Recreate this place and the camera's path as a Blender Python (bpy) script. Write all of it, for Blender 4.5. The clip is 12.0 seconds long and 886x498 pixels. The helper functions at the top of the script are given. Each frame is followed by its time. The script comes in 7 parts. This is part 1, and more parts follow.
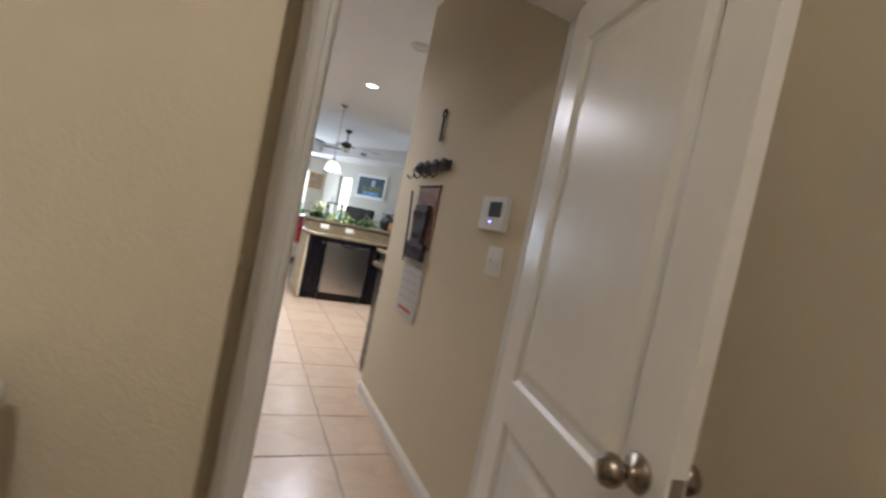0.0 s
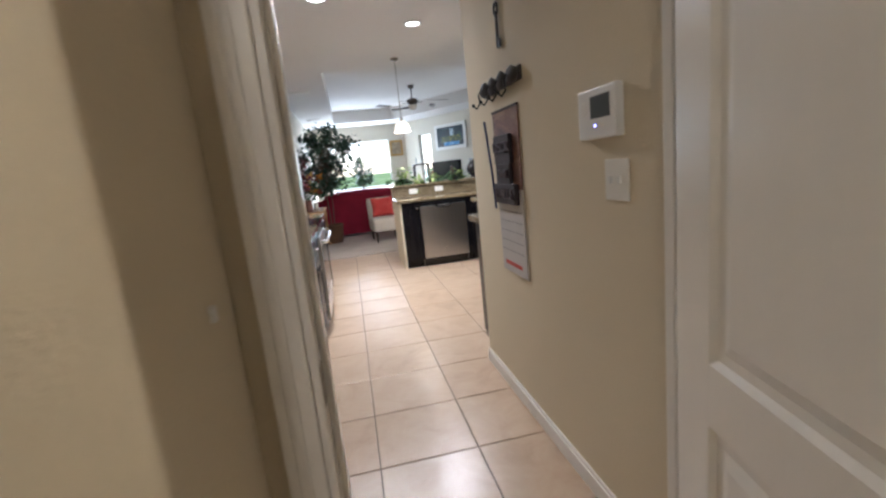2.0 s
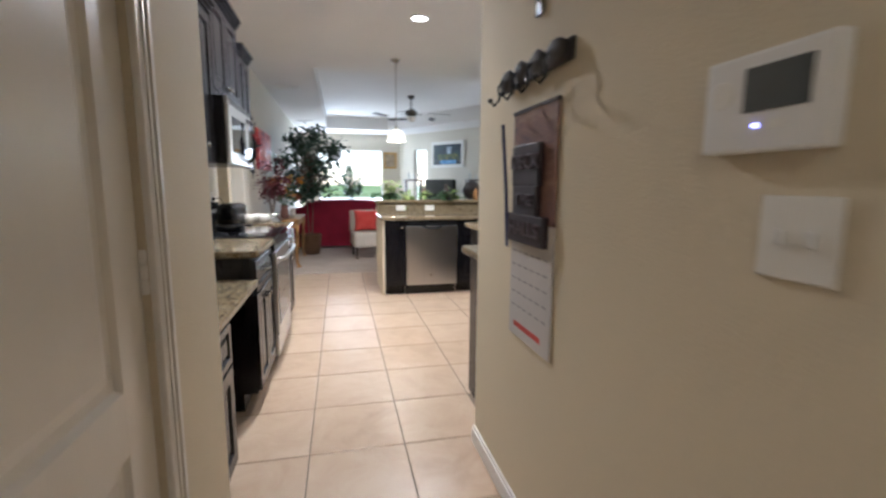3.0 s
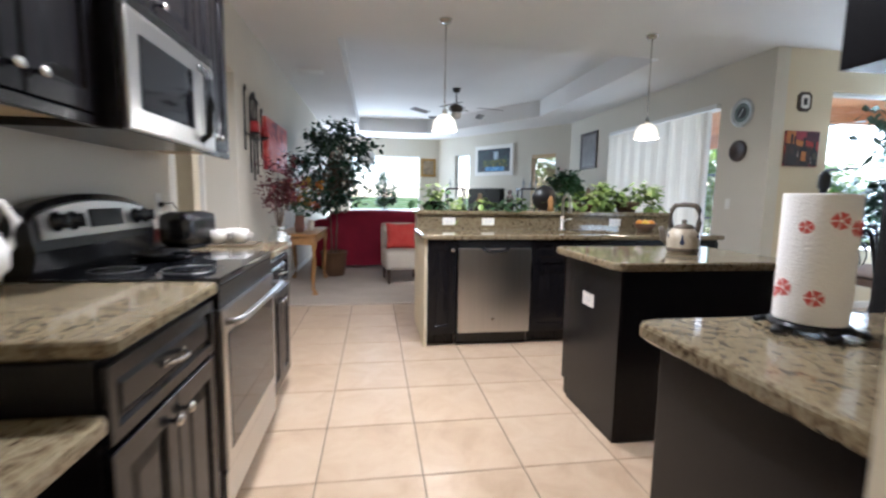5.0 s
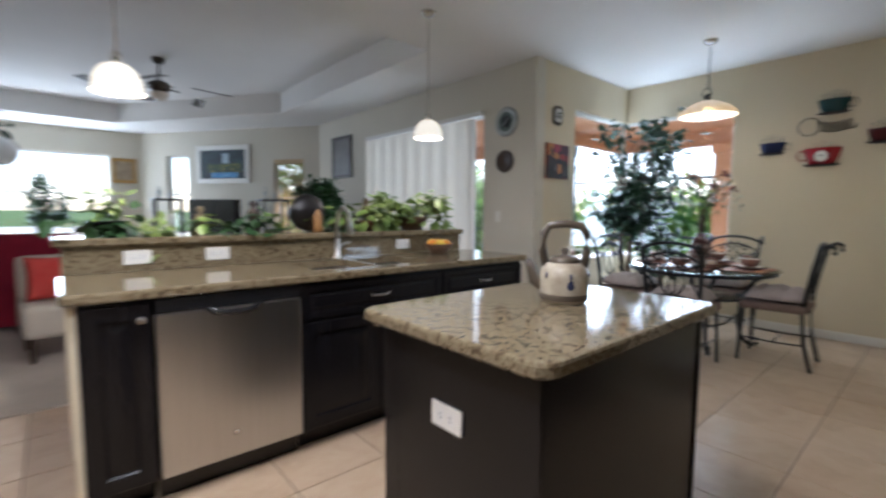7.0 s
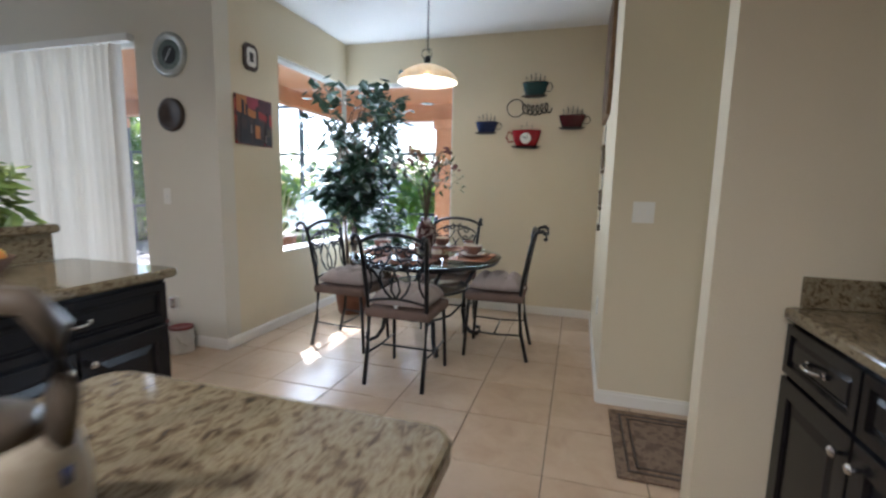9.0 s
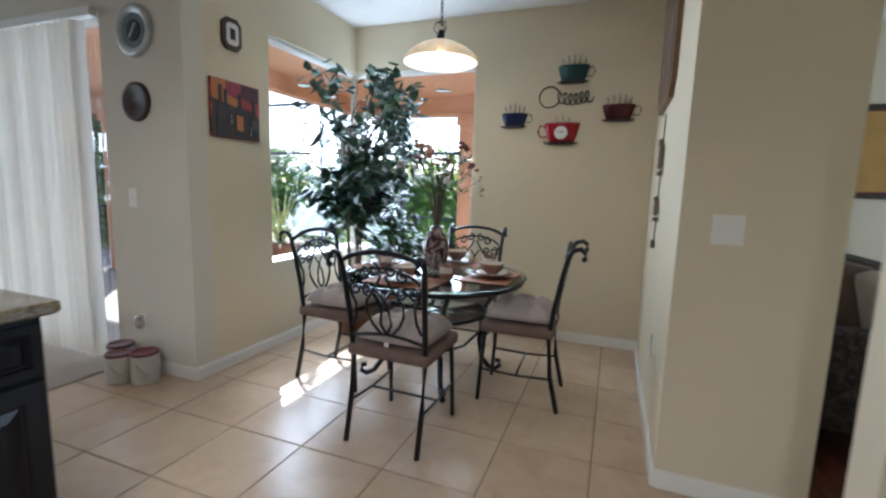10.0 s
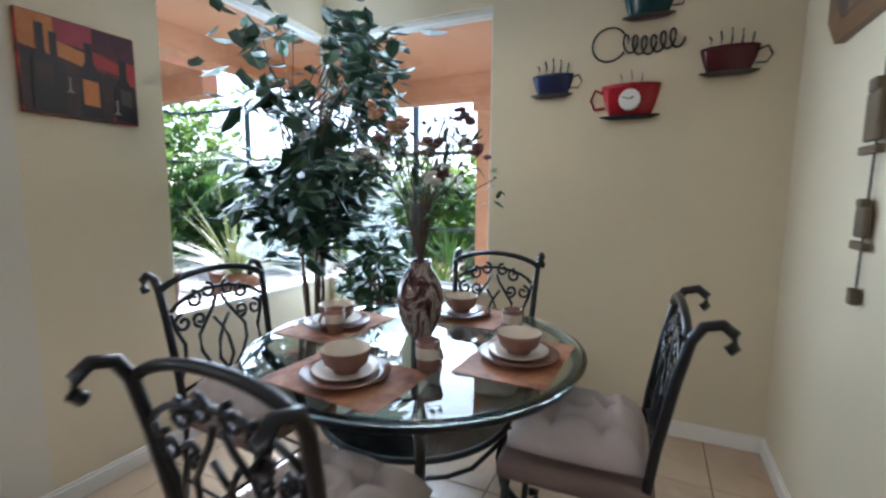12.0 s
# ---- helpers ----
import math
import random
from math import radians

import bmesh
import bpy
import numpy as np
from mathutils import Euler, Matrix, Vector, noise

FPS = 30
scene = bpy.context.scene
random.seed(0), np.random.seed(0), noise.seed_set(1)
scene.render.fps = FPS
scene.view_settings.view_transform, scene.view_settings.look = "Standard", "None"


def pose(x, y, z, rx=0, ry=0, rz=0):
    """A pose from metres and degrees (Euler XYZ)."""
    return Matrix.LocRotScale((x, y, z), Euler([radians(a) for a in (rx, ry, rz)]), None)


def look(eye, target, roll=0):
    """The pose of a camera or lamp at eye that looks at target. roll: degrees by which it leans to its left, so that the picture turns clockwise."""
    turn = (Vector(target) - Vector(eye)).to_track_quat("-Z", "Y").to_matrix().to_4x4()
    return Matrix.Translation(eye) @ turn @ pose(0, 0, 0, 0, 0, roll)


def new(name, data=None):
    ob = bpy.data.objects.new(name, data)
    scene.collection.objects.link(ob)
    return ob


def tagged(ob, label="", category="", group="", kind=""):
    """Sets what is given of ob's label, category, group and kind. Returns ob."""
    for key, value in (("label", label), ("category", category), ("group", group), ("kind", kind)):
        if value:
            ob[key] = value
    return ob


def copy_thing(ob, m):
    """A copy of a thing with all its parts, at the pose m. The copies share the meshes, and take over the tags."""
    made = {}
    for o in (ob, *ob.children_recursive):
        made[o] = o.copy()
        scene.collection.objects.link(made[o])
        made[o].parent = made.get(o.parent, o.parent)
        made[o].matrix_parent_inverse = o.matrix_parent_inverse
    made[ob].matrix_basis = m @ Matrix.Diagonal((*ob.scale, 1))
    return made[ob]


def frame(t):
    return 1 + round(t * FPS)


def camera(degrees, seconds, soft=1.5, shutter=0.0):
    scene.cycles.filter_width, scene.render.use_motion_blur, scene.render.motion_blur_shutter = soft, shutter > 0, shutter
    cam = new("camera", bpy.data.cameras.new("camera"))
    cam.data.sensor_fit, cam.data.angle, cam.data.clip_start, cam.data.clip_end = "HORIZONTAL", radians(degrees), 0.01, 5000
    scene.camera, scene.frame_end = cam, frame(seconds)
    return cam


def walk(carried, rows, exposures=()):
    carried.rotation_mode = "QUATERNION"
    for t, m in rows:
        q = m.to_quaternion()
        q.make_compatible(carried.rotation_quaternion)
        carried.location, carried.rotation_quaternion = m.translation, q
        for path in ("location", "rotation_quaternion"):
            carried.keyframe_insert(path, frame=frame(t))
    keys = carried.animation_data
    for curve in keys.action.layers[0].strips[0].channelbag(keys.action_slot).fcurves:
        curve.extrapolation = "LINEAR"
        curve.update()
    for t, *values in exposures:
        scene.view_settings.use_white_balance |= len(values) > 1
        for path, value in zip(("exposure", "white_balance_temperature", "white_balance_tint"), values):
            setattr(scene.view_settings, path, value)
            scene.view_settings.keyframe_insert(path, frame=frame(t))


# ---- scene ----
cam = camera(89.8, 12.0, 2.4, 0.5)
PATH = [
    (0, (0.07, -0.145, 1.269), (0.894, 1.675, 1.189), 11.9),
    (0.5, (0.023, -0.137, 1.312), (0.638, 1.763, 1.194), 2.9),
    (1, (0.06, -0.068, 1.309), (0.593, 1.85, 1.115), -0.6),
    (1.5, (0.151, 0.016, 1.293), (0.643, 1.921, 0.935), -4.7),
    (2, (0.271, 0.279, 1.278), (0.647, 2.209, 0.914), -6.0),
    (2.5, (0.309, 0.595, 1.274), (0.856, 2.486, 0.92), -3.5),
    (3, (0.408, 0.957, 1.259), (0.855, 2.885, 0.976), 0.4),
    (3.2, (0.425, 1.087, 1.264), (0.75, 3.041, 0.989), 0.9),
    (4.8, (0.467, 2.378, 1.188), (0.717, 4.349, 0.959), 1.1),
    (5, (0.486, 2.541, 1.191), (0.789, 4.505, 0.961), 0.9),
    (5.5, (0.54, 2.942, 1.206), (0.936, 4.892, 1.006), 0.8),
    (6, (0.574, 3.308, 1.213), (1.156, 5.213, 1.033), 0.9),
    (6.5, (0.691, 3.632, 1.203), (1.601, 5.405, 1.034), 0.6),
    (7, (0.854, 3.889, 1.209), (2.164, 5.391, 1.046), 0.4),
    (7.5, (1.082, 4.058, 1.209), (2.723, 5.184, 1.012), 0.0),
    (9.3, (2.128, 4.247, 1.294), (4.028, 4.807, 1.018), 1.3),
    (9.5, (2.262, 4.253, 1.298), (4.143, 4.865, 1.008), 1.7),
    (10, (2.605, 4.313, 1.294), (4.457, 5.019, 1.024), 1.8),
    (10.5, (2.957, 4.39, 1.292), (4.784, 5.163, 1.042), 0.9),
    (11, (3.278, 4.529, 1.261), (5.082, 5.354, 1.007), 1.1),
    (11.5, (3.597, 4.611, 1.269), (5.419, 5.4, 1.025), 0.1),
    (12, (3.924, 4.636, 1.289), (5.721, 5.478, 1.046), 0.4),
]
walk(cam, [(t, look(eye, target, roll)) for t, eye, target, roll in PATH], [(0.0, 1.80, 5450, 15), (2.0, 1.82, 5420, 15), (3.2, 1.84, 5400, 14), (5.0, 1.80, 5320, 14), (6.0, 1.62, 5300, 14), (7.0, 1.32, 5400, 15), (7.5, 1.40, 5600, 17), (9.5, 1.42, 5420, 14), (10.5, 1.38, 5330, 13), (12.0, 1.40, 5320, 13)])

# ---- world, sun, lights ----
world = bpy.data.worlds.new("world")
scene.world = world
world.use_nodes = True
wn = world.node_tree
sky = wn.nodes.new("ShaderNodeTexSky")
sky.sky_type, sky.sun_disc = "NISHITA", False
SUN_EL, SUN_AZ = 41.0, 46.0        # degrees above the horizon, degrees from +y towards +x
sky.sun_elevation, sky.sun_rotation = radians(SUN_EL), radians(SUN_AZ)
wn.links.new(sky.outputs[0], wn.nodes["Background"].inputs[0])
wn.nodes["Background"].inputs[1].default_value = 0.15
sun = new("sun", bpy.data.lights.new("sun", "SUN"))
sun.data.energy, sun.data.angle, sun.data.color = 5.0, radians(0.5), (1.0, 0.95, 0.86)
sd = Vector((math.sin(radians(SUN_AZ)) * math.cos(radians(SUN_EL)), math.cos(radians(SUN_AZ)) * math.cos(radians(SUN_EL)), math.sin(radians(SUN_EL))))
sun.matrix_world = look(sd * 30, (0, 0, 0))


def area(name, eye, target, sx, sy, watts, color=(1, 1, 1)):
    ob = new(name, bpy.data.lights.new(name, "AREA"))
    ob.data.shape, ob.data.size, ob.data.size_y = "RECTANGLE", sx, sy
    ob.data.energy, ob.data.color = watts, color
    ob.matrix_world = look(eye, target)
    return ob


def bulb(name, at, watts, radius, color=(1, 0.88, 0.72)):
    ob = new(name, bpy.data.lights.new(name, "POINT"))
    ob.data.energy, ob.data.shadow_soft_size, ob.data.color = watts, radius, color
    ob.location = at
    return ob


CEIL, TRAY = 2.80, 3.12
DAY = (0.86, 0.97, 1.0)
area("daylight_far_window", (0.78, 15.24, 1.55), (0.78, 5, 1.55), 1.9, 1.5, 34, DAY)
area("daylight_slider", (4.67, 8.75, 1.20), (0, 8.75, 1.20), 2.3, 2.2, 12, DAY)
area("daylight_nook_north", (5.92, 6.82, 1.40), (5.92, 4, 1.40), 1.05, 1.3, 17, DAY)
area("daylight_nook_east", (6.57, 6.15, 1.40), (4, 6.15, 1.40), 1.05, 1.3, 17, DAY)

# ---- materials ----


def mat(name, color, rough=0.6, metal=0.0, var=0.12, scale=6.0, fine=60.0, bump=0.15, spec=0.5, color2=None, emit=None, emit_str=0.0, coat=0.0, stretch=None):
    m = bpy.data.materials.new(name)
    m.use_nodes = True
    nt = m.node_tree
    b = nt.nodes["Principled BSDF"]
    tc = nt.nodes.new("ShaderNodeTexCoord")
    mp = nt.nodes.new("ShaderNodeMapping")
    if stretch:
        mp.inputs["Scale"].default_value = stretch
    nt.links.new(tc.outputs["Object"], mp.inputs["Vector"])
    n1, n2 = nt.nodes.new("ShaderNodeTexNoise"), nt.nodes.new("ShaderNodeTexNoise")
    n1.inputs["Scale"].default_value, n1.inputs["Detail"].default_value = scale, 4
    n2.inputs["Scale"].default_value, n2.inputs["Detail"].default_value = fine, 3
    for n in (n1, n2):
        nt.links.new(mp.outputs[0], n.inputs["Vector"])
    mix = nt.nodes.new("ShaderNodeMix")
    mix.data_type = "RGBA"
    c2 = color2 or tuple(c * (1 - 2 * var) for c in color)
    mix.inputs[6].default_value, mix.inputs[7].default_value = (*color, 1), (*c2, 1)
    add = nt.nodes.new("ShaderNodeMath")
    add.operation = "MULTIPLY_ADD"
    nt.links.new(n1.outputs[0], add.inputs[0])
    add.inputs[1].default_value = 1.6
    sub = nt.nodes.new("ShaderNodeMath")
    sub.operation = "MULTIPLY_ADD"
    nt.links.new(n2.outputs[0], sub.inputs[0])
    sub.inputs[1].default_value, sub.inputs[2].default_value = 0.5, -0.55
    nt.links.new(sub.outputs[0], add.inputs[2])
    add.use_clamp = True
    nt.links.new(add.outputs[0], mix.inputs[0])
    nt.links.new(mix.outputs[2], b.inputs["Base Color"])
    b.inputs["Roughness"].default_value, b.inputs["Metallic"].default_value = rough, metal
    b.inputs["Specular IOR Level"].default_value = spec
    b.inputs["Coat Weight"].default_value = coat
    if bump:
        bp = nt.nodes.new("ShaderNodeBump")
        bp.inputs["Strength"].default_value, bp.inputs["Distance"].default_value = bump, 0.004
        nt.links.new(n2.outputs[0], bp.inputs["Height"])
        nt.links.new(bp.outputs[0], b.inputs["Normal"])
    if emit:
        b.inputs["Emission Color"].default_value, b.inputs["Emission Strength"].default_value = (*emit, 1), emit_str
    return m


def ramp_mat(name, stops, scale, rough, kind="noise", bump=0.0, detail=6.0, distortion=0.0, spec=0.5, stretch=(1, 1, 1), random_tone=0.0):
    """A material whose colour runs through a ramp along a texture."""
    m = bpy.data.materials.new(name)
    m.use_nodes = True
    nt = m.node_tree
    b = nt.nodes["Principled BSDF"]
    tc, mp = nt.nodes.new("ShaderNodeTexCoord"), nt.nodes.new("ShaderNodeMapping")
    mp.inputs["Scale"].default_value = stretch
    nt.links.new(tc.outputs["Object"], mp.inputs["Vector"])
    tex = nt.nodes.new("ShaderNodeTexNoise")
    tex.inputs["Scale"].default_value, tex.inputs["Detail"].default_value, tex.inputs["Distortion"].default_value = scale, detail, distortion
    tex.inputs["Roughness"].default_value = 0.62
    nt.links.new(mp.outputs[0], tex.inputs["Vector"])
    r = nt.nodes.new("ShaderNodeValToRGB")
    while len(r.color_ramp.elements) < len(stops):
        r.color_ramp.elements.new(0.5)
    for e, (p, c) in zip(r.color_ramp.elements, stops):
        e.position, e.color = p, (*c, 1)
    src = tex.outputs[0]
    if random_tone:
        oi = nt.nodes.new("ShaderNodeObjectInfo")
        ma = nt.nodes.new("ShaderNodeMath")
        ma.operation = "MULTIPLY_ADD"
        nt.links.new(oi.outputs["Random"], ma.inputs[0])
        ma.inputs[1].default_value = random_tone
        nt.links.new(tex.outputs[0], ma.inputs[2])
        src = ma.outputs[0]
        off = nt.nodes.new("ShaderNodeVectorMath")
        off.operation = "ADD"
        sc = nt.nodes.new("ShaderNodeVectorMath")
        sc.operation = "SCALE"
        sc.inputs[0].default_value = (13.0, 7.0, 3.0)
        nt.links.new(oi.outputs["Random"], sc.inputs["Scale"])
        nt.links.new(mp.outputs[0], off.inputs[0])
        nt.links.new(sc.outputs[0], off.inputs[1])
        nt.links.new(off.outputs[0], tex.inputs["Vector"])
    nt.links.new(src, r.inputs[0])
    nt.links.new(r.outputs[0], b.inputs["Base Color"])
    b.inputs["Roughness"].default_value = rough
    b.inputs["Specular IOR Level"].default_value = spec
    if bump:
        bp = nt.nodes.new("ShaderNodeBump")
        bp.inputs["Strength"].default_value, bp.inputs["Distance"].default_value = bump, 0.004
        nt.links.new(tex.outputs[0], bp.inputs["Height"])
        nt.links.new(bp.outputs[0], b.inputs["Normal"])
    return m


def glass_mat(name, color=(1, 1, 1), rough=0.0):
    m = bpy.data.materials.new(name)
    m.use_nodes = True
    b = m.node_tree.nodes["Principled BSDF"]
    b.inputs["Base Color"].default_value = (*color, 1)
    b.inputs["Roughness"].default_value, b.inputs["Transmission Weight"].default_value, b.inputs["IOR"].default_value = rough, 1.0, 1.45
    return m


M_WALL = mat("cream_wall_paint", (0.69, 0.605, 0.44), 0.75, var=0.03, scale=1.5, fine=140, bump=0.35, spec=0.25)
M_LIV = mat("pale_wall_paint", (0.66, 0.62, 0.53), 0.75, var=0.03, scale=1.5, fine=140, bump=0.3, spec=0.25)
M_CEIL = mat("white_ceiling_paint", (0.80, 0.78, 0.76), 0.8, var=0.02, scale=2, fine=110, bump=0.5, spec=0.2)
M_TRIM = mat("white_gloss_paint", (0.80, 0.77, 0.71), 0.3, var=0.02, scale=3, fine=60, bump=0.05)
M_DOOR = mat("white_door_paint", (0.80, 0.76, 0.68), 0.28, var=0.02, scale=2, fine=30, bump=0.12, stretch=(8, 8, 0.6))
M_TILE = ramp_mat("beige_ceramic_tile", [(0.30, (0.39, 0.275, 0.175)), (0.5, (0.46, 0.335, 0.222)), (0.72, (0.51, 0.39, 0.272))], 5.0, 0.28, bump=0.05, distortion=0.6, random_tone=0.12)
M_GROUT = mat("brown_grout", (0.22, 0.17, 0.12), 0.9, var=0.15, scale=8, fine=120)
M_CARPET = mat("beige_carpet", (0.50, 0.43, 0.36), 0.95, var=0.10, scale=3, fine=260, bump=1.0, spec=0.1)
M_GRANITE = ramp_mat("speckled_granite", [(0.30, (0.035, 0.023, 0.014)), (0.40, (0.105, 0.074, 0.041)), (0.48, (0.19, 0.148, 0.085)), (0.55, (0.255, 0.21, 0.132)), (0.61, (0.14, 0.102, 0.058)), (0.72, (0.33, 0.285, 0.195))], 50.0, 0.08, distortion=0.5, detail=10, stretch=(0.75, 1.0, 1.0))
M_CAB = mat("espresso_wood", (0.009, 0.0082, 0.0098), 0.24, var=0.25, scale=3, fine=30, bump=0.10, stretch=(6, 6, 0.8), color2=(0.005, 0.0045, 0.005), spec=0.27)
M_STEEL = mat("brushed_steel", (0.58, 0.57, 0.55), 0.28, 1.0, var=0.05, scale=2, fine=40, bump=0.05, stretch=(40, 40, 0.6))
M_CHROME = mat("chrome", (0.75, 0.75, 0.75), 0.12, 1.0, var=0.02, bump=0)
M_NICKEL = mat("satin_nickel", (0.60, 0.57, 0.52), 0.25, 1.0, var=0.05, bump=0.02)
M_KNOB = mat("aged_nickel", (0.34, 0.29, 0.23), 0.24, 1.0, var=0.08, bump=0.02)
M_BLACK = mat("black_plastic", (0.012, 0.012, 0.013), 0.25, var=0.1, bump=0.03)
M_BGLASS = mat("black_glass", (0.006, 0.006, 0.007), 0.05, var=0.0, bump=0)
M_WHITE = mat("white_plastic", (0.80, 0.79, 0.76), 0.35, var=0.02, bump=0.02)
M_PLATE = mat("switch_plate", (0.80, 0.78, 0.72), 0.3, var=0.01, bump=0)
M_IRON = mat("dark_iron", (0.007, 0.008, 0.011), 0.32, 0.15, var=0.2, fine=90, bump=0.25)

# ---- geometry helpers ----


def mesh(name, bm, material, smooth=False):
    bmesh.ops.recalc_face_normals(bm, faces=bm.faces)
    me = bpy.data.meshes.new(name)
    bm.to_mesh(me)
    bm.free()
    for m in (material if isinstance(material, (list, tuple)) else [material]):
        me.materials.append(m)
    if smooth:
        me.polygons.foreach_set("use_smooth", [True] * len(me.polygons))
    return me


def part(name, bm, material, parent=None, label="", smooth=False, at=None):
    ob = new(name, mesh(name, bm, material, smooth))
    if parent:
        ob.parent = parent
    if label:
        ob["label"] = label
    if at is not None:
        ob.matrix_local = at
    return ob


def thing(name, label, category, at=None, group="", kind=""):
    ob = new(name)
    ob.empty_display_size = 0.1
    if at is not None:
        ob.matrix_world = at
    return tagged(ob, label, category, group, kind)


def box(bm, x0, x1, y0, y1, z0, z1, bevel=0.0, m=None):
    vs = bmesh.ops.create_cube(bm, size=1)["verts"]
    for v in vs:
        v.co = Vector(((x0 + x1) / 2 + v.co.x * (x1 - x0), (y0 + y1) / 2 + v.co.y * (y1 - y0), (z0 + z1) / 2 + v.co.z * (z1 - z0)))
    if bevel:
        es = list({e for v in vs for e in v.link_edges})
        r = bmesh.ops.bevel(bm, geom=es, offset=bevel, segments=2, affect="EDGES", profile=0.6)
        vs = list({v for f in r["faces"] for v in f.verts} | {v for v in vs if v.is_valid})
    if m is not None:
        bmesh.ops.transform(bm, matrix=m, verts=[v for v in vs if v.is_valid])
    return bm


def B(x0, x1, y0, y1, z0, z1, bevel=0.0, m=None):
    return box(bmesh.new(), x0, x1, y0, y1, z0, z1, bevel, m)


def lathe(bm, profile, seg=24, at=(0, 0, 0), cap=True):
    """Turn a profile of (radius, height) round the z axis."""
    rings = []
    for r, z in profile:
        rings.append([bm.verts.new((at[0] + r * math.cos(2 * math.pi * i / seg), at[1] + r * math.sin(2 * math.pi * i / seg), at[2] + z)) for i in range(seg)])
    for a, b in zip(rings, rings[1:]):
        for i in range(seg):
            bm.faces.new((a[i], a[(i + 1) % seg], b[(i + 1) % seg], b[i]))
    if cap:
        bm.faces.new(rings[0][::-1])
        bm.faces.new(rings[-1])
    return bm


def tube(bm, pts, r, seg=8, closed=False, taper=None):
    """A round bar of radius r along points."""
    pts = [Vector(p) for p in pts]
    n = len(pts)
    rings = []
    up = Vector((0.0123, 0.02, 1))
    for i, p in enumerate(pts):
        a = pts[(i - 1) % n] if (i or closed) else p
        b = pts[(i + 1) % n] if (i < n - 1 or closed) else p
        d = (b - a).normalized()
        u = d.cross(up)
        if u.length < 1e-3:
            u = d.cross(Vector((1, 0, 0)))
        u.normalize()
        w = d.cross(u)
        rr = r if taper is None else r + (taper - r) * i / max(1, n - 1)
        rings.append([bm.verts.new(p + (u * math.cos(2 * math.pi * k / seg) + w * math.sin(2 * math.pi * k / seg)) * rr) for k in range(seg)])
    pairs = list(zip(rings, rings[1:])) + ([(rings[-1], rings[0])] if closed else [])
    for a, b in pairs:
        for k in range(seg):
            bm.faces.new((a[k], a[(k + 1) % seg], b[(k + 1) % seg], b[k]))
    if not closed:
        bm.faces.new(rings[0][::-1])
        bm.faces.new(rings[-1])
    return bm


def prism(bm, poly, z0, z1):
    lo = [bm.verts.new((x, y, z0)) for x, y in poly]
    hi = [bm.verts.new((x, y, z1)) for x, y in poly]
    n = len(poly)
    for i in range(n):
        bm.faces.new((lo[i], lo[(i + 1) % n], hi[(i + 1) % n], hi[i]))
    bm.faces.new(lo[::-1])
    bm.faces.new(hi)
    return bm


def wall(name, p0, p1, thick, z0=0.0, z1=CEIL, holes=(), material=None, label="plain painted wall"):
    """A wall whose seen face runs from p0 to p1; its thickness goes to the right of that way. holes: (from, to, low, high)."""
    p0, p1 = Vector((*p0, 0)), Vector((*p1, 0))
    d = (p1 - p0)
    length = d.length
    m = Matrix.Translation(p0) @ Matrix.Rotation(math.atan2(d.y, d.x), 4, "Z")
    bm = bmesh.new()
    cuts = sorted({0.0, length, *[h[0] for h in holes], *[h[1] for h in holes]})
    for a, b in zip(cuts, cuts[1:]):
        z = z0
        for h in sorted([h for h in holes if h[0] <= a + 1e-6 and h[1] >= b - 1e-6], key=lambda h: h[2]):
            if h[2] > z + 1e-4:
                box(bm, a, b, -thick, 0, z, h[2], m=m)
            z = h[3]
        if z1 > z + 1e-4:
            box(bm, a, b, -thick, 0, z, z1, m=m)
    bmesh.ops.remove_doubles(bm, verts=bm.verts, dist=0.0002)
    ob = part(name, bm, material or M_WALL)
    return tagged(ob, label, "wall", kind="structure")


def base_run(p0, p1, h=0.085, t=0.014):
    """White baseboard with a rounded top, standing on the right of the way from p0 to p1."""
    p0, p1 = Vector((*p0, 0)), Vector((*p1, 0))
    d = p1 - p0
    m = Matrix.Translation(p0) @ Matrix.Rotation(math.atan2(d.y, d.x), 4, "Z")
    bm = bmesh.new()
    box(bm, 0, d.length, -t, -0.0005, 0.002, h - 0.015, m=m)
    box(bm, 0, d.length, -t * 0.6, -0.0005, h - 0.015, h, m=m)
    return tagged(part("baseboard", bm, M_TRIM), "white painted wooden baseboard along the wall", "baseboard", kind="structure")


# ---- the large structure ----
LX, RX = 0.02, 1.034                      # passage walls
# floor slab (grout bed) and carpet
tile_floor = tagged(part("floor", B(-2.4, 6.9, -2.2, 7.43, -0.15, -0.004), M_GROUT), "beige ceramic floor tiles with brown grout joints", "floor", kind="structure")
tagged(part("carpet", B(-0.9, 4.9, 7.432, 15.6, -0.15, 0.012, 0.004), M_CARPET), "beige cut pile carpet in the living room", "carpet", kind="structure")
# ceiling with the raised tray
TR = [(0.11, 7.40), (3.70, 7.40), (3.70, 11.15), (1.80, 14.0), (0.11, 14.0)]
bm = bmesh.new()
box(bm, -2.4, 6.9, -2.2, 7.40, CEIL, CEIL + 0.1)
box(bm, 6.9, 7.75, -2.2, 4.07, CEIL, CEIL + 0.1)
box(bm, -2.4, 0.11, 7.40, 15.9, CEIL, CEIL + 0.1)
box(bm, 3.70, 5.2, 7.40, 15.9, CEIL, CEIL + 0.1)
box(bm, 0.11, 1.80, 14.0, 15.9, CEIL, CEIL + 0.1)
prism(bm, [(3.70, 11.15), (3.70, 15.9), (1.80, 15.9), (1.80, 14.0)], CEIL, CEIL + 0.1)
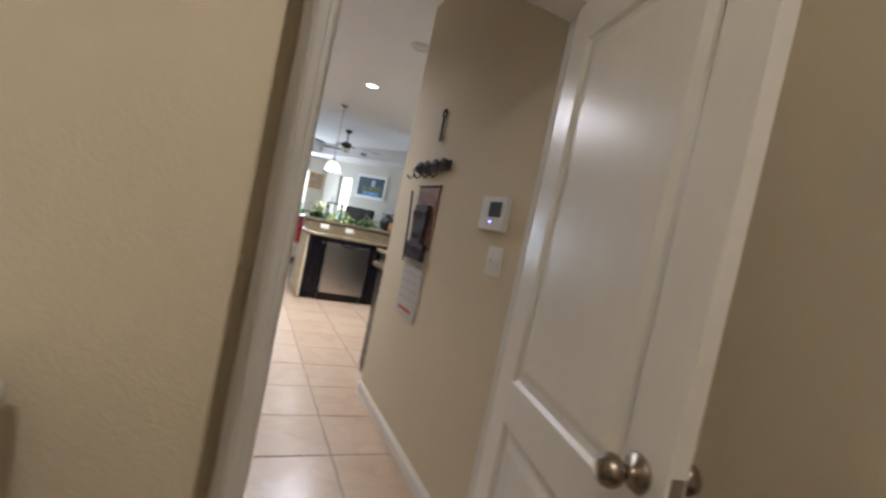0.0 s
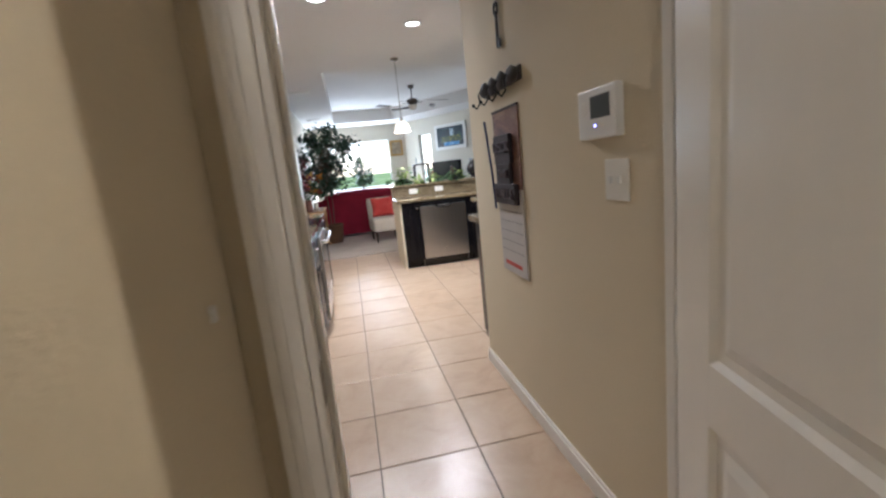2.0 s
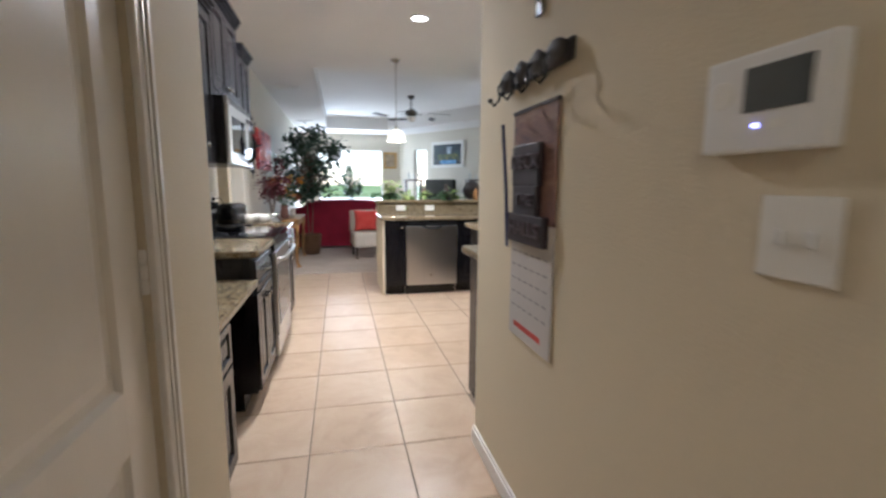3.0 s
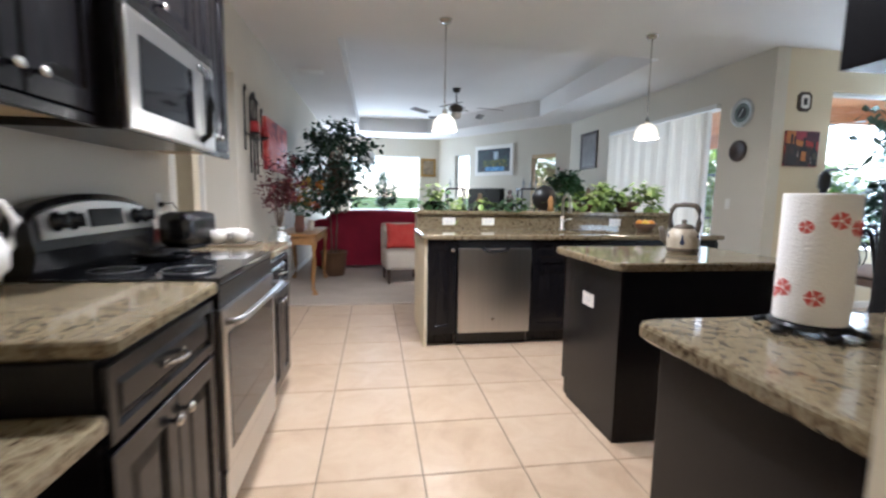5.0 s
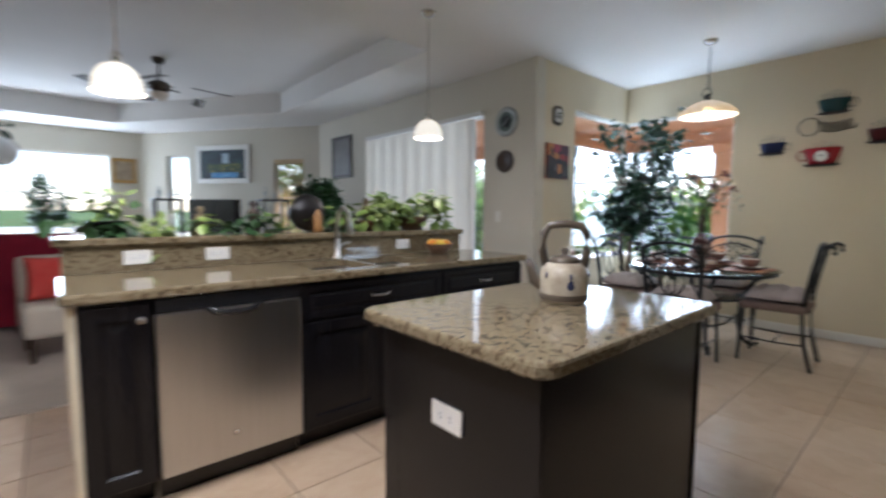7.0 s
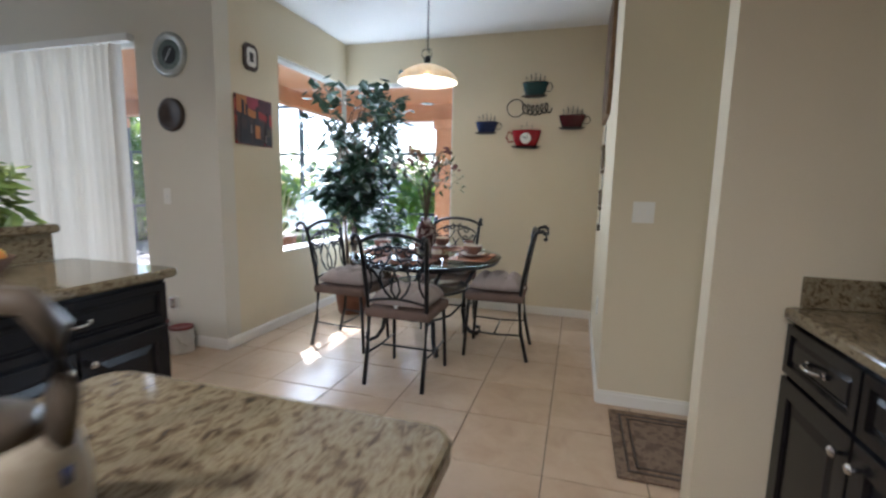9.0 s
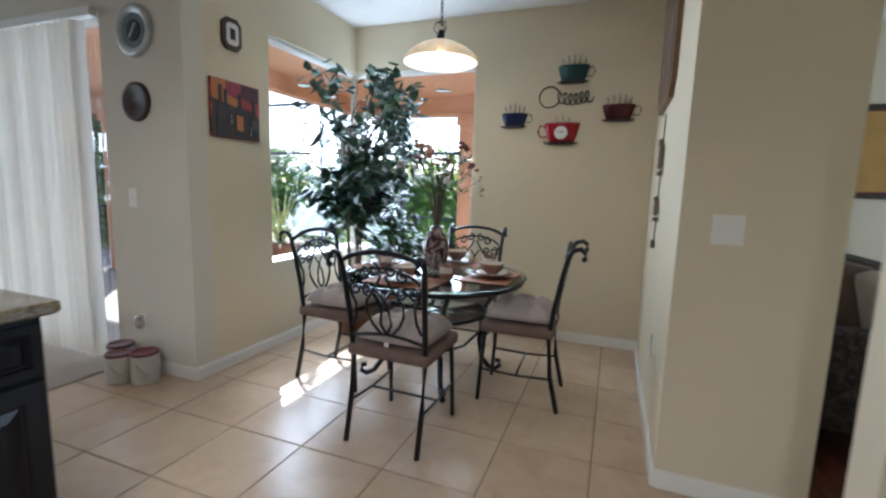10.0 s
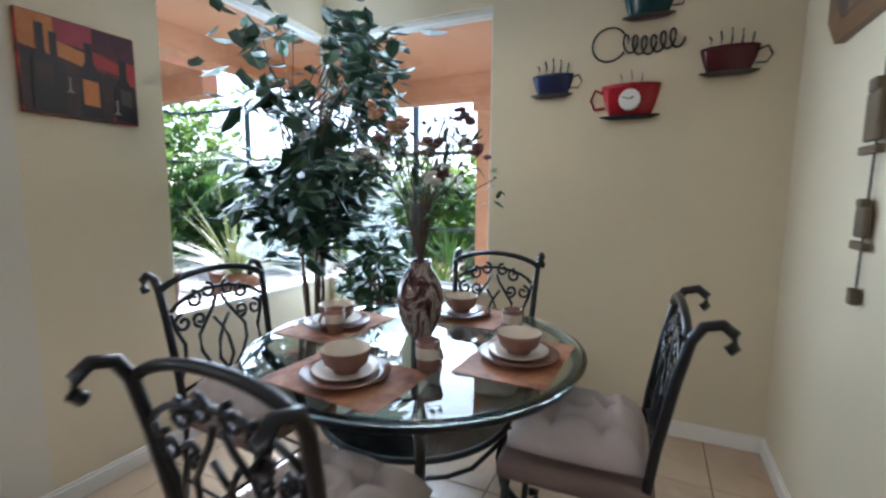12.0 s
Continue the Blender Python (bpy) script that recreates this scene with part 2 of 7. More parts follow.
box(bm, 0.0, 4.0, 7.3, 14.2, TRAY, TRAY + 0.1)
for a, b in zip(TR, TR[1:] + TR[:1]):
    d = Vector((b[0] - a[0], b[1] - a[1], 0))
    box(bm, 0, d.length, -0.03, 0.0, CEIL + 0.1, TRAY, m=Matrix.Translation((*a, 0)) @ Matrix.Rotation(math.atan2(d.y, d.x), 4, "Z"))
tagged(part("ceiling", bm, M_CEIL), "white textured ceiling with a raised tray", "ceiling", kind="structure")

# passage and utility room behind it
wall("wall_passage_right", (RX, 1.12), (RX, 2.93), 0.06)
wall("wall_kitchen_south", (3.70, 2.93), (RX + 0.06, 2.93), -0.12)
wall("wall_passage_left", (LX, 2.46), (LX, 1.12), 0.12, holes=[(0.49, 1.21, 0, 2.03)])
wall("wall_doorway", (0.95 + 0.88, 1.0), (-1.3, 1.0), 0.12, holes=[(0.88, 1.662, 0, 2.05)])
tagged(part("wall_utility_front", B(-1.18, 0.074, 0.69, 0.999, 0, CEIL, 0.008), M_WALL), "plain painted wall", "wall", kind="structure")
wall("wall_utility_left", (-1.18, 1.0), (-1.18, -1.6), 0.12)
wall("wall_utility_right", (1.60, -1.6), (1.60, 1.0), 0.12)
wall("wall_utility_back", (-1.3, -1.6), (1.72, -1.6), 0.12)
wall("wall_desk_south", (-0.68, 2.46), (LX - 0.12, 2.46), 0.12)
# kitchen and living room, left side
wall("wall_kitchen_left", (-0.67, 5.40), (-0.67, 2.34), 0.12, material=M_LIV)
wall("wall_stub", (-0.58, 5.40), (-0.86, 5.40), 0.10)
wall("wall_living_left", (-0.72, 15.3), (-0.72, 5.50), 0.28, holes=[(8.52, 9.80, 0, 2.25)], material=M_LIV)
wall("wall_hall_far", (-2.2, 6.775), (-1.0, 6.775), -0.12)
wall("wall_hall_near", (-1.0, 5.50), (-2.2, 5.50), -0.12)
wall("wall_hall_end", (-2.2, 6.9), (-2.2, 5.38), -0.12)
# far end
wall("wall_living_far", (2.28, 15.2), (-0.9, 15.2), 0.15, holes=[(0.53, 2.48, 0.75, 2.33)], material=M_LIV)
DW = Vector((2.28 - 4.62, 15.2 - 11.7, 0))
DL = DW.length
wall("wall_television", (4.62, 11.7), (2.28, 15.2), 0.15, holes=[(0.35, 1.00, 0.75, 2.20), (3.00, 3.55, 0.75, 2.33)], material=M_LIV)
wall("wall_slider", (4.62, 6.77), (4.62, 11.76), 0.15, holes=[(0.73, 3.21, 0.0, 2.36)], material=M_LIV)
# dining nook
NX, NY, SY = 6.52, 6.77, 4.06
wall("wall_nook_north", (NX + 0.15, NY), (4.77, NY), 0.15, holes=[(0.0, NX + 0.15 - 5.33, 0.67, 2.38)])
wall("wall_nook_east", (NX, SY - 0.12), (NX, NY), 0.15, holes=[(5.54 - SY + 0.12, NY - SY + 0.12, 0.67, 2.38)])
wall("wall_nook_south", (4.67, SY), (NX, SY), 0.12)
wall("wall_pillar", (4.67, 3.50), (4.67, SY - 0.12), 0.12)
wall("wall_kitchen_end", (3.70, 3.77), (3.70, 2.86), -0.12)
# the opening is assumed, out of view, made to let light into the den
wall("wall_den_south", (3.70, -0.5), (7.72, -0.5), 0.12, holes=[(1.8, 3.4, 0.8, 2.2)])
wall("wall_den_east", (7.6, -0.5), (7.6, SY), 0.12)
wall("wall_den_north", (NX + 0.151, SY), (7.6, SY), 0.12)
floor_den = tagged(part("floor_den", B(4.80, 7.6, -0.5, SY - 0.121, -0.15, 0.004), mat("dark_red_wood_floor", (0.11, 0.035, 0.018), 0.25, var=0.3, scale=3, fine=40, stretch=(1, 8, 1))), "dark red-brown polished wooden floor", "floor", kind="structure")
# fill lamp for the den, set in the assumed window opening
area("daylight_den", (6.3, -0.42, 1.5), (6.3, 3, 1.2), 1.5, 1.3, 22, DAY)
wall("wall_foyer_west", (3.82, 2.86), (3.82, -0.5), 0.12)
tagged(part("header_beam", B(3.82, 4.67, 3.55, 3.75, 2.36, CEIL), M_WALL), "plain painted header over the passage opening", "wall", kind="structure")

# ---- trim, doors ----
RZ90 = Matrix.Rotation(radians(90), 4, "Z")


def at(x, y, z=0.0, rz=0.0):
    return pose(x, y, z, 0, 0, rz)


def casing(name, m, w, h, cw=0.06, t=0.016):
    """Door trim round an opening of width w and height h; local x along the wall, local -y towards the viewer."""
    ob = thing(name, "white painted door casing with a moulded edge", "door casing", m, kind="structure")
    for a, b, nm in ((-cw, 0.0, "casing_side"), (w, w + cw, "casing_side")):
        bm = B(a, b, -t, 0, 0, h + cw, 0.004)
        inner = a if a < 0 else b
        s = -1 if a < 0 else 1
        box(bm, min(inner, inner - s * 0.018), max(inner, inner - s * 0.018), -t - 0.007, -t + 0.001, 0, h + cw, 0.003)
        box(bm, (a + b) / 2 - 0.006, (a + b) / 2 + 0.006, -t - 0.004, -t + 0.001, 0, h + cw, 0.002)
        part(nm, bm, M_TRIM, ob)
    bm = B(-0.0005, w + 0.0005, -t, 0, h, h + cw, 0.004)
    box(bm, -0.0005, w + 0.0005, -t - 0.007, -t + 0.001, h + cw - 0.018, h + cw, 0.003)
    part("casing_head", bm, M_TRIM, ob)
    return ob


def panel_door(name, m, w, h, label, knob_x=None, mirror_knob=True):
    """A moulded two-panel door; local x along its width, faces at y = -0.0175 and +0.0175."""
    ob = thing(name, label, "door", m, kind="structure")
    st, rail, lock = 0.115, 0.20, 0.86
    bm = bmesh.new()
    t = 0.0175
    box(bm, 0, st, -t, t, 0, h, 0.002)
    box(bm, w - st, w, -t, t, 0, h, 0.002)
    box(bm, st, w - st, -t, t, 0, rail)
    box(bm, st, w - st, -t, t, lock - 0.125, lock)
    box(bm, st, w - st, -t, t, h - 0.13, h)
    part("frame", bm, M_DOOR, ob)
    for z0, z1 in ((rail, lock - 0.125), (lock, h - 0.13)):
        bm = bmesh.new()
        for sgn in (-1, 1):
            # moulding slope then raised field
            def ring(i, y):
                return [bm.verts.new(p) for p in ((st + i, sgn * y, z0 + i), (w - st - i, sgn * y, z0 + i), (w - st - i, sgn * y, z1 - i), (st + i, sgn * y, z1 - i))]
            r = [ring(0, t), ring(0.012, t - 0.010), ring(0.03, t - 0.011), ring(0.055, t - 0.003)]
            for a, b in zip(r, r[1:]):
                for k in range(4):
                    bm.faces.new((a[k], a[(k + 1) % 4], b[(k + 1) % 4], b[k]))
            bm.faces.new(r[-1])
        part("panel", bm, M_DOOR, ob)
    if knob_x is not None:
        for sgn in (-1, 1):
            kb = bmesh.new()
            lathe(kb, [(0.0, 0.0), (0.032, 0.0), (0.034, 0.004), (0.030, 0.010), (0.013, 0.014), (0.011, 0.030), (0.016, 0.036), (0.026, 0.044), (0.029, 0.056), (0.026, 0.068), (0.014, 0.076), (0.0, 0.078)], 24, cap=False)
            bmesh.ops.transform(kb, matrix=Matrix.Translation((knob_x, sgn * t, 0.925)) @ Matrix.Rotation(radians(90 if sgn < 0 else -90), 4, "X"), verts=kb.verts)
            part("knob", kb, M_KNOB, ob, "round satin nickel door knob", True)
        lx = 0.0 if knob_x < w / 2 else w
        part("latch_plate", B(lx - 0.0015, lx + 0.0015, -0.012, 0.012, 0.895, 0.955), M_NICKEL, ob, "brass-toned latch plate")
    return ob


# laundry doorway: jambs, casing, open door, hinges
DH = 2.05
jamb = thing("door_jamb", "white painted jamb lining the doorway", "door jamb", kind="structure")
J0, J1 = 0.168, 0.95                       # the opening
part("jamb_side", B(J0, J0 + 0.015, 0.995, 1.125, 0, DH, 0.002), M_TRIM, jamb)
part("jamb_side", B(J1 - 0.015, J1, 0.995, 1.125, 0, DH, 0.002), M_TRIM, jamb)
part("jamb_head", B(J0 + 0.015, J1 - 0.015, 0.995, 1.125, DH - 0.015, DH, 0.002), M_TRIM, jamb)
part("stop", B(J0 + 0.015, J0 + 0.027, 1.045, 1.08, 0, DH - 0.015, 0.003), M_TRIM, jamb)
part("stop", B(J1 - 0.027, J1 - 0.015, 1.085, 1.115, 0, DH - 0.015, 0.003), M_TRIM, jamb)
part("strike_plate", B(J0 + 0.0145, J0 + 0.0165, 1.005, 1.04, 0.90, 0.97), M_NICKEL, jamb, "satin nickel strike plate")
casing("door_trim_1", at(J0, 1.0), J1 - J0, DH)
# casing on the passage side, facing +y
casing("door_trim_2", Matrix.Translation((J1, 1.12, 0)) @ Matrix.Rotation(math.pi, 4, "Z"), J1 - J0, DH, 0.045)
HX, HY = 0.913, 1.04
panel_door("door_1", pose(HX, HY, 0.012, 0, 0, -102.9), 0.765, 2.02, "white two-panel interior door standing open with nickel knob", 0.70)
for hz in (0.25, 1.0, 1.8):
    bm = bmesh.new()
    lathe(bm, [(0.006, 0), (0.006, 0.09)], 10, (0.927, 1.052, hz))
    part("hinge", bm, M_NICKEL, jamb)
# closet door in the passage's left wall
casing("door_trim_3", Matrix.Translation((LX, 1.25, 0)) @ RZ90, 0.72, 2.03)
cd = panel_door("door_2", Matrix.Translation((LX - 0.03, 1.255, 0.012)) @ RZ90, 0.71, 2.0, "white two-panel closet door, closed, flush in its frame")
for hz in (0.30, 1.02, 1.75):
    bm = bmesh.new()
    for k in range(3):
        lathe(bm, [(0.0075, 0), (0.009, 0.004), (0.009, 0.026), (0.0075, 0.03)], 10, (0.712, -0.022, hz + k * 0.031))
    part("hinge", bm, M_TRIM, cd, "white painted door hinge")
closet = part("wall_closet_back", B(-0.65, -0.63, 1.12, 2.34, 0, CEIL), M_WALL)
tagged(closet, "plain painted closet back", "wall", kind="structure")
base_run((RX, 2.93), (RX, 1.12))
base_run((LX, 2.04), (LX, 2.46))
base_run((LX, 2.46), (LX - 0.08, 2.46))
base_run((4.67, SY), (4.67, 3.5))
base_run((7.6, SY), (7.6, -0.5))
base_run((NX, SY), (4.67, SY))
base_run((NX, NY), (NX, SY))
base_run((4.62, NY), (NX, NY))
base_run((4.62, 7.49), (4.62, NY - 0.014))
base_run((3.70, 3.56), (3.70, 3.784))
base_run((3.686, 3.77), (3.82, 3.77))
base_run((-0.72, 6.78), (-0.72, 15.2))
base_run((4.62, 11.7), (4.62, 10.0))
base_run((-1.0, 6.775), (-0.706, 6.775))
# white door with casing in the side hall
casing("door_trim_4", at(-1.55, 6.775), 0.50, 2.03)
tagged(part("door_3", B(-1.55, -1.05, 6.76, 6.772, 0.01, 2.02, 0.003), M_DOOR), "white interior door, closed, in the side hall", "door", kind="structure")

# ---- kitchen cabinets ----


def pull(parent, x, z, vertical=False, length=0.10):
    """A bowed bar pull standing off the front."""
    bm = bmesh.new()
    pts = []
    for i in range(9):
        u = i / 8 - 0.5
        off = 0.028 * (1 - (2 * abs(u)) ** 3)
        pts.append((u * length, -0.020 - off, 0) if not vertical else (0, -0.020 - off, u * length))
    tube(bm, pts, 0.006, 8)
    for u in (-0.5, 0.5):
        c = (u * length, -0.0195, 0) if not vertical else (0, -0.0195, u * length)
        box(bm, c[0] - 0.009, c[0] + 0.009, c[1] - 0.004, c[1], c[2] - 0.009, c[2] + 0.009, 0.002)
    bmesh.ops.translate(bm, verts=bm.verts, vec=(x, 0, z))
    return part("handle", bm, M_NICKEL, parent, "satin nickel bar handle", True)


def knob(parent, x, z):
    bm = bmesh.new()
    lathe(bm, [(0.0, 0.0), (0.007, 0.0), (0.006, 0.012), (0.014, 0.017), (0.016, 0.023), (0.010, 0.029), (0.0, 0.030)], 16, cap=False)
    bmesh.ops.transform(bm, matrix=Matrix.Translation((x, -0.019, z)) @ Matrix.Rotation(radians(90), 4, "X"), verts=bm.verts)
    return part("knob", bm, M_NICKEL, parent, "round satin nickel knob", True)


def front(parent, kind, x0, x1, z0, z1, handle=None):
    """A cabinet front proud of the body: a door with a raised panel in a frame, or a drawer front."""
    bm = bmesh.new()
    f = 0.058 if kind == "door" else 0.030
    k = 0.03 if kind == "door" else 0.012

    def ring(i, y):
        return [bm.verts.new(p) for p in ((x0 + i, y, z0 + i), (x1 - i, y, z0 + i), (x1 - i, y, z1 - i), (x0 + i, y, z1 - i))]
    r = [ring(0, 0), ring(0, -0.0175), ring(0.0025, -0.02), ring(f, -0.02), ring(f + 0.007, -0.009), ring(f + 0.014, -0.009), ring(f + 0.014 + k, -0.016)]
    for a, b in zip(r, r[1:]):
        for q in range(4):
            bm.faces.new((a[q], a[(q + 1) % 4], b[(q + 1) % 4], b[q]))
    bm.faces.new(r[-1])
    bm.faces.new(r[0][::-1])
    ob = part("door" if kind == "door" else "drawer", bm, M_CAB, parent)
    if handle == "pull":
        pull(ob, (x0 + x1) / 2, (z0 + z1) / 2)
    elif handle:
        knob(ob, x0 + 0.035 if handle == "l" else x1 - 0.035, z1 - 0.06 if z0 < 1.0 else z0 + 0.06)
    return ob


def base_cabinet(label, m, w, d, fronts, h=0.862, name="base_cabinet", toe=0.10):
    ob = thing(name, label, "cabinet", m, group="dark kitchen cabinets")
    bm = B(0, w, 0.0, d, toe, h, 0.002)
    part("body", bm, M_CAB, ob)
    part("toe_kick", B(0.005, w - 0.005, 0.075, d - 0.01, 0.0, toe), M_CAB, ob)
    for f in fronts:
        front(ob, *f)
    return ob


def slab(name, label, x0, x1, y0, y1, ztop=0.905, t=0.04, r=0.016, mat_=None, corner=0.03):
    """A stone worktop with rounded corners and an eased edge."""
    bm = bmesh.new()
    pts = []
    for cx, cy, a0 in ((x1 - corner, y1 - corner, 0), (x0 + corner, y1 - corner, 90), (x0 + corner, y0 + corner, 180), (x1 - corner, y0 + corner, 270)):
        for k in range(5):
            a = radians(a0 + 22.5 * k)
            pts.append((cx + corner * math.cos(a), cy + corner * math.sin(a)))
    c = Vector(((x0 + x1) / 2, (y0 + y1) / 2))
    rings = []
    for ins, z in ((0.008, ztop - t), (0.0, ztop - t + 0.008), (0.0, ztop - 0.010), (0.003, ztop - 0.003), (0.010, ztop)):
        rings.append([bm.verts.new((x + (ins if x < c.x else -ins), y + (ins if y < c.y else -ins), z)) for x, y in pts])
    for a, b in zip(rings, rings[1:]):
        for k in range(len(pts)):
            bm.faces.new((a[k], a[(k + 1) % len(pts)], b[(k + 1) % len(pts)], b[k]))
    bm.faces.new(rings[0][::-1])
    bm.faces.new(rings[-1])
    return tagged(part(name, bm, mat_ or M_GRANITE), label, "worktop")


FX = -0.06
# desk with drawer pedestal and knee space
dk = thing("desk", "dark wooden kitchen desk with drawers and an open knee space", "desk", Matrix.Translation((FX, 2.465, 0)) @ RZ90)
part("pedestal", B(0, 0.40, 0, 0.58, 0.09, 0.715, 0.002), M_CAB, dk)
part("plinth", B(0.005, 0.395, 0.06, 0.57, 0, 0.09), M_CAB, dk)
front(dk, "drawer", 0.006, 0.394, 0.53, 0.70, "l")
front(dk, "door", 0.006, 0.394, 0.10, 0.52, "l")
part("apron", B(0.40, 1.002, 0.30, 0.32, 0.60, 0.715), M_CAB, dk)
slab("worktop", "speckled beige granite worktop of the low desk", -0.665, -0.028, 2.463, 3.467, 0.757, 0.04)
base_cabinet("dark espresso base cabinet with a drawer above two doors", Matrix.Translation((FX, 3.47, 0)) @ RZ90, 0.61, 0.60,
             [("drawer", 0.008, 0.602, 0.675, 0.845, "pull"), ("door", 0.008, 0.302, 0.115, 0.66, "r"), ("door", 0.308, 0.602, 0.115, 0.66, "l")])
slab("worktop", "speckled beige granite worktop beside the stove", -0.665, -0.022, 3.468, 4.088)
base_cabinet("dark espresso base cabinet at the end of the run", Matrix.Translation((FX, 4.86, 0)) @ RZ90, 0.50, 0.60,
             [("drawer", 0.008, 0.492, 0.675, 0.845, "pull"), ("door", 0.008, 0.247, 0.115, 0.66, "r"), ("door", 0.253, 0.492, 0.115, 0.66, "l")])
slab("worktop", "speckled beige granite worktop at the end of the run", -0.665, -0.022, 4.858, 5.385)
for a, b in ((3.47, 4.085), (4.862, 5.38)):
    tagged(part("backsplash", B(-0.668, -0.65, a, b, 0.906, 1.005, 0.004), M_GRANITE), "low granite backsplash strip behind the worktop", "backsplash")

# range
rg = thing("electric_range", "stainless steel and black electric range with glass cooktop", "stove", Matrix.Translation((FX, 4.092, 0)) @ RZ90)
W = 0.762
part("body", B(0.0, W, 0.01, 0.60, 0.03, 0.885, 0.003), M_BLACK, rg)
part("cooktop", B(0.0, W, -0.035, 0.53, 0.886, 0.912, 0.006), M_BGLASS, rg, "black glass cooktop")
for bx, by, br in ((0.2, 0.12, 0.105), (0.56, 0.12, 0.085), (0.2, 0.38, 0.085), (0.56, 0.38, 0.105)):
    bm = bmesh.new()
    tube(bm, [(bx + br * math.cos(2 * math.pi * k / 32), by + br * math.sin(2 * math.pi * k / 32), 0.9122) for k in range(32)], 0.0012, 4, True)
    part("burner_ring", bm, mat("burner_mark", (0.10, 0.10, 0.10), 0.4) if "burner_mark" not in bpy.data.materials else bpy.data.materials["burner_mark"], rg)
bm = B(0.004, W - 0.004, -0.04, 0.008, 0.225, 0.80, 0.006)
od = part("oven_door", bm, M_STEEL, rg, "stainless oven door with a dark window")
part("oven_window", B(0.05, W - 0.05, -0.0425, -0.039, 0.285, 0.71, 0.001), M_BGLASS, od)
bm = bmesh.new()
tube(bm, [(0.03, -0.042, 0.755), (0.035, -0.08, 0.758), (0.06, -0.092, 0.76), (W / 2, -0.096, 0.762), (W - 0.06, -0.092, 0.76), (W - 0.035, -0.08, 0.758), (W - 0.03, -0.042, 0.755)], 0.014, 10)
part("handle", bm, M_STEEL, od, "curved steel bar handle", True)
part("front_trim", B(0.004, W - 0.004, -0.03, 0.008, 0.803, 0.884, 0.004), M_BLACK, rg)
part("storage_drawer", B(0.004, W - 0.004, -0.035, 0.008, 0.075, 0.215, 0.006), M_STEEL, rg)
# back panel with dials, rounded top
def guard_top(x):
    return 1.105 + 0.08 * max(0.0, math.sin(math.pi * x / W)) ** 0.45


bm = bmesh.new()
cols = []
for i in range(25):
    x = W * i / 24
    zt = guard_top(x)
    lean = 0.50 + 0.115 * (zt - 1.0)
    cols.append([bm.verts.new((x, y, z)) for y, z in ((0.53, 0.905), (0.515, 0.93), (0.50, 1.0), (lean, zt - 0.02), (lean + 0.02, zt), (0.585, zt), (0.60, zt - 0.02), (0.60, 0.905))])
for a, b in zip(cols, cols[1:]):
    for k in range(8):
        bm.faces.new((a[k], a[(k + 1) % 8], b[(k + 1) % 8], b[k]))
bm.faces.new(cols[0])
bm.faces.new(cols[-1][::-1])
part("backguard", bm, M_BLACK, rg, "black arched backguard")
tilt = math.atan2(0.015, 0.13)
pm = Matrix.Translation((0, 0.499, 1.0)) @ Matrix.Rotation(-tilt, 4, "X")
bm = bmesh.new()
cols = []
for i in range(23):
    x = 0.035 + (W - 0.07) * i / 22
    zt = guard_top(x) - 0.028
    cols.append([bm.verts.new((x, 0.50 + 0.115 * (z - 1.0) + o, z)) for z, o in ((1.035, 0.003), (1.035, -0.008), (zt, -0.008), (zt, 0.003))])
for a, b in zip(cols, cols[1:]):
    for k in range(4):
        bm.faces.new((a[k], a[(k + 1) % 4], b[(k + 1) % 4], b[k]))
bm.faces.new(cols[0])
bm.faces.new(cols[-1][::-1])
cp = part("control_panel", bm, M_STEEL, rg, "stainless control panel")
part("display", B(0.28, 0.50, -0.012, -0.007, 0.06, 0.128, 0.002, pm), M_BGLASS, cp, "dark display window")
for kx in (0.10, 0.185, 0.60, 0.68):
    bm = bmesh.new()
    lathe(bm, [(0.0, 0.0), (0.034, 0.0), (0.032, 0.008), (0.024, 0.012), (0.022, 0.03), (0.0, 0.032)], 18, cap=False)
    box(bm, -0.005, 0.005, -0.024, 0.024, 0.028, 0.04, 0.002)
    bmesh.ops.transform(bm, matrix=pm @ Matrix.Translation((kx, -0.009, 0.090)) @ Matrix.Rotation(radians(90), 4, "X"), verts=bm.verts)
    part("dial", bm, M_BLACK, cp, "black control dial", True)

# microwave
mw = thing("microwave_oven", "stainless over-the-range microwave with a black handle", "microwave", Matrix.Translation((-0.292, 4.095, 1.388)) @ RZ90)
part("body", B(0, 0.755, 0.0, 0.365, 0, 0.425, 0.004), M_BLACK, mw)
dd = part("door", B(0.0, 0.60, -0.028, -0.001, 0.0, 0.375, 0.008), M_STEEL, mw, "stainless door frame")
part("window", B(0.075, 0.50, -0.031, -0.027, 0.075, 0.31, 0.001), M_BGLASS, dd, "dark tinted window")
part("control_panel", B(0.603, 0.755, -0.028, -0.001, 0.0, 0.375, 0.008), M_STEEL, mw)
part("keypad", B(0.63, 0.735, -0.0305, -0.027, 0.09, 0.33, 0.001), M_BGLASS, mw)
vg = part("vent_grille", B(0.0, 0.755, -0.022, -0.001, 0.378, 0.425, 0.003), M_STEEL, mw)
for k in range(4):
    part("slat", B(0.02, 0.735, -0.026, -0.021, 0.384 + k * 0.0105, 0.389 + k * 0.0105), M_BLACK, vg)
bm = bmesh.new()
tube(bm, [(0.575, -0.028, 0.035), (0.568, -0.062, 0.06), (0.562, -0.075, 0.19), (0.568, -0.062, 0.32), (0.575, -0.028, 0.345)], 0.015, 10)
part("handle", bm, M_BLACK, dd, "bowed black handle", True)


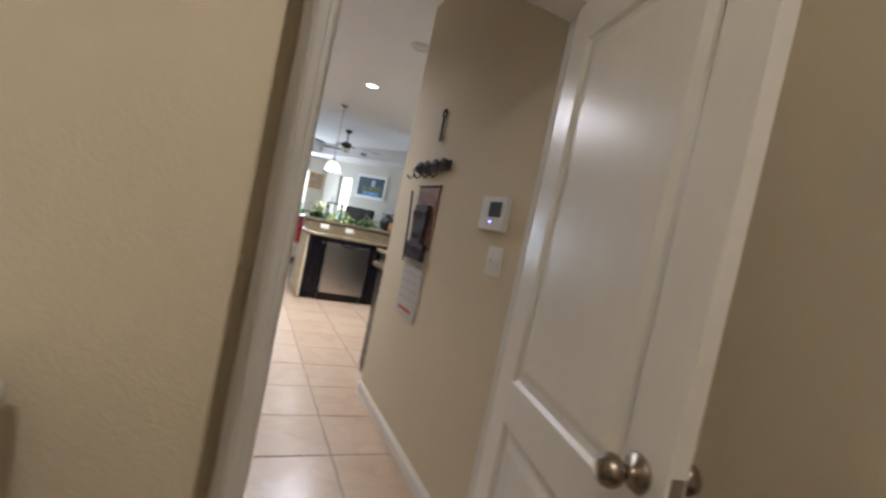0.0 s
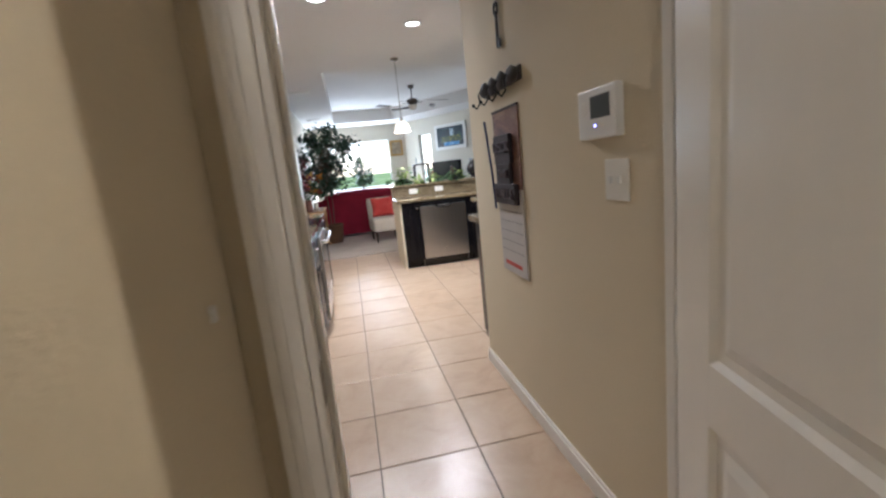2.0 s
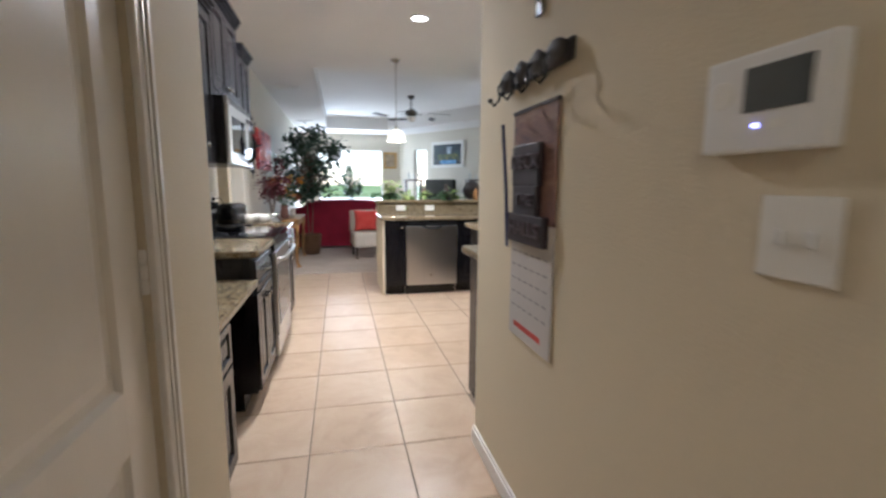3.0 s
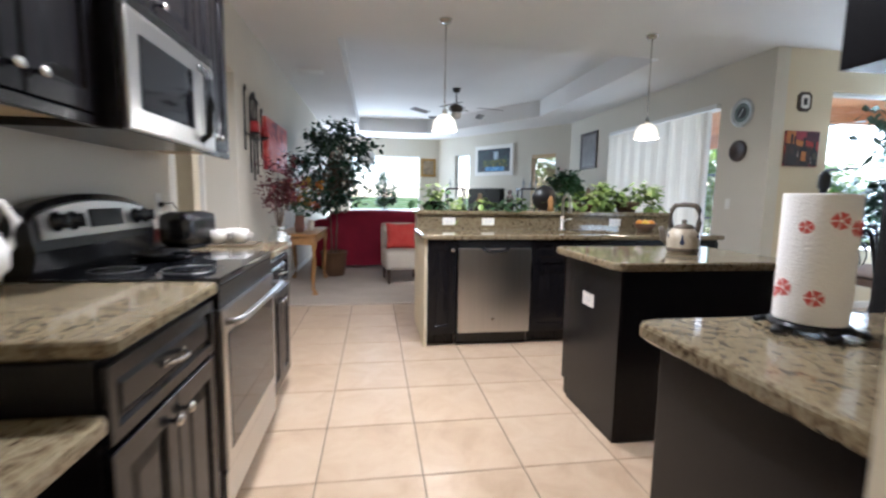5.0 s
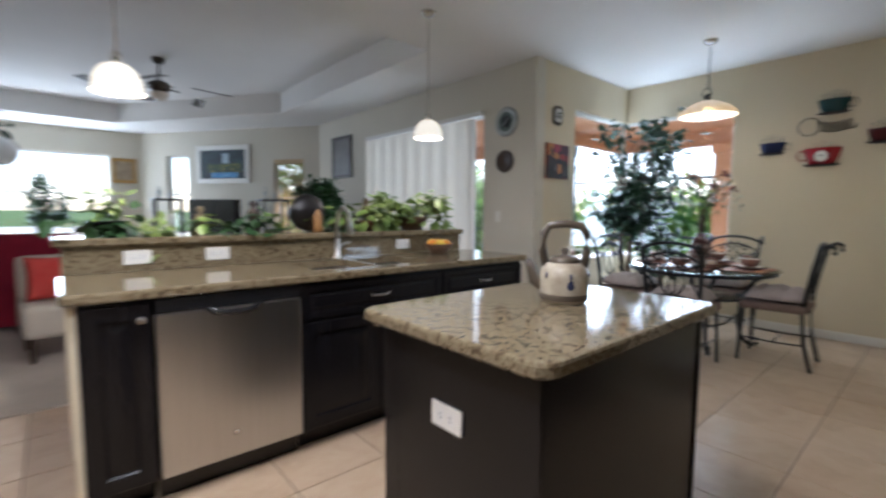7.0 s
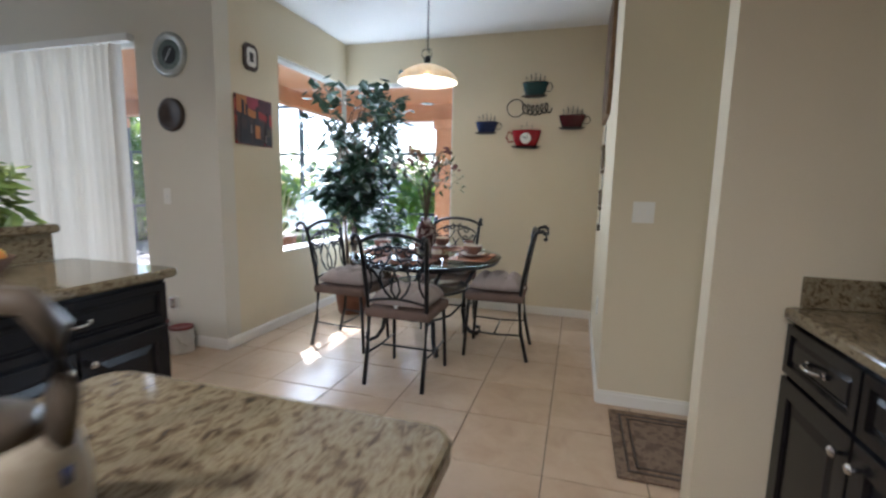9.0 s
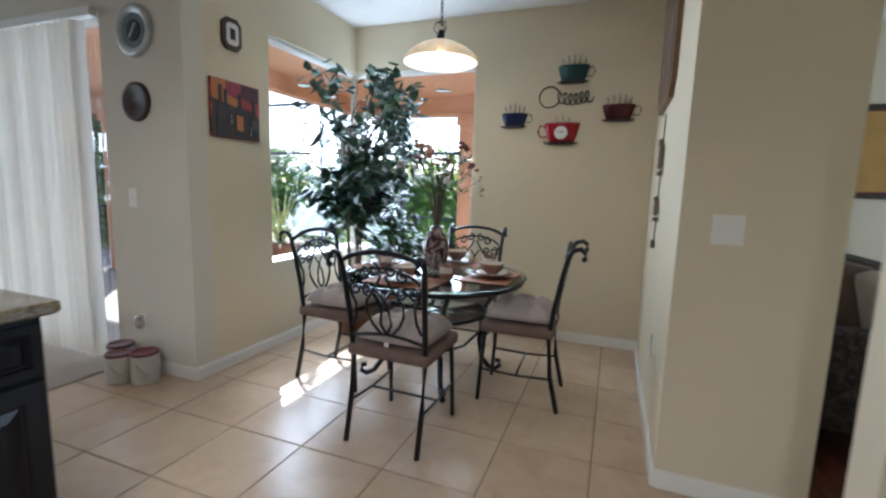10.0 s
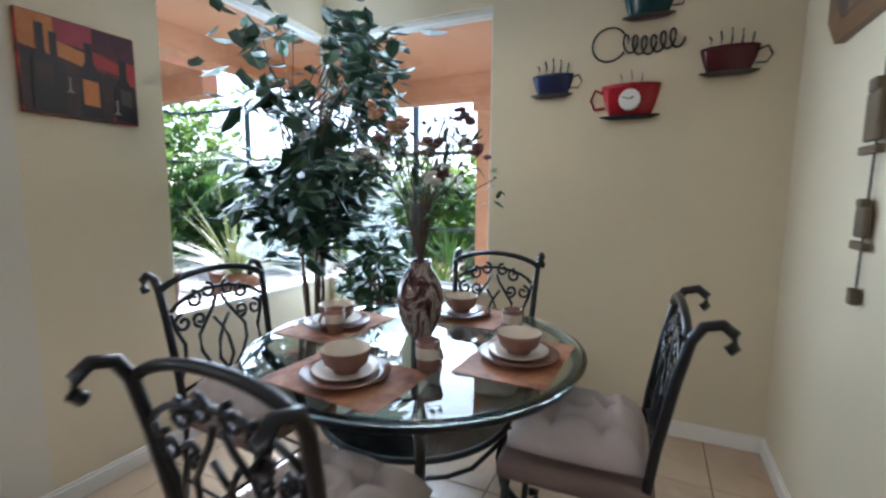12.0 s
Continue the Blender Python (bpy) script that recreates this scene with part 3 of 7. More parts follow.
def upper(label, y0, y1, z0, z1, x=-0.36, n=2):
    w = y1 - y0
    ob = thing("wall_cabinet", label, "cabinet", Matrix.Translation((x, y0, 0)) @ RZ90, group="dark kitchen wall cabinets")
    d = x + 0.668
    part("body", B(0, w, 0, d, z0 + 0.02, z1, 0.002), M_CAB, ob)
    part("underside", B(0.003, w - 0.003, 0.004, d - 0.002, z0 + 0.012, z0 + 0.0195), mat_get("pale_wood"), ob, "unstained wooden underside")
    part("light_rail", B(0, w, -0.02, 0.004, z0 - 0.012, z0 + 0.02, 0.003), M_CAB, ob)
    bm = bmesh.new()
    for k, (p, q) in enumerate(((0.012, 0.018), (0.026, 0.02), (0.042, 0.022))):
        box(bm, -0.001, w + 0.001, -0.02 - p, 0.03, z1 + k * 0.022, z1 + (k + 1) * 0.022, 0.004)
    part("crown_moulding", bm, M_CAB, ob)
    dw_ = w / n
    for k in range(n):
        front(ob, "door", k * dw_ + 0.006, (k + 1) * dw_ - 0.006, z0 + 0.025, z1 - 0.008, ("r" if k == 0 else "l"))
    return ob


def mat_get(name):
    return bpy.data.materials[name]


mat("pale_wood", (0.50, 0.36, 0.20), 0.5, var=0.15, scale=3, fine=30, stretch=(1, 8, 8))
upper("dark espresso wall cabinet with two panelled doors", 3.475, 4.085, 1.40, 2.28)
upper("dark espresso wall cabinet above the microwave", 4.09, 4.855, 1.83, 2.43)
upper("dark espresso wall cabinet at the end of the run", 4.86, 5.30, 1.40, 2.28)

# ---- south counter, fridge ----
sc = thing("base_cabinet", "dark espresso corner base cabinet with plain end panel", "cabinet", at(1.18, 2.935), group="dark kitchen cabinets")
part("body", B(0, 0.705, 0, 0.53, 0.0, 0.862, 0.002), M_CAB, sc)
part("end_panel", B(-0.018, 0.0, 0.0, 0.545, 0.0, 0.862, 0.003), M_CAB, sc)
slab("worktop", "speckled beige granite worktop with rounded corner", 1.105, 1.90, 2.934, 3.515, corner=0.045)
uc = thing("wall_cabinet", "dark espresso wall cabinet over the corner counter", "cabinet", at(1.32, 2.934), group="dark kitchen wall cabinets")
part("body", B(0, 0.56, 0, 0.33, 1.43, 2.30, 0.003), M_CAB, uc)
part("crown_moulding", B(-0.03, 0.56, 0, 0.36, 2.30, 2.36, 0.01), M_CAB, uc)
fr = thing("refrigerator", "black refrigerator standing between the counters", "refrigerator", at(1.92, 2.94))
part("body", B(0, 0.88, 0, 0.62, 0.02, 1.74, 0.006), M_BLACK, fr)
for a, b in ((0.003, 0.40), (0.406, 0.877)):
    d_ = part("door", B(a, b, 0.625, 0.68, 0.08, 1.735, 0.012), M_BLACK, fr)
    hx = 0.37 if a < 0.1 else 0.44
    bm = bmesh.new()
    tube(bm, [(hx, 0.68, 0.7), (hx, 0.715, 0.73), (hx, 0.72, 1.1), (hx, 0.715, 1.47), (hx, 0.68, 1.5)], 0.011, 8)
    part("handle", bm, M_BLACK, d_, "", True)
base_cabinet("dark espresso base cabinet against the end wall", Matrix.Translation((3.695, 3.51, 0)) @ Matrix.Rotation(math.pi, 4, "Z"), 0.87, 0.575,
             [("drawer", 0.008, 0.43, 0.675, 0.845, "pull"), ("drawer", 0.44, 0.862, 0.675, 0.845, "pull"), ("door", 0.008, 0.43, 0.115, 0.66, "r"), ("door", 0.44, 0.862, 0.115, 0.66, "l")])
slab("worktop", "speckled beige granite worktop against the end wall", 2.81, 3.695, 2.934, 3.55)
tagged(part("backsplash", B(3.68, 3.697, 2.99, 3.50, 0.906, 1.01, 0.004), M_GRANITE), "low granite backsplash strip on the end wall", "backsplash")

# ---- island ----
isl = thing("kitchen_island", "dark espresso kitchen island with plain panelled sides", "kitchen island", at(1.635, 4.455))
part("body", B(0.012, 0.915, 0.012, 0.60, 0.0, 0.862, 0.002), M_CAB, isl)
part("side_panel", B(0.0, 0.012, 0.0, 0.535, 0.0, 0.862, 0.002), M_CAB, isl)
part("side_panel", B(0.0, 0.012, 0.535, 0.612, 0.10, 0.862, 0.002), M_CAB, isl)
part("front_panel", B(0.012, 0.905, 0.0, 0.012, 0.0, 0.862, 0.002), M_CAB, isl)
part("corner_post", B(0.903, 0.927, -0.006, 0.016, 0.0, 0.862, 0.003), M_CAB, isl)
slab("island_top", "polished speckled granite island top with rounded corners", 1.575, 2.575, 4.40, 5.125, corner=0.05)


def wall_plate(m, kind="switch", n=2, label="white light switch plate with two toggles", cat="light switch", w=None):
    """A cover plate; local -y faces the room."""
    w = w or (0.07 if n == 1 else 0.115)
    ob = thing("light_switch" if kind == "switch" else "power_outlet", label, cat, m)
    part("plate", B(-w / 2, w / 2, -0.007, -0.001, -0.06, 0.06, 0.003), M_PLATE, ob)
    for k in range(n):
        cx = (k - (n - 1) / 2) * 0.046
        if kind == "switch":
            part("toggle", B(cx - 0.005, cx + 0.005, -0.016, -0.0065, -0.010, 0.012, 0.002), M_WHITE, ob)
        else:
            for dz in (-0.02, 0.02):
                soc = part("socket", B(cx - 0.016, cx + 0.016, -0.0085, -0.0065, dz - 0.013, dz + 0.013, 0.002), M_WHITE, ob)
                for dx in (-0.006, 0.006):
                    part("slot", B(cx + dx - 0.001, cx + dx + 0.001, -0.009, -0.0083, dz - 0.005, dz + 0.005), M_BLACK, soc)
    return ob


def wall_m(x, y, z, facing):
    """Matrix for a thing hung on a wall that faces 'n', 's', 'e' or 'w'."""
    return pose(x, y, z, 0, 0, {"s": 0, "e": 90, "n": 180, "w": -90}[facing])


wall_plate(wall_m(1.634, 4.76, 0.655, "w") @ Matrix.Rotation(radians(90), 4, "Y"), "outlet", 1, "white horizontal power outlet on the island side", "power outlet")
wall_plate(wall_m(RX, 1.447, 1.188, "w"), "switch", 2, "white light switch plate with two toggles on the passage wall")
wall_plate(wall_m(4.67, 3.885, 1.165, "w"), "switch", 2, "white light switch plate with two toggles by the nook")
wall_plate(wall_m(4.62, 7.27, 1.17, "w"), "switch", 1, "white single light switch plate beside the sliding door")
wall_plate(wall_m(-0.58 - 0.09, 5.15, 1.13, "e"), "outlet", 1, "white power outlet above the worktop", "power outlet")

# ---- peninsula ----
PY = 5.965
pen_wall = wall("wall_peninsula_end", (0.870, 6.76), (0.870, PY - 0.0), -0.022, 0, 0.862)
tagged(pen_wall, "low painted end wall of the peninsula")
tagged(part("wall_peninsula_back", B(0.865, 3.38, 6.60, 6.76, 0, 1.035), M_WALL), "low painted wall carrying the raised bar", "wall", kind="structure")
base_cabinet("narrow dark espresso base cabinet with one knob", at(0.894, PY), 0.233, 0.62, [("door", 0.005, 0.228, 0.115, 0.845, "r")])
ds = thing("dishwasher", "stainless dishwasher with black control strip", "dishwasher", at(1.133, PY))
part("body", B(0.003, 0.597, 0.01, 0.58, 0.1, 0.86, 0.003), M_BLACK, ds)
bm = B(0.003, 0.597, -0.03, 0.009, 0.115, 0.795, 0.006)
dr = part("door", bm, M_STEEL, ds, "brushed stainless door")
part("control_strip", B(0.003, 0.597, -0.026, 0.009, 0.798, 0.858, 0.004), M_BLACK, ds)
bm = bmesh.new()
tube(bm, [(0.19, -0.03, 0.803), (0.22, -0.046, 0.782), (0.26, -0.052, 0.775), (0.34, -0.052, 0.775), (0.38, -0.046, 0.782), (0.41, -0.03, 0.803)], 0.013, 8)
part("handle", bm, M_BLACK, ds, "black pocket handle", True)
bm = bmesh.new()
lathe(bm, [(0.0, 0), (0.011, 0), (0.009, 0.002), (0, 0.0025)], 14, cap=False)
bmesh.ops.transform(bm, matrix=Matrix.Translation((0.29, -0.030, 0.225)) @ Matrix.Rotation(radians(90), 4, "X"), verts=bm.verts)
part("badge", bm, M_NICKEL, dr)
part("toe_kick", B(0.003, 0.597, 0.05, 0.07, 0.0, 0.1), M_BLACK, ds)
base_cabinet("dark espresso sink base cabinet with a false drawer front", at(1.737, PY), 0.91, 0.08,
             [("drawer", 0.008, 0.902, 0.675, 0.845, "pull"), ("door", 0.008, 0.452, 0.115, 0.66, "r"), ("door", 0.458, 0.902, 0.115, 0.66, "l")])
base_cabinet("dark espresso base cabinet with drawer at the peninsula end", at(2.651, PY), 0.765, 0.62,
             [("drawer", 0.008, 0.757, 0.675, 0.845, "pull"), ("door", 0.008, 0.379, 0.115, 0.66, "r"), ("door", 0.386, 0.757, 0.115, 0.66, "l")])
top = slab("worktop", "speckled granite peninsula worktop with sink cut-outs", 0.845, 3.465, PY - 0.04, 6.585)
SINKS = ((1.87, 2.235), (2.265, 2.63))
for a, b in SINKS:
    cut = bpy.data.objects.new("tmp_cut", mesh("tmp_cut", B(a, b, 6.05, 6.43, 0.80, 1.0), M_GRANITE))
    scene.collection.objects.link(cut)
    md = top.modifiers.new("cut", "BOOLEAN")
    md.object, md.operation, md.solver = cut, "DIFFERENCE", "EXACT"
    bpy.context.view_layer.update()
    me = bpy.data.meshes.new_from_object(top.evaluated_get(bpy.context.evaluated_depsgraph_get()))
    top.modifiers.clear()
    top.data = me
    bpy.data.objects.remove(cut)
tagged(part("backsplash", B(0.866, 3.38, 6.58, 6.599, 0.906, 1.034), M_GRANITE), "granite backsplash below the raised bar", "backsplash")
slab("raised_worktop", "raised speckled granite bar top along the peninsula", 0.835, 3.41, 6.55, 6.93, 1.075, 0.04)
for ox in (1.16, 1.53, 2.80):
    wall_plate(at(ox, 6.58, 0.975) @ Matrix.Rotation(radians(90), 4, "Y"), "outlet", 1, "white horizontal power outlet in the granite backsplash", "power outlet")
# sink and faucet
sk = thing("kitchen_sink", "double stainless undermount sink in the worktop", "sink", at(0, 0, 0))
for a, b in SINKS:
    bm = bmesh.new()
    rings = [[bm.verts.new(p) for p in ((a + i, 6.05 + i, z), (b - i, 6.05 + i, z), (b - i, 6.43 - i, z), (a + i, 6.43 - i, z))] for i, z in ((-0.006, 0.864), (0.004, 0.862), (0.012, 0.72), (0.03, 0.70))]
    for p, q in zip(rings, rings[1:]):
        for k in range(4):
            bm.faces.new((p[k], p[(k + 1) % 4], q[(k + 1) % 4], q[k]))
    bm.faces.new(rings[-1])
    bs_ = part("basin", bm, M_STEEL, sk, "brushed steel basin")
    part("drain", lathe(bmesh.new(), [(0, 0.003), (0.035, 0.003), (0.042, 0.0005)], 18, ((a + b) / 2, 6.26, 0.70), cap=False), M_CHROME, bs_)
fc = thing("faucet", "tall stainless pull-down kitchen faucet", "faucet", at(2.22, 6.49, 0.906))
bm = bmesh.new()
lathe(bm, [(0.03, 0), (0.03, 0.012), (0.02, 0.02), (0.018, 0.12), (0.016, 0.13)], 16)
part("base", bm, M_STEEL, fc, "", True)
bm = bmesh.new()
tube(bm, [(0, 0, 0.12), (0, 0, 0.24), (0, -0.02, 0.30), (0, -0.08, 0.335), (0, -0.14, 0.31), (0, -0.16, 0.26)], 0.014, 10)
part("spout", bm, M_STEEL, fc, "", True)
bm = bmesh.new()
lathe(bm, [(0.014, 0), (0.019, 0.01), (0.017, 0.09), (0.013, 0.1)], 14, (0, -0.16, 0.165))
part("spray_head", bm, M_STEEL, fc, "", True)
bm = bmesh.new()
tube(bm, [(0.018, 0, 0.08), (0.05, 0, 0.10), (0.09, 0, 0.105)], 0.007, 8)
part("lever", bm, M_STEEL, fc, "", True)

# ---- leaves and stems ----
M_LEAF = mat("green_leaf", (0.045, 0.11, 0.03), 0.4, var=0.3, scale=5, fine=40, bump=0.1, color2=(0.02, 0.06, 0.018))
M_FICUS = mat("dark_ficus_leaf", (0.04, 0.09, 0.045), 0.4, var=0.3, scale=5, fine=40, bump=0.1, color2=(0.012, 0.035, 0.02))
M_POTHOS = mat("yellow_green_leaf", (0.34, 0.42, 0.10), 0.4, var=0.3, scale=9, fine=40, bump=0.1, color2=(0.10, 0.20, 0.04))
M_BARK = mat("grey_brown_bark", (0.16, 0.11, 0.075), 0.8, var=0.25, scale=12, fine=80, bump=0.6, stretch=(3, 3, 0.6))
M_POT = mat("terracotta_pot", (0.20, 0.075, 0.04), 0.5, var=0.15, scale=6, fine=60)
M_WICKER = mat("brown_wicker", (0.17, 0.085, 0.04), 0.7, var=0.3, scale=30, fine=160, bump=0.9, stretch=(1, 1, 4))
M_SOIL = mat("potting_soil", (0.03, 0.022, 0.015), 0.95, var=0.3, scale=30, fine=120, bump=1.0)
rng = random.Random(7)


def leaf_into(vs, fs, p, d, size, width, rg):
    """One folded leaf with four faces, from its stalk p along d."""
    d = d.normalized()
    s = d.cross(Vector((rg.uniform(-0.3, 0.3), rg.uniform(-0.3, 0.3), 1)))
    if s.length < 0.05:
        s = Vector((1, 0, 0))
    s.normalize()
    n = s.cross(d)
    k = len(vs)
    w = size * width
    droop = Vector((0, 0, -size * 0.18))
    vs.extend([p, p + d * size * 0.35 + s * w - n * w * 0.3, p + d * size * 0.42, p + d * size * 0.35 - s * w - n * w * 0.3,
               p + d * size * 0.72 + s * w * 0.7 - n * w * 0.25 + droop * 0.5, p + d * size * 0.72 - s * w * 0.7 - n * w * 0.25 + droop * 0.5, p + d * size + droop])
    fs.extend([(k, k + 1, k + 2), (k, k + 2, k + 3), (k + 2, k + 1, k + 4, k + 6), (k + 2, k + 6, k + 5, k + 3)])


def leaves(name, parent, material, tips, per, size, width=0.30, spread=0.12, seed=1, keep=None, label=""):
    """Leaves in clusters round the tips of twigs."""
    rg = random.Random(seed)
    vs, fs = [], []
    for tip, way in tips:
        for _ in range(per):
            p = tip + Vector((rg.gauss(0, spread), rg.gauss(0, spread), rg.gauss(0, spread * 0.8)))
            d = way * 0.5 + Vector((rg.uniform(-1, 1), rg.uniform(-1, 1), rg.uniform(-0.9, 0.5)))
            if keep and not keep(p + d.normalized() * size):
                continue
            leaf_into(vs, fs, p, d, size * rg.uniform(0.7, 1.25), width, rg)
    me = bpy.data.meshes.new(name)
    me.from_pydata([tuple(v) for v in vs], [], fs)
    me.materials.append(material)
    ob = new(name, me)
    ob.parent = parent
    if label:
        ob["label"] = label
    ob["kind"] = "stuff"
    return ob


def plant_tree(name, label, x, y, z, pot_h, pot_r, stems, height, crown0, rad, n_tips, per, size, material, potmat, seed, keep=None, lean=0.03, cat="potted tree", wide=0.0):
    """A tree in a pot: bent stems, limbs that reach into the crown, leaf clusters with gaps."""
    rg = random.Random(seed)
    ob = thing(name, label, cat, at(x, y, z))
    bm = bmesh.new()
    lathe(bm, [(pot_r * 0.78, 0), (pot_r * 0.92, pot_h * 0.45), (pot_r, pot_h * 0.92), (pot_r * 1.05, pot_h * 0.93), (pot_r * 1.05, pot_h), (pot_r * 0.93, pot_h), (pot_r * 0.9, pot_h * 0.9)], 20)
    part("pot", bm, potmat, ob, "", True)
    bm = bmesh.new()
    lathe(bm, [(0.0, pot_h * 0.9), (pot_r * 0.9, pot_h * 0.9)], 16, cap=False)
    part("soil", bm, M_SOIL, ob)
    bm = bmesh.new()
    tips = []
    tops = []
    for s in range(stems):
        a = 2 * math.pi * s / stems + rg.random()
        r0 = 0.03 if stems > 1 else 0.0
        pts = []
        for k in range(7):
            u = k / 6
            pts.append(Vector((r0 * math.cos(a) * (1 + 2 * u) + rg.gauss(0, lean) * u, r0 * math.sin(a) * (1 + 2 * u) + rg.gauss(0, lean) * u, pot_h * 0.85 + u * (crown0 + (height - crown0) * 0.55 - pot_h * 0.85))))
        tube(bm, pts, 0.035 if stems == 1 else 0.013, 7, taper=0.012 if stems == 1 else 0.006)
        tops.append(pts)
    for i in range(n_tips):
        u, v = rg.uniform(-1, 1), rg.random() * 2 * math.pi
        zz = crown0 + (height - crown0) * (0.5 + 0.5 * u)
        w = math.sqrt(max(0.05, 1 - (u * 0.95) ** 2)) * (1.0 + wide * u) * (0.45 + 0.55 * math.sqrt(rg.random())) * (0.85 + 0.3 * math.sin(3 * v + seed))
        tip = Vector((rad * w * math.cos(v), rad * w * math.sin(v), zz))
        if keep and not keep(tip + Vector((x, y, z))):
            continue
        pts = rg.choice(tops)
        src = pts[rg.choice((3, 4, 5, 6))]
        mid = (src + tip) / 2 + Vector((rg.gauss(0, 0.04), rg.gauss(0, 0.04), 0.05))
        if tip.z > src.z - 0.35:
            tube(bm, [src, mid, tip], 0.007, 5, taper=0.002)
        tips.append((tip, (tip - Vector((0, 0, zz - 0.1))).normalized()))
    part("trunk", bm, M_BARK, ob, "", True)
    k2 = (lambda p: keep(p + Vector((x, y, z)))) if keep else None
    leaves("crown", ob, material, tips, per, size, 0.33, rad * 0.16, seed + 1, k2)
    return ob


# ---- nook windows ----
M_FRAME = mat("white_window_frame", (0.82, 0.82, 0.80), 0.4, var=0.02, bump=0.02)
M_GLASS = glass_mat("clear_glass")
M_SILL = mat("white_sill", (0.82, 0.80, 0.76), 0.35, var=0.04, scale=5, bump=0.03)


def window(name, label, m, w, h, bars=(), hbars=(), depth=0.12, fr=0.035):
    """A framed pane in an opening of width w and height h; local x along it, y outwards."""
    ob = thing(name, label, "window", m, kind="structure")
    f = part("window_frame", B(0, fr, depth - 0.05, depth, 0, h, 0.003), M_FRAME, ob)
    part("window_frame", B(w - fr, w, depth - 0.05, depth, 0, h, 0.003), M_FRAME, ob)
    part("window_frame", B(fr, w - fr, depth - 0.05, depth, 0, fr, 0.003), M_FRAME, ob)
    part("window_frame", B(fr, w - fr, depth - 0.05, depth, h - fr, h, 0.003), M_FRAME, ob)
    for b in bars:
        part("mullion", B(b - 0.014, b + 0.014, depth - 0.045, depth - 0.005, fr, h - fr, 0.002), M_FRAME, ob)
    for b in hbars:
        part("mullion", B(fr, w - fr, depth - 0.047, depth - 0.003, b - 0.016, b + 0.016, 0.002), M_FRAME, ob)
    g = part("pane", B(fr * 0.7, w - fr * 0.7, depth - 0.028, depth - 0.024, fr * 0.7, h - fr * 0.7), M_GLASS, ob)
    g.visible_shadow = False
    return ob


ZB, ZT = 0.67, 2.38
window("window_1", "clear corner window with slim white frame", at(5.33, NY, ZB), NX + 0.12 - 5.33, ZT - ZB, fr=0.03)
window("window_2", "clear corner window with slim white frame", Matrix.Translation((NX, NY + 0.11, ZB)) @ Matrix.Rotation(radians(-90), 4, "Z"), NY + 0.11 - 5.54, ZT - ZB, fr=0.03)
tagged(part("window_sill", B(5.33, NX + 0.13, NY - 0.012, NY + 0.15, ZB - 0.004, ZB + 0.016, 0.004), M_SILL), "white marble window sill", "window sill", kind="structure")
tagged(part("window_sill", B(NX - 0.012, NX + 0.15, 5.54, NY - 0.013, ZB - 0.004, ZB + 0.016, 0.004), M_SILL), "white marble window sill", "window sill", kind="structure")
vr = thing("blind_rail", "slim white blind rail under the window head", "blind rail", kind="structure")
part("rail", B(5.34, NX - 0.02, NY + 0.015, NY + 0.05, ZT - 0.035, ZT - 0.002, 0.004), M_FRAME, vr)
part("rail", B(NX + 0.015, NX + 0.05, 5.55, NY - 0.02, ZT - 0.035, ZT - 0.002, 0.004), M_FRAME, vr)

# ---- dining table ----
M_TGLASS = glass_mat("green_edge_glass", (0.82, 0.95, 0.90))
TX, TY, TZ = 5.37, 5.42, 0.735
tb = thing("dining_table", "round glass dining table on scrolled dark iron legs", "dining table", at(TX, TY))
bm = bmesh.new()
R = 0.62
lathe(bm, [(R - 0.02, TZ - 0.012), (R - 0.003, TZ - 0.010), (R, TZ - 0.005), (R - 0.003, TZ - 0.001), (R - 0.02, TZ)], 64)
g = part("tabletop", bm, M_TGLASS, tb, "clear round glass tabletop", True)
g.visible_shadow = False
bm = bmesh.new()
tube(bm, [(0.585 * math.cos(2 * math.pi * k / 64), 0.585 * math.sin(2 * math.pi * k / 64), TZ - 0.030) for k in range(64)], 0.018, 8, True)
part("rim", bm, M_IRON, tb, "dark iron ring under the glass", True)
bm = bmesh.new()
tube(bm, [(0.36 * math.cos(2 * math.pi * k / 48), 0.36 * math.sin(2 * math.pi * k / 48), 0.47) for k in range(48)], 0.011, 8, True)
part("shelf_ring", bm, M_IRON, tb, "", True)
bm = bmesh.new()
lathe(bm, [(0.352, 0.466), (0.352, 0.474)], 48)
g = part("lower_shelf", bm, M_TGLASS, tb, "round lower glass shelf", True)
g.visible_shadow = False


def spiral(c, r0, turns, a0, n=14, flip=1):
    return [(c[0] + r0 * (1 - 0.75 * i / n) * math.cos(a0 + flip * turns * 2 * math.pi * i / n), c[1] + r0 * (1 - 0.75 * i / n) * math.sin(a0 + flip * turns * 2 * math.pi * i / n)) for i in range(n + 1)]


for k in range(4):
    a = radians(45 + 90 * k - 15)
    prof = [(0.575, TZ - 0.03), (0.52, 0.66), (0.43, 0.60), (0.37, 0.50), (0.335, 0.38), (0.33, 0.24), (0.35, 0.12), (0.40, 0.05), (0.455, 0.026), (0.49, 0.05), (0.485, 0.085), (0.455, 0.09)]
    bm = tube(bmesh.new(), [(r * math.cos(a), r * math.sin(a), z) for r, z in prof], 0.017, 8)
    lg = part("leg", bm, M_IRON, tb, "", True)
    bm = tube(bmesh.new(), [(r * math.cos(a), r * math.sin(a), z) for r, z in ((0.325, 0.30), (0.22, 0.20), (0.12, 0.17), (0.0, 0.165))], 0.010, 7)
    part("stretcher", bm, M_IRON, lg, "", True)

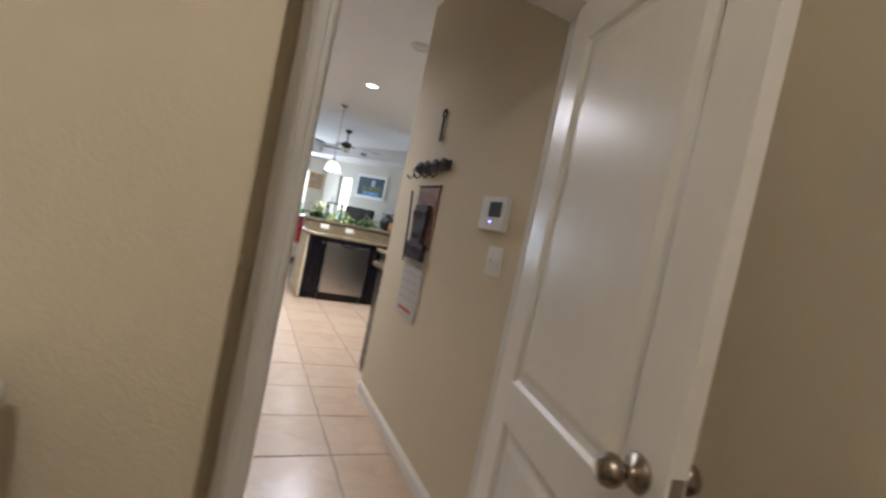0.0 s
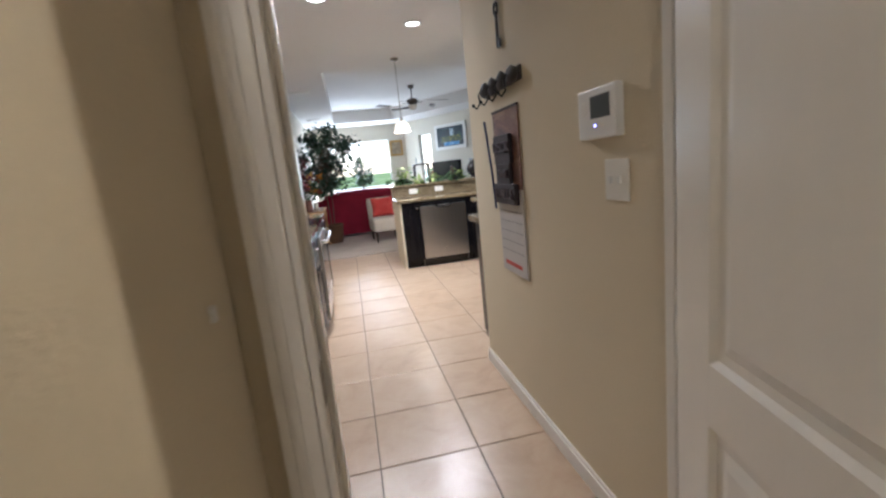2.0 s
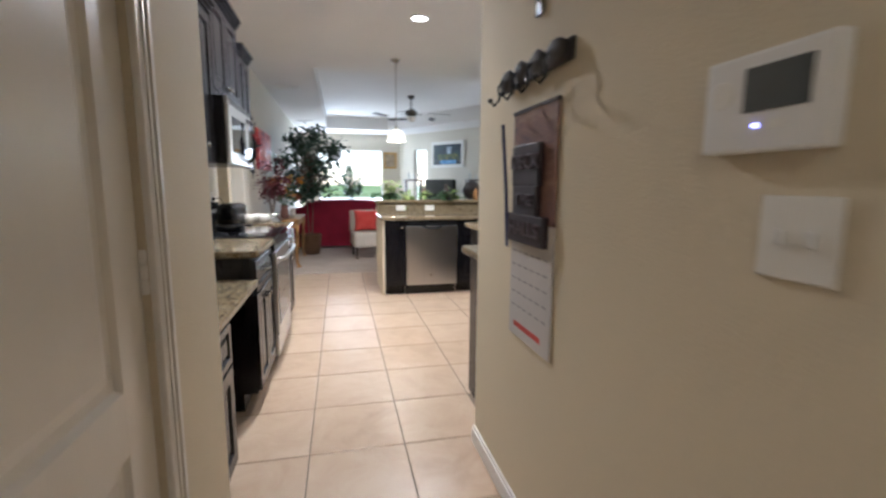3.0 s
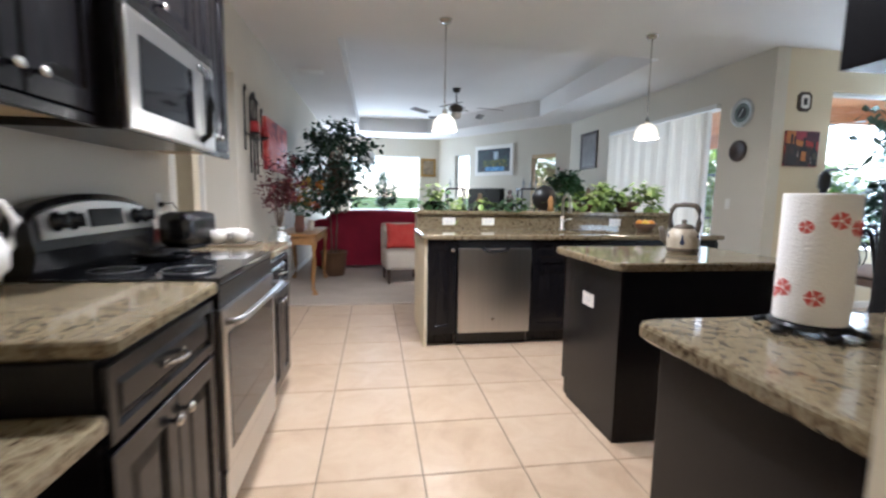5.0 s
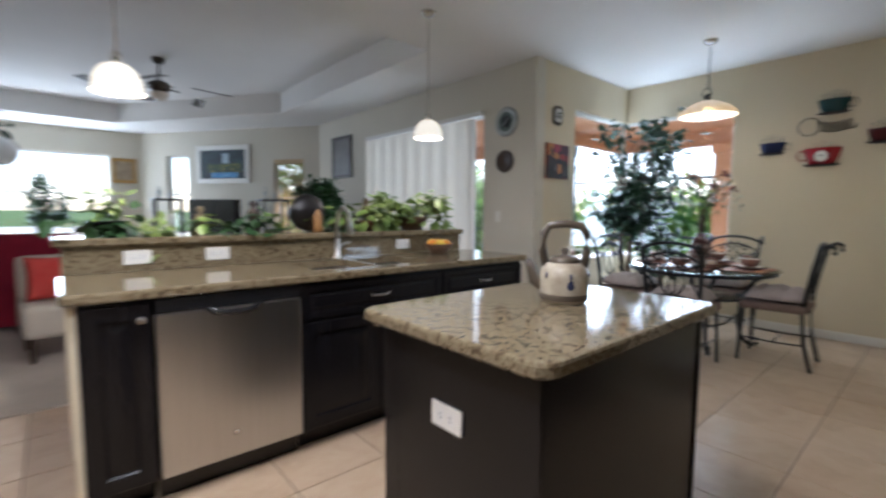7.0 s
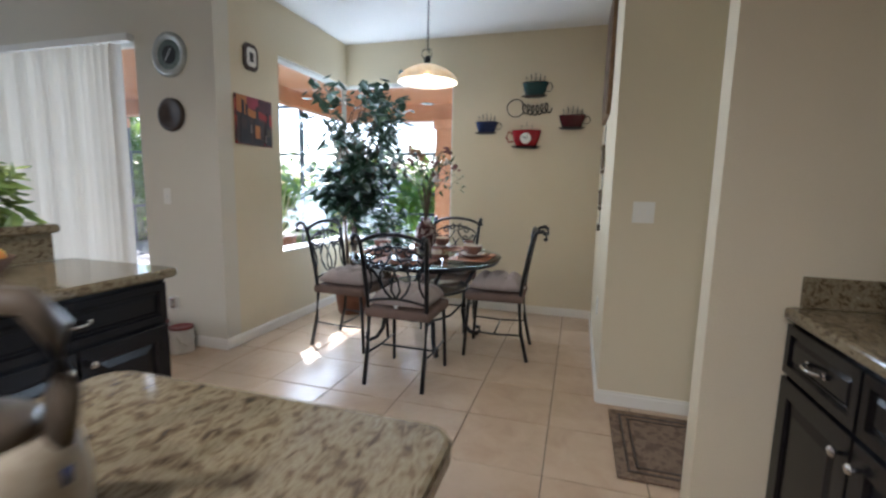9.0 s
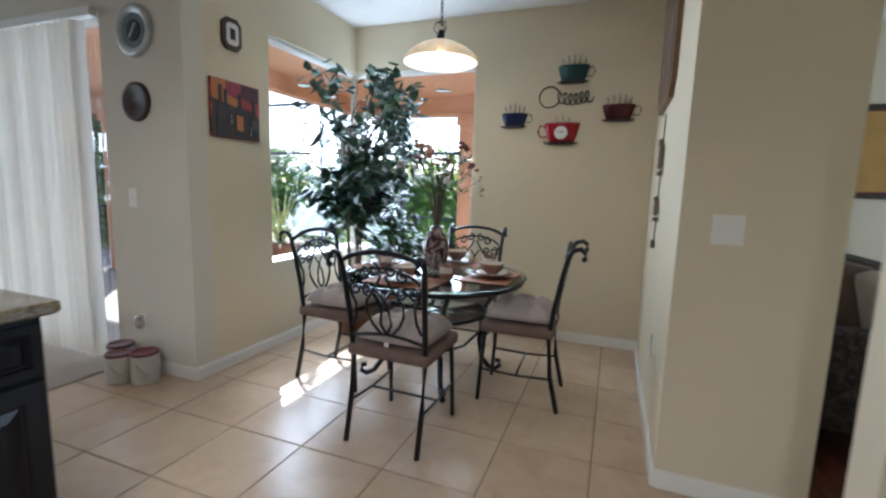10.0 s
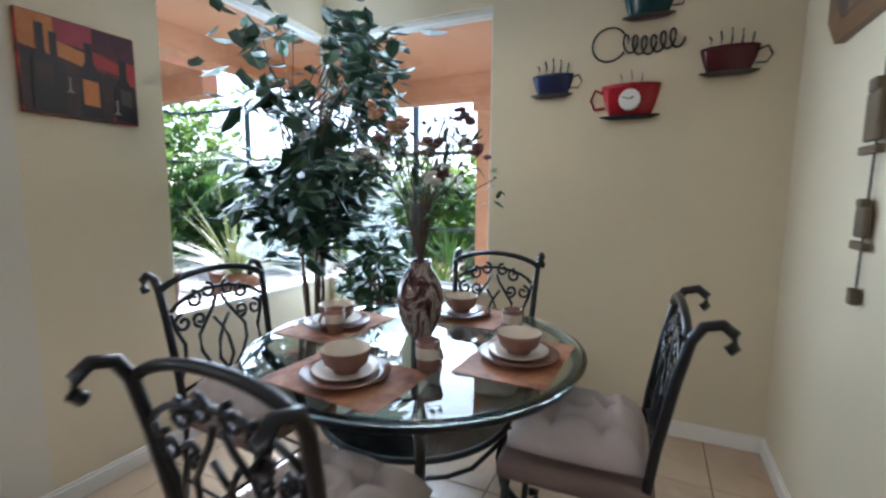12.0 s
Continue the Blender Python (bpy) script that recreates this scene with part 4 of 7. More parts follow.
# ---- dining chairs ----
M_SEAT = mat("taupe_seat_fabric", (0.20, 0.14, 0.115), 0.9, var=0.12, scale=10, fine=300, bump=0.6, spec=0.2)
M_CUSH = mat("mauve_grey_cushion", (0.46, 0.39, 0.36), 0.9, var=0.1, scale=8, fine=260, bump=0.6, spec=0.2)


def chair():
    """Iron chair facing +y, its back at y = 0, seat in front."""
    ob = thing("dining_chair", "dark iron dining chair with scrolled back and tufted cushion", "chair", group="chairs round the table")
    hw = 0.205
    for s in (-1, 1):
        # back post, leaning back and curling out at the top
        pts = [(s * 0.20, -0.05, 0.0), (s * 0.20, 0.0, 0.22), (s * 0.20, 0.02, 0.44), (s * 0.205, 0.0, 0.62), (s * 0.215, -0.035, 0.82), (s * 0.222, -0.06, 0.935), (s * 0.225, -0.085, 0.975), (s * 0.226, -0.125, 0.985), (s * 0.227, -0.150, 0.965), (s * 0.227, -0.152, 0.935), (s * 0.227, -0.138, 0.922)]
        part("back_post", tube(bmesh.new(), pts, 0.0145, 8), M_IRON, ob, "", True)
        pts = [(s * 0.19, 0.40, 0.44), (s * 0.195, 0.415, 0.25), (s * 0.20, 0.43, 0.0)]
        part("leg", tube(bmesh.new(), pts, 0.0125, 8), M_IRON, ob, "", True)
        part("side_rail", tube(bmesh.new(), [(s * 0.2, 0.0, 0.20), (s * 0.197, 0.20, 0.19), (s * 0.195, 0.415, 0.20)], 0.007, 6), M_IRON, ob, "", True)
    part("cross_rail", tube(bmesh.new(), [(-0.197, 0.2, 0.19), (0.197, 0.2, 0.19)], 0.007, 6), M_IRON, ob, "", True)
    bk = part("top_rail", tube(bmesh.new(), [(0.222 * math.sin(radians(a)) / math.sin(radians(60)), -0.055, 0.935 + 0.055 * (math.cos(radians(a)) - 0.5) / 0.5) for a in range(-60, 61, 12)], 0.013, 8), M_IRON, ob, "", True)
    yb = lambda z: 0.02 - 0.075 * max(0.0, (z - 0.44) / 0.5)
    def curve2(pts, r=0.0075):
        return tube(bmesh.new(), [(x, yb(z), z) for x, z in pts], r, 6)
    part("lower_rail", curve2([(-0.20, 0.55), (-0.1, 0.57), (0, 0.578), (0.1, 0.57), (0.20, 0.55)], 0.008), M_IRON, ob, "", True)
    part("arch_rail", curve2([(0.195 * math.sin(radians(a)) / math.sin(radians(70)), 0.855 + 0.10 * math.cos(radians(a)) - 0.04) for a in range(-70, 71, 14)], 0.008), M_IRON, ob, "", True)
    for s in (-1, 1):
        for cx, cz, r, t, a0, fl in ((s * 0.045, 0.905, 0.032, 1.2, 90, s), (s * 0.105, 0.88, 0.034, 1.2, 90, s), (s * 0.155, 0.80, 0.034, 1.25, 90, -s), (s * 0.09, 0.80, 0.03, 1.2, -90, s)):
            part("scroll", curve2(spiral((cx, cz), r, t, radians(a0), 14, fl)), M_IRON, ob, "", True)
        part("scroll", curve2([(s * 0.03, 0.578), (s * 0.07, 0.62), (s * 0.10, 0.68), (s * 0.10, 0.74), (s * 0.065, 0.79), (s * 0.03, 0.84), (s * 0.012, 0.88)]), M_IRON, ob, "", True)
        part("scroll", curve2([(s * 0.19, 0.60), (s * 0.165, 0.66), (s * 0.16, 0.72), (s * 0.185, 0.78), (s * 0.195, 0.84)]), M_IRON, ob, "", True)
        part("scroll", curve2([(0, 0.578), (s * 0.03, 0.63), (s * 0.02, 0.70), (0, 0.75), (s * 0.035, 0.80)]), M_IRON, ob, "", True)
    # padded seat
    bm = B(-0.225, 0.225, -0.01, 0.43, 0.44, 0.505, 0.025)
    part("seat", bm, M_SEAT, ob, "taupe upholstered seat", True)
    # tufted loose pad
    n = 22
    bm = bmesh.new()
    def top(u, v):
        e = max(abs(u), abs(v))
        h = 0.10 * (1 - e ** 4)
        for bu, bv in ((-0.36, -0.36), (0.36, -0.36), (-0.36, 0.36), (0.36, 0.36), (0, 0)):
            h -= 0.060 * math.exp(-((u - bu) ** 2 + (v - bv) ** 2) / 0.018)
        h -= 0.026 * math.exp(-(abs(u) - 0.36) ** 2 / 0.006) * (1 - e ** 4) + 0.026 * math.exp(-(abs(v) - 0.36) ** 2 / 0.006) * (1 - e ** 4)
        return h
    for sgn in (1, -1):
        gr = [[bm.verts.new((0.205 * u * (1 - 0.05 * v * v), 0.21 + 0.205 * v * (1 - 0.05 * u * u), 0.535 + (top(u, v) if sgn > 0 else -0.028 * (1 - max(abs(u), abs(v)) ** 4)))) for u in [2 * i / n - 1 for i in range(n + 1)]] for v in [2 * j / n - 1 for j in range(n + 1)]]
        for j in range(n):
            for i in range(n):
                bm.faces.new((gr[j][i], gr[j][i + 1], gr[j + 1][i + 1], gr[j + 1][i]))
    bmesh.ops.remove_doubles(bm, verts=bm.verts, dist=0.0004)
    pad = part("cushion", bm, M_CUSH, ob, "button-tufted mauve grey seat cushion", True)
    part("tag", B(-0.012, 0.012, -0.004, 0.0, 0.515, 0.535), M_WHITE, pad)
    return ob


c1 = chair()
c1.matrix_basis = pose(4.47, 5.305, 0, 0, 0, -91)
for m in (pose(5.14, 6.17, 0, 0, 0, 176), pose(6.06, 5.36, 0, 0, 0, 92), pose(5.36, 4.60, 0, 0, 0, 2)):
    copy_thing(c1, m)

# ---- table setting ----
M_CHINA = mat("brown_glazed_china", (0.30, 0.13, 0.085), 0.25, var=0.3, scale=20, fine=80, bump=0.05, color2=(0.16, 0.10, 0.09))
M_CREAM = mat("cream_glaze", (0.75, 0.66, 0.55), 0.25, var=0.05, scale=10, bump=0.02)
M_MAT = ramp_mat("rust_placemat", [(0.35, (0.10, 0.05, 0.03)), (0.48, (0.30, 0.11, 0.05)), (0.6, (0.42, 0.20, 0.09)), (0.7, (0.20, 0.10, 0.09))], 7.0, 0.6, bump=0.2)
ZP = TZ + 0.002


def place_setting(a, mx, my):
    """A place mat, plates and bowl at angle a of the table, and a mug at mx, my."""
    r = 0.40
    cx, cy = TX + r * math.cos(a), TY + r * math.sin(a)
    m = pose(cx, cy, 0, 0, 0, math.degrees(a) - 90)
    ob = thing("placemat", "rust and brown printed placemat on the glass table", "placemat", m @ at(0, 0, ZP), group="placemats")
    part("mat", B(-0.215, 0.215, -0.15, 0.15, 0, 0.003, 0.001), M_MAT, ob)
    z = ZP + 0.0035
    pl = thing("dinner_plate", "brown and cream dinner plate with a smaller plate on it", "plate", m @ at(0, 0, z), group="dinner plates")
    part("plate", lathe(bmesh.new(), [(0.0, 0.0), (0.075, 0.0), (0.09, 0.006), (0.135, 0.018), (0.136, 0.021), (0.09, 0.010), (0.07, 0.004), (0.0, 0.004)], 36, cap=False), M_CHINA, pl, "", True)
    part("salad_plate", lathe(bmesh.new(), [(0.0, 0.011), (0.06, 0.011), (0.075, 0.016), (0.10, 0.028), (0.101, 0.031), (0.07, 0.02), (0.0, 0.016)], 32, cap=False), M_CREAM, pl, "", True)
    bw = thing("bowl", "brown glazed soup bowl with cream inside", "bowl", m @ at(0, 0, z + 0.017), group="bowls")
    part("body", lathe(bmesh.new(), [(0.0, 0.0), (0.038, 0.0), (0.04, 0.008), (0.066, 0.03), (0.077, 0.07), (0.075, 0.072)], 32, cap=False), M_CHINA, bw, "", True)
    part("inside", lathe(bmesh.new(), [(0.075, 0.0725), (0.072, 0.068), (0.062, 0.035), (0.035, 0.016), (0.0, 0.014)], 32, cap=False), M_CREAM, bw, "cream glazed inside", True)
    mg = thing("mug", "brown and grey glazed coffee mug on the table", "mug", at(mx, my, ZP + 0.0035, math.degrees(a) + 70), group="mugs")
    part("body", lathe(bmesh.new(), [(0.0, 0.0), (0.034, 0.0), (0.037, 0.01), (0.039, 0.095), (0.036, 0.096), (0.034, 0.02), (0.0, 0.012)], 28, cap=False), M_CHINA, mg, "", True)
    part("band", lathe(bmesh.new(), [(0.0382, 0.04), (0.0395, 0.042), (0.0398, 0.075), (0.0395, 0.077)], 28, cap=False), M_CREAM, mg, "", True)
    part("handle", tube(bmesh.new(), [(0.036, 0, 0.08), (0.058, 0, 0.078), (0.068, 0, 0.055), (0.058, 0, 0.028), (0.036, 0, 0.024)], 0.006, 8), M_CHINA, mg, "", True)


for a, mx, my in ((176, 5.13, 5.25), (268, 5.62, 5.12), (86, 5.31, 5.76), (-2, 5.72, 5.62)):
    place_setting(radians(a), mx, my)
# vase of dried flowers
M_VASE = ramp_mat("marbled_vase_glaze", [(0.38, (0.02, 0.012, 0.015)), (0.47, (0.12, 0.05, 0.05)), (0.54, (0.40, 0.34, 0.30)), (0.6, (0.06, 0.03, 0.035)), (0.7, (0.30, 0.22, 0.2))], 9.0, 0.12, distortion=2.5, stretch=(1, 1, 0.5))
vs_ = thing("flower_vase", "dark marbled ceramic vase with dried flowers", "vase", at(TX + 0.08, TY + 0.03, ZP))
part("vase", lathe(bmesh.new(), [(0.0, 0), (0.05, 0), (0.058, 0.01), (0.084, 0.08), (0.093, 0.14), (0.084, 0.20), (0.060, 0.245), (0.042, 0.265), (0.040, 0.28), (0.048, 0.295), (0.042, 0.294), (0.034, 0.28), (0.0, 0.27)], 36, cap=False), M_VASE, vs_, "", True)
rg_ = random.Random(3)
heads = []
for k in range(34):
    a, l, h = rg_.random() * 6.28, rg_.uniform(0.06, 0.30), rg_.uniform(0.25, 0.52)
    p = [(0, 0, 0.262), (l * 0.25 * math.cos(a), l * 0.25 * math.sin(a), 0.34 + h * 0.45), (l * 0.65 * math.cos(a), l * 0.65 * math.sin(a), 0.34 + h * 0.8), (l * math.cos(a), l * math.sin(a), 0.34 + h)]
    part("stalk", tube(bmesh.new(), p, 0.0022, 5), M_BARK, vs_)
    heads.append(Vector(p[-1]))
for nm, col, ids in (("white", (0.75, 0.70, 0.66), range(0, 5)), ("orange", (0.42, 0.22, 0.13), range(5, 10)), ("pink", (0.22, 0.10, 0.10), range(10, 16)), ("brown", (0.10, 0.055, 0.035), range(16, 30))):
    mm = mat(nm + "_petal", col, 0.8, var=0.15, fine=90)
    s = 0.036 if nm != "brown" else 0.013
    for i in ids:
        bm = bmesh.new()
        for q in range(7 if nm != "brown" else 3):
            o = Vector((rg_.uniform(-1, 1), rg_.uniform(-1, 1), rg_.uniform(-1, 1))) * s * 0.7
            bmesh.ops.create_icosphere(bm, subdivisions=1, radius=s * rg_.uniform(0.4, 0.7), matrix=Matrix.Translation(heads[i] + o) @ Matrix.Diagonal((1, 1, 0.6, 1)))
        part("flower" if nm != "brown" else "seed_head", bm, mm, vs_, "dried " + nm + (" flower" if nm != "brown" else " seed head"), True)
leaves("twig_leaves", vs_, M_LEAF, [(h * 0.88 + Vector((0, 0, 0.02)), h.normalized()) for h in heads], 7, 0.06, 0.16, 0.04, 4)

# ---- ceiling lamps ----
M_OPAL = mat("frosted_lamp_glass", (0.9, 0.86, 0.76), 0.4, var=0.02, bump=0, emit=(1.0, 0.86, 0.62), emit_str=0.30)
M_ALAB = ramp_mat("alabaster_glass", [(0.35, (0.66, 0.56, 0.38)), (0.5, (0.76, 0.69, 0.54)), (0.65, (0.82, 0.77, 0.65))], 7.0, 0.3, distortion=1.5)
n_ = M_ALAB.node_tree
tl_, mx_ = n_.nodes.new("ShaderNodeBsdfTransparent"), n_.nodes.new("ShaderNodeMixShader")
tl_.inputs[0].default_value = (1.0, 0.85, 0.6, 1)
mx_.inputs[0].default_value = 0.22
n_.nodes["Principled BSDF"].inputs["Emission Color"].default_value = (1.0, 0.88, 0.68, 1)
n_.nodes["Principled BSDF"].inputs["Emission Strength"].default_value = 0.07
n_.links.new(n_.nodes["Principled BSDF"].outputs[0], mx_.inputs[1])
n_.links.new(tl_.outputs[0], mx_.inputs[2])
n_.links.new(mx_.outputs[0], n_.nodes["Material Output"].inputs[0])
M_BULB = mat("lit_bulb", (1, 0.9, 0.7), 0.4, var=0, bump=0, emit=(1.0, 0.82, 0.55), emit_str=14.0)


def pendant(label, x, y, zb, r, h, chain=False, name="pendant_lamp"):
    ob = thing(name, label, "pendant lamp", at(x, y))
    part("canopy", lathe(bmesh.new(), [(0.0, CEIL), (0.06, CEIL), (0.06, CEIL - 0.008), (0.045, CEIL - 0.028), (0.012, CEIL - 0.036), (0.0, CEIL - 0.036)], 20, cap=False), M_NICKEL, ob, "", True)
    if chain:
        bm = bmesh.new()
        z = CEIL - 0.04
        k = 0
        while z > zb + h + 0.11:
            ax = (1, 0) if k % 2 else (0, 1)
            tube(bm, [(0.009 * math.cos(t) * ax[0], 0.009 * math.cos(t) * ax[1], z - 0.018 + 0.018 * math.sin(t)) for t in [2 * math.pi * i / 10 for i in range(10)]], 0.0025, 5, True)
            z -= 0.027
            k += 1
        part("chain", bm, M_IRON, ob, "", True)
        bm = bmesh.new()
        for q in range(3):
            a = q * 2.094
            tube(bm, [(c * math.cos(a), c * math.sin(a), zb + h + e) for c, e in ((0.01, 0.11), (0.04, 0.10), (0.05, 0.06), (0.03, 0.04), (0.02, 0.0))], 0.004, 6)
        part("scroll_arms", bm, M_IRON, ob, "", True)
    else:
        part("rod", tube(bmesh.new(), [(0, 0, CEIL - 0.03), (0, 0, zb + h + 0.05)], 0.006, 8), M_NICKEL, ob, "", True)
    part("socket", lathe(bmesh.new(), [(0.014, zb + h + 0.06), (0.02, zb + h + 0.05), (0.024, zb + h - 0.005), (0.0, zb + h - 0.006)], 16, cap=False), M_NICKEL if not chain else M_IRON, ob, "", True)
    n = 10
    prof = [(0.024 + (r - 0.024) * math.sin(math.pi / 2 * i / n) ** (0.8 if not chain else 1.0), zb + h * (1 - (i / n) ** (1.6 if not chain else 1.2))) for i in range(n + 1)]
    prof += [(r + 0.006, zb - 0.006), (r - 0.004, zb - 0.004)] + [(max(0.0, q - 0.006), z - 0.002) for q, z in prof[::-1][1:]]
    part("shade", lathe(bmesh.new(), prof, 32, cap=False), M_ALAB if chain else M_OPAL, ob, "mottled cream alabaster glass bowl" if chain else "frosted glass bell shade", True)
    bm = bmesh.new()
    bmesh.ops.create_uvsphere(bm, u_segments=14, v_segments=10, radius=0.028, matrix=Matrix.Translation((0, 0, zb + h * 0.45)))
    part("bulb", bm, M_BULB, ob, "lit bulb", True)
    return ob


pendant("brushed nickel pendant lamp with frosted glass bell shade", 1.13, 6.75, 1.815, 0.115, 0.14)
pendant("brushed nickel pendant lamp with frosted glass bell shade", 3.18, 6.75, 1.815, 0.115, 0.14)
pendant("iron chain pendant lamp with wide alabaster glass bowl", 5.46, 5.46, 2.12, 0.24, 0.14, True)
bulb("lamp_pendant", (1.13, 6.75, 1.80), 4, 0.05)
bulb("lamp_pendant", (3.18, 6.75, 1.80), 4, 0.05)
bulb("lamp_nook", (5.46, 5.46, 2.09), 3, 0.06)
M_CANLIT = mat("lit_downlight", (1, 0.95, 0.85), 0.5, var=0, bump=0, emit=(1.0, 0.93, 0.82), emit_str=3.0)
for x, y, lit in ((1.175, 5.30, True), (0.22, 4.54, True), (1.20, 3.68, False)):
    ob = thing("downlight", "round recessed ceiling downlight, lit" if lit else "round recessed ceiling downlight, switched off", "ceiling light", at(x, y, CEIL))
    part("trim_ring", lathe(bmesh.new(), [(0.07, -0.001), (0.095, -0.001), (0.097, -0.008), (0.085, -0.012), (0.07, -0.006)], 28, cap=False), M_WHITE, ob, "", True)
    part("lens", lathe(bmesh.new(), [(0.0, -0.004), (0.07, -0.004), (0.072, -0.002)], 24, cap=False), M_CANLIT if lit else M_PLATE, ob, "", True)
    if lit:
        sp = new("lamp_downlight", bpy.data.lights.new("lamp_downlight", "SPOT"))
        sp.data.energy, sp.data.spot_size, sp.data.spot_blend, sp.data.shadow_soft_size, sp.data.color = (70 if y > 5 else 105), radians(165), 0.8, 0.06, (1.0, 0.93, 0.83)
        sp.location = (x, y, CEIL - 0.02)

# ---- things on the nook and passage walls ----


def picture(name, label, m, w, h, art, frame_mat, fw=0.03, t=0.02, mat_w=0.0, cat="picture"):
    ob = thing(name, label, cat, m)
    if fw:
        for a, b, c, d in ((-w / 2, -w / 2 + fw, -h / 2, h / 2), (w / 2 - fw, w / 2, -h / 2, h / 2), (-w / 2 + fw, w / 2 - fw, -h / 2, -h / 2 + fw), (-w / 2 + fw, w / 2 - fw, h / 2 - fw, h / 2)):
            part("frame", B(a, b, -t, -0.001, c, d, 0.004), frame_mat, ob)
    if mat_w:
        part("mount", B(-w / 2 + fw, w / 2 - fw, -t * 0.55, -0.001, -h / 2 + fw, h / 2 - fw), mat_get("white_mount"), ob)
    k = fw + mat_w
    part("canvas", B(-w / 2 + k, w / 2 - k, -t * (0.65 if fw else 1.0), -0.0008, -h / 2 + k, h / 2 - k, 0.0 if fw else 0.003), art, ob)
    return ob


mat("white_mount", (0.78, 0.76, 0.72), 0.8, var=0.02)


def band_art(name, stops, scale=3.0, distortion=1.2, stretch=(1, 1, 1)):
    return ramp_mat(name, stops, scale, 0.45, distortion=distortion, stretch=stretch, detail=4)


# wine bottles canvas: bands of red and orange sky with bottle shapes
A_WINE = band_art("wine_canvas", [(0.34, (0.03, 0.008, 0.014)), (0.48, (0.13, 0.015, 0.02)), (0.58, (0.36, 0.04, 0.03)), (0.70, (0.50, 0.14, 0.04))], 5.0, 0.8, (1, 1, 3))
wp = picture("canvas_print", "unframed canvas of dark wine bottles against red", wall_m(4.995, NY, 1.768, "s"), 0.41, 0.37, A_WINE, None, 0, 0.022)
M_DKPAINT = mat("dark_paint", (0.014, 0.010, 0.016), 0.5, var=0.2)


def painted(name, poly, depth, material, label=""):
    """A thin patch of paint on the bottle canvas, its outline given from 0 to 1 across and up."""
    bm = bmesh.new()
    rings = [[bm.verts.new((-0.205 + 0.41 * u, -y, -0.185 + 0.37 * v)) for u, v in poly] for y in (0.0215, depth)]
    n = len(poly)
    for k in range(n):
        bm.faces.new((rings[0][k], rings[0][(k + 1) % n], rings[1][(k + 1) % n], rings[1][k]))
    bm.faces.new(rings[0][::-1])
    bm.faces.new(rings[1])
    return part(name, bm, material, wp, label)


P_ORANGE = mat("orange_paint", (0.55, 0.19, 0.04), 0.5, var=0.2, scale=12)
P_MAGENTA = mat("magenta_paint", (0.36, 0.035, 0.06), 0.5, var=0.25, scale=10)
P_PLUM = mat("plum_paint", (0.075, 0.012, 0.03), 0.5, var=0.3, scale=14)
P_RED = mat("red_paint", (0.42, 0.03, 0.03), 0.5, var=0.2, scale=12)
P_DUSK = mat("dusk_paint", (0.05, 0.022, 0.022), 0.5, var=0.35, scale=14)
P_GLINT = mat("grey_paint", (0.35, 0.30, 0.28), 0.5, var=0.2)
painted("painted_sky", ((0.01, 0.66), (0.28, 0.60), (0.28, 0.99), (0.01, 0.99)), 0.0228, P_ORANGE, "orange painted sky")
painted("painted_sky", ((0.28, 0.76), (0.60, 0.74), (0.60, 0.99), (0.28, 0.99)), 0.0229, P_MAGENTA, "magenta painted sky")
painted("painted_sky", ((0.60, 0.74), (0.99, 0.70), (0.99, 0.99), (0.60, 0.99)), 0.0230, P_PLUM, "plum painted sky")
painted("painted_sky", ((0.28, 0.62), (0.56, 0.54), (0.56, 0.70), (0.28, 0.77)), 0.0231, P_ORANGE, "orange painted sky")
painted("painted_sky", ((0.60, 0.60), (0.86, 0.54), (0.86, 0.66), (0.60, 0.74)), 0.0232, P_RED, "red painted sky")
painted("painted_sky", ((0.88, 0.48), (0.99, 0.44), (0.99, 0.70), (0.88, 0.72)), 0.0233, P_RED, "red painted sky")
painted("painted_ground", ((0.01, 0.01), (0.99, 0.01), (0.99, 0.46), (0.60, 0.56), (0.28, 0.60), (0.01, 0.64)), 0.0226, P_DUSK)
painted("painted_ground", ((0.74, 0.02), (0.92, 0.02), (0.80, 0.17)), 0.0242, P_MAGENTA)
for c, w, sh, nk, dp in ((0.17, 0.085, 0.60, 0.90, 0.0262), (0.27, 0.085, 0.56, 0.84, 0.0240), (0.56, 0.10, 0.58, 0.82, 0.0240), (0.87, 0.10, 0.48, 0.72, 0.0252)):
    painted("painted_bottle", ((c - w, 0.03), (c + w, 0.03), (c + w, sh - 0.10), (c + w * 0.35, sh + 0.04), (c + w * 0.35, nk), (c - w * 0.35, nk), (c - w * 0.35, sh + 0.04), (c - w, sh - 0.10)), dp, M_DKPAINT, "dark painted wine bottle")
painted("painted_label", ((0.49, 0.16), (0.63, 0.15), (0.63, 0.42), (0.49, 0.43)), 0.0248, P_ORANGE, "orange painted bottle label")
painted("painted_label", ((0.11, 0.34), (0.25, 0.32), (0.25, 0.52), (0.11, 0.54)), 0.0274, P_DUSK, "brown painted bottle label")
painted("painted_label", ((0.83, 0.22), (0.94, 0.20), (0.94, 0.38), (0.83, 0.40)), 0.0264, mat("olive_paint", (0.07, 0.055, 0.035), 0.5, var=0.2), "olive painted bottle label")
for c, z in ((0.38, 0.26), (0.79, 0.10)):
    painted("painted_glass", ((c - 0.035, z), (c + 0.035, z), (c + 0.008, z + 0.03), (c + 0.008, z + 0.16), (c - 0.008, z + 0.16), (c - 0.008, z + 0.03)), 0.0270, P_GLINT, "pale painted glass stem")
M_DKWOOD = mat("dark_carved_wood", (0.055, 0.03, 0.018), 0.45, var=0.3, scale=12, fine=90, bump=0.4)
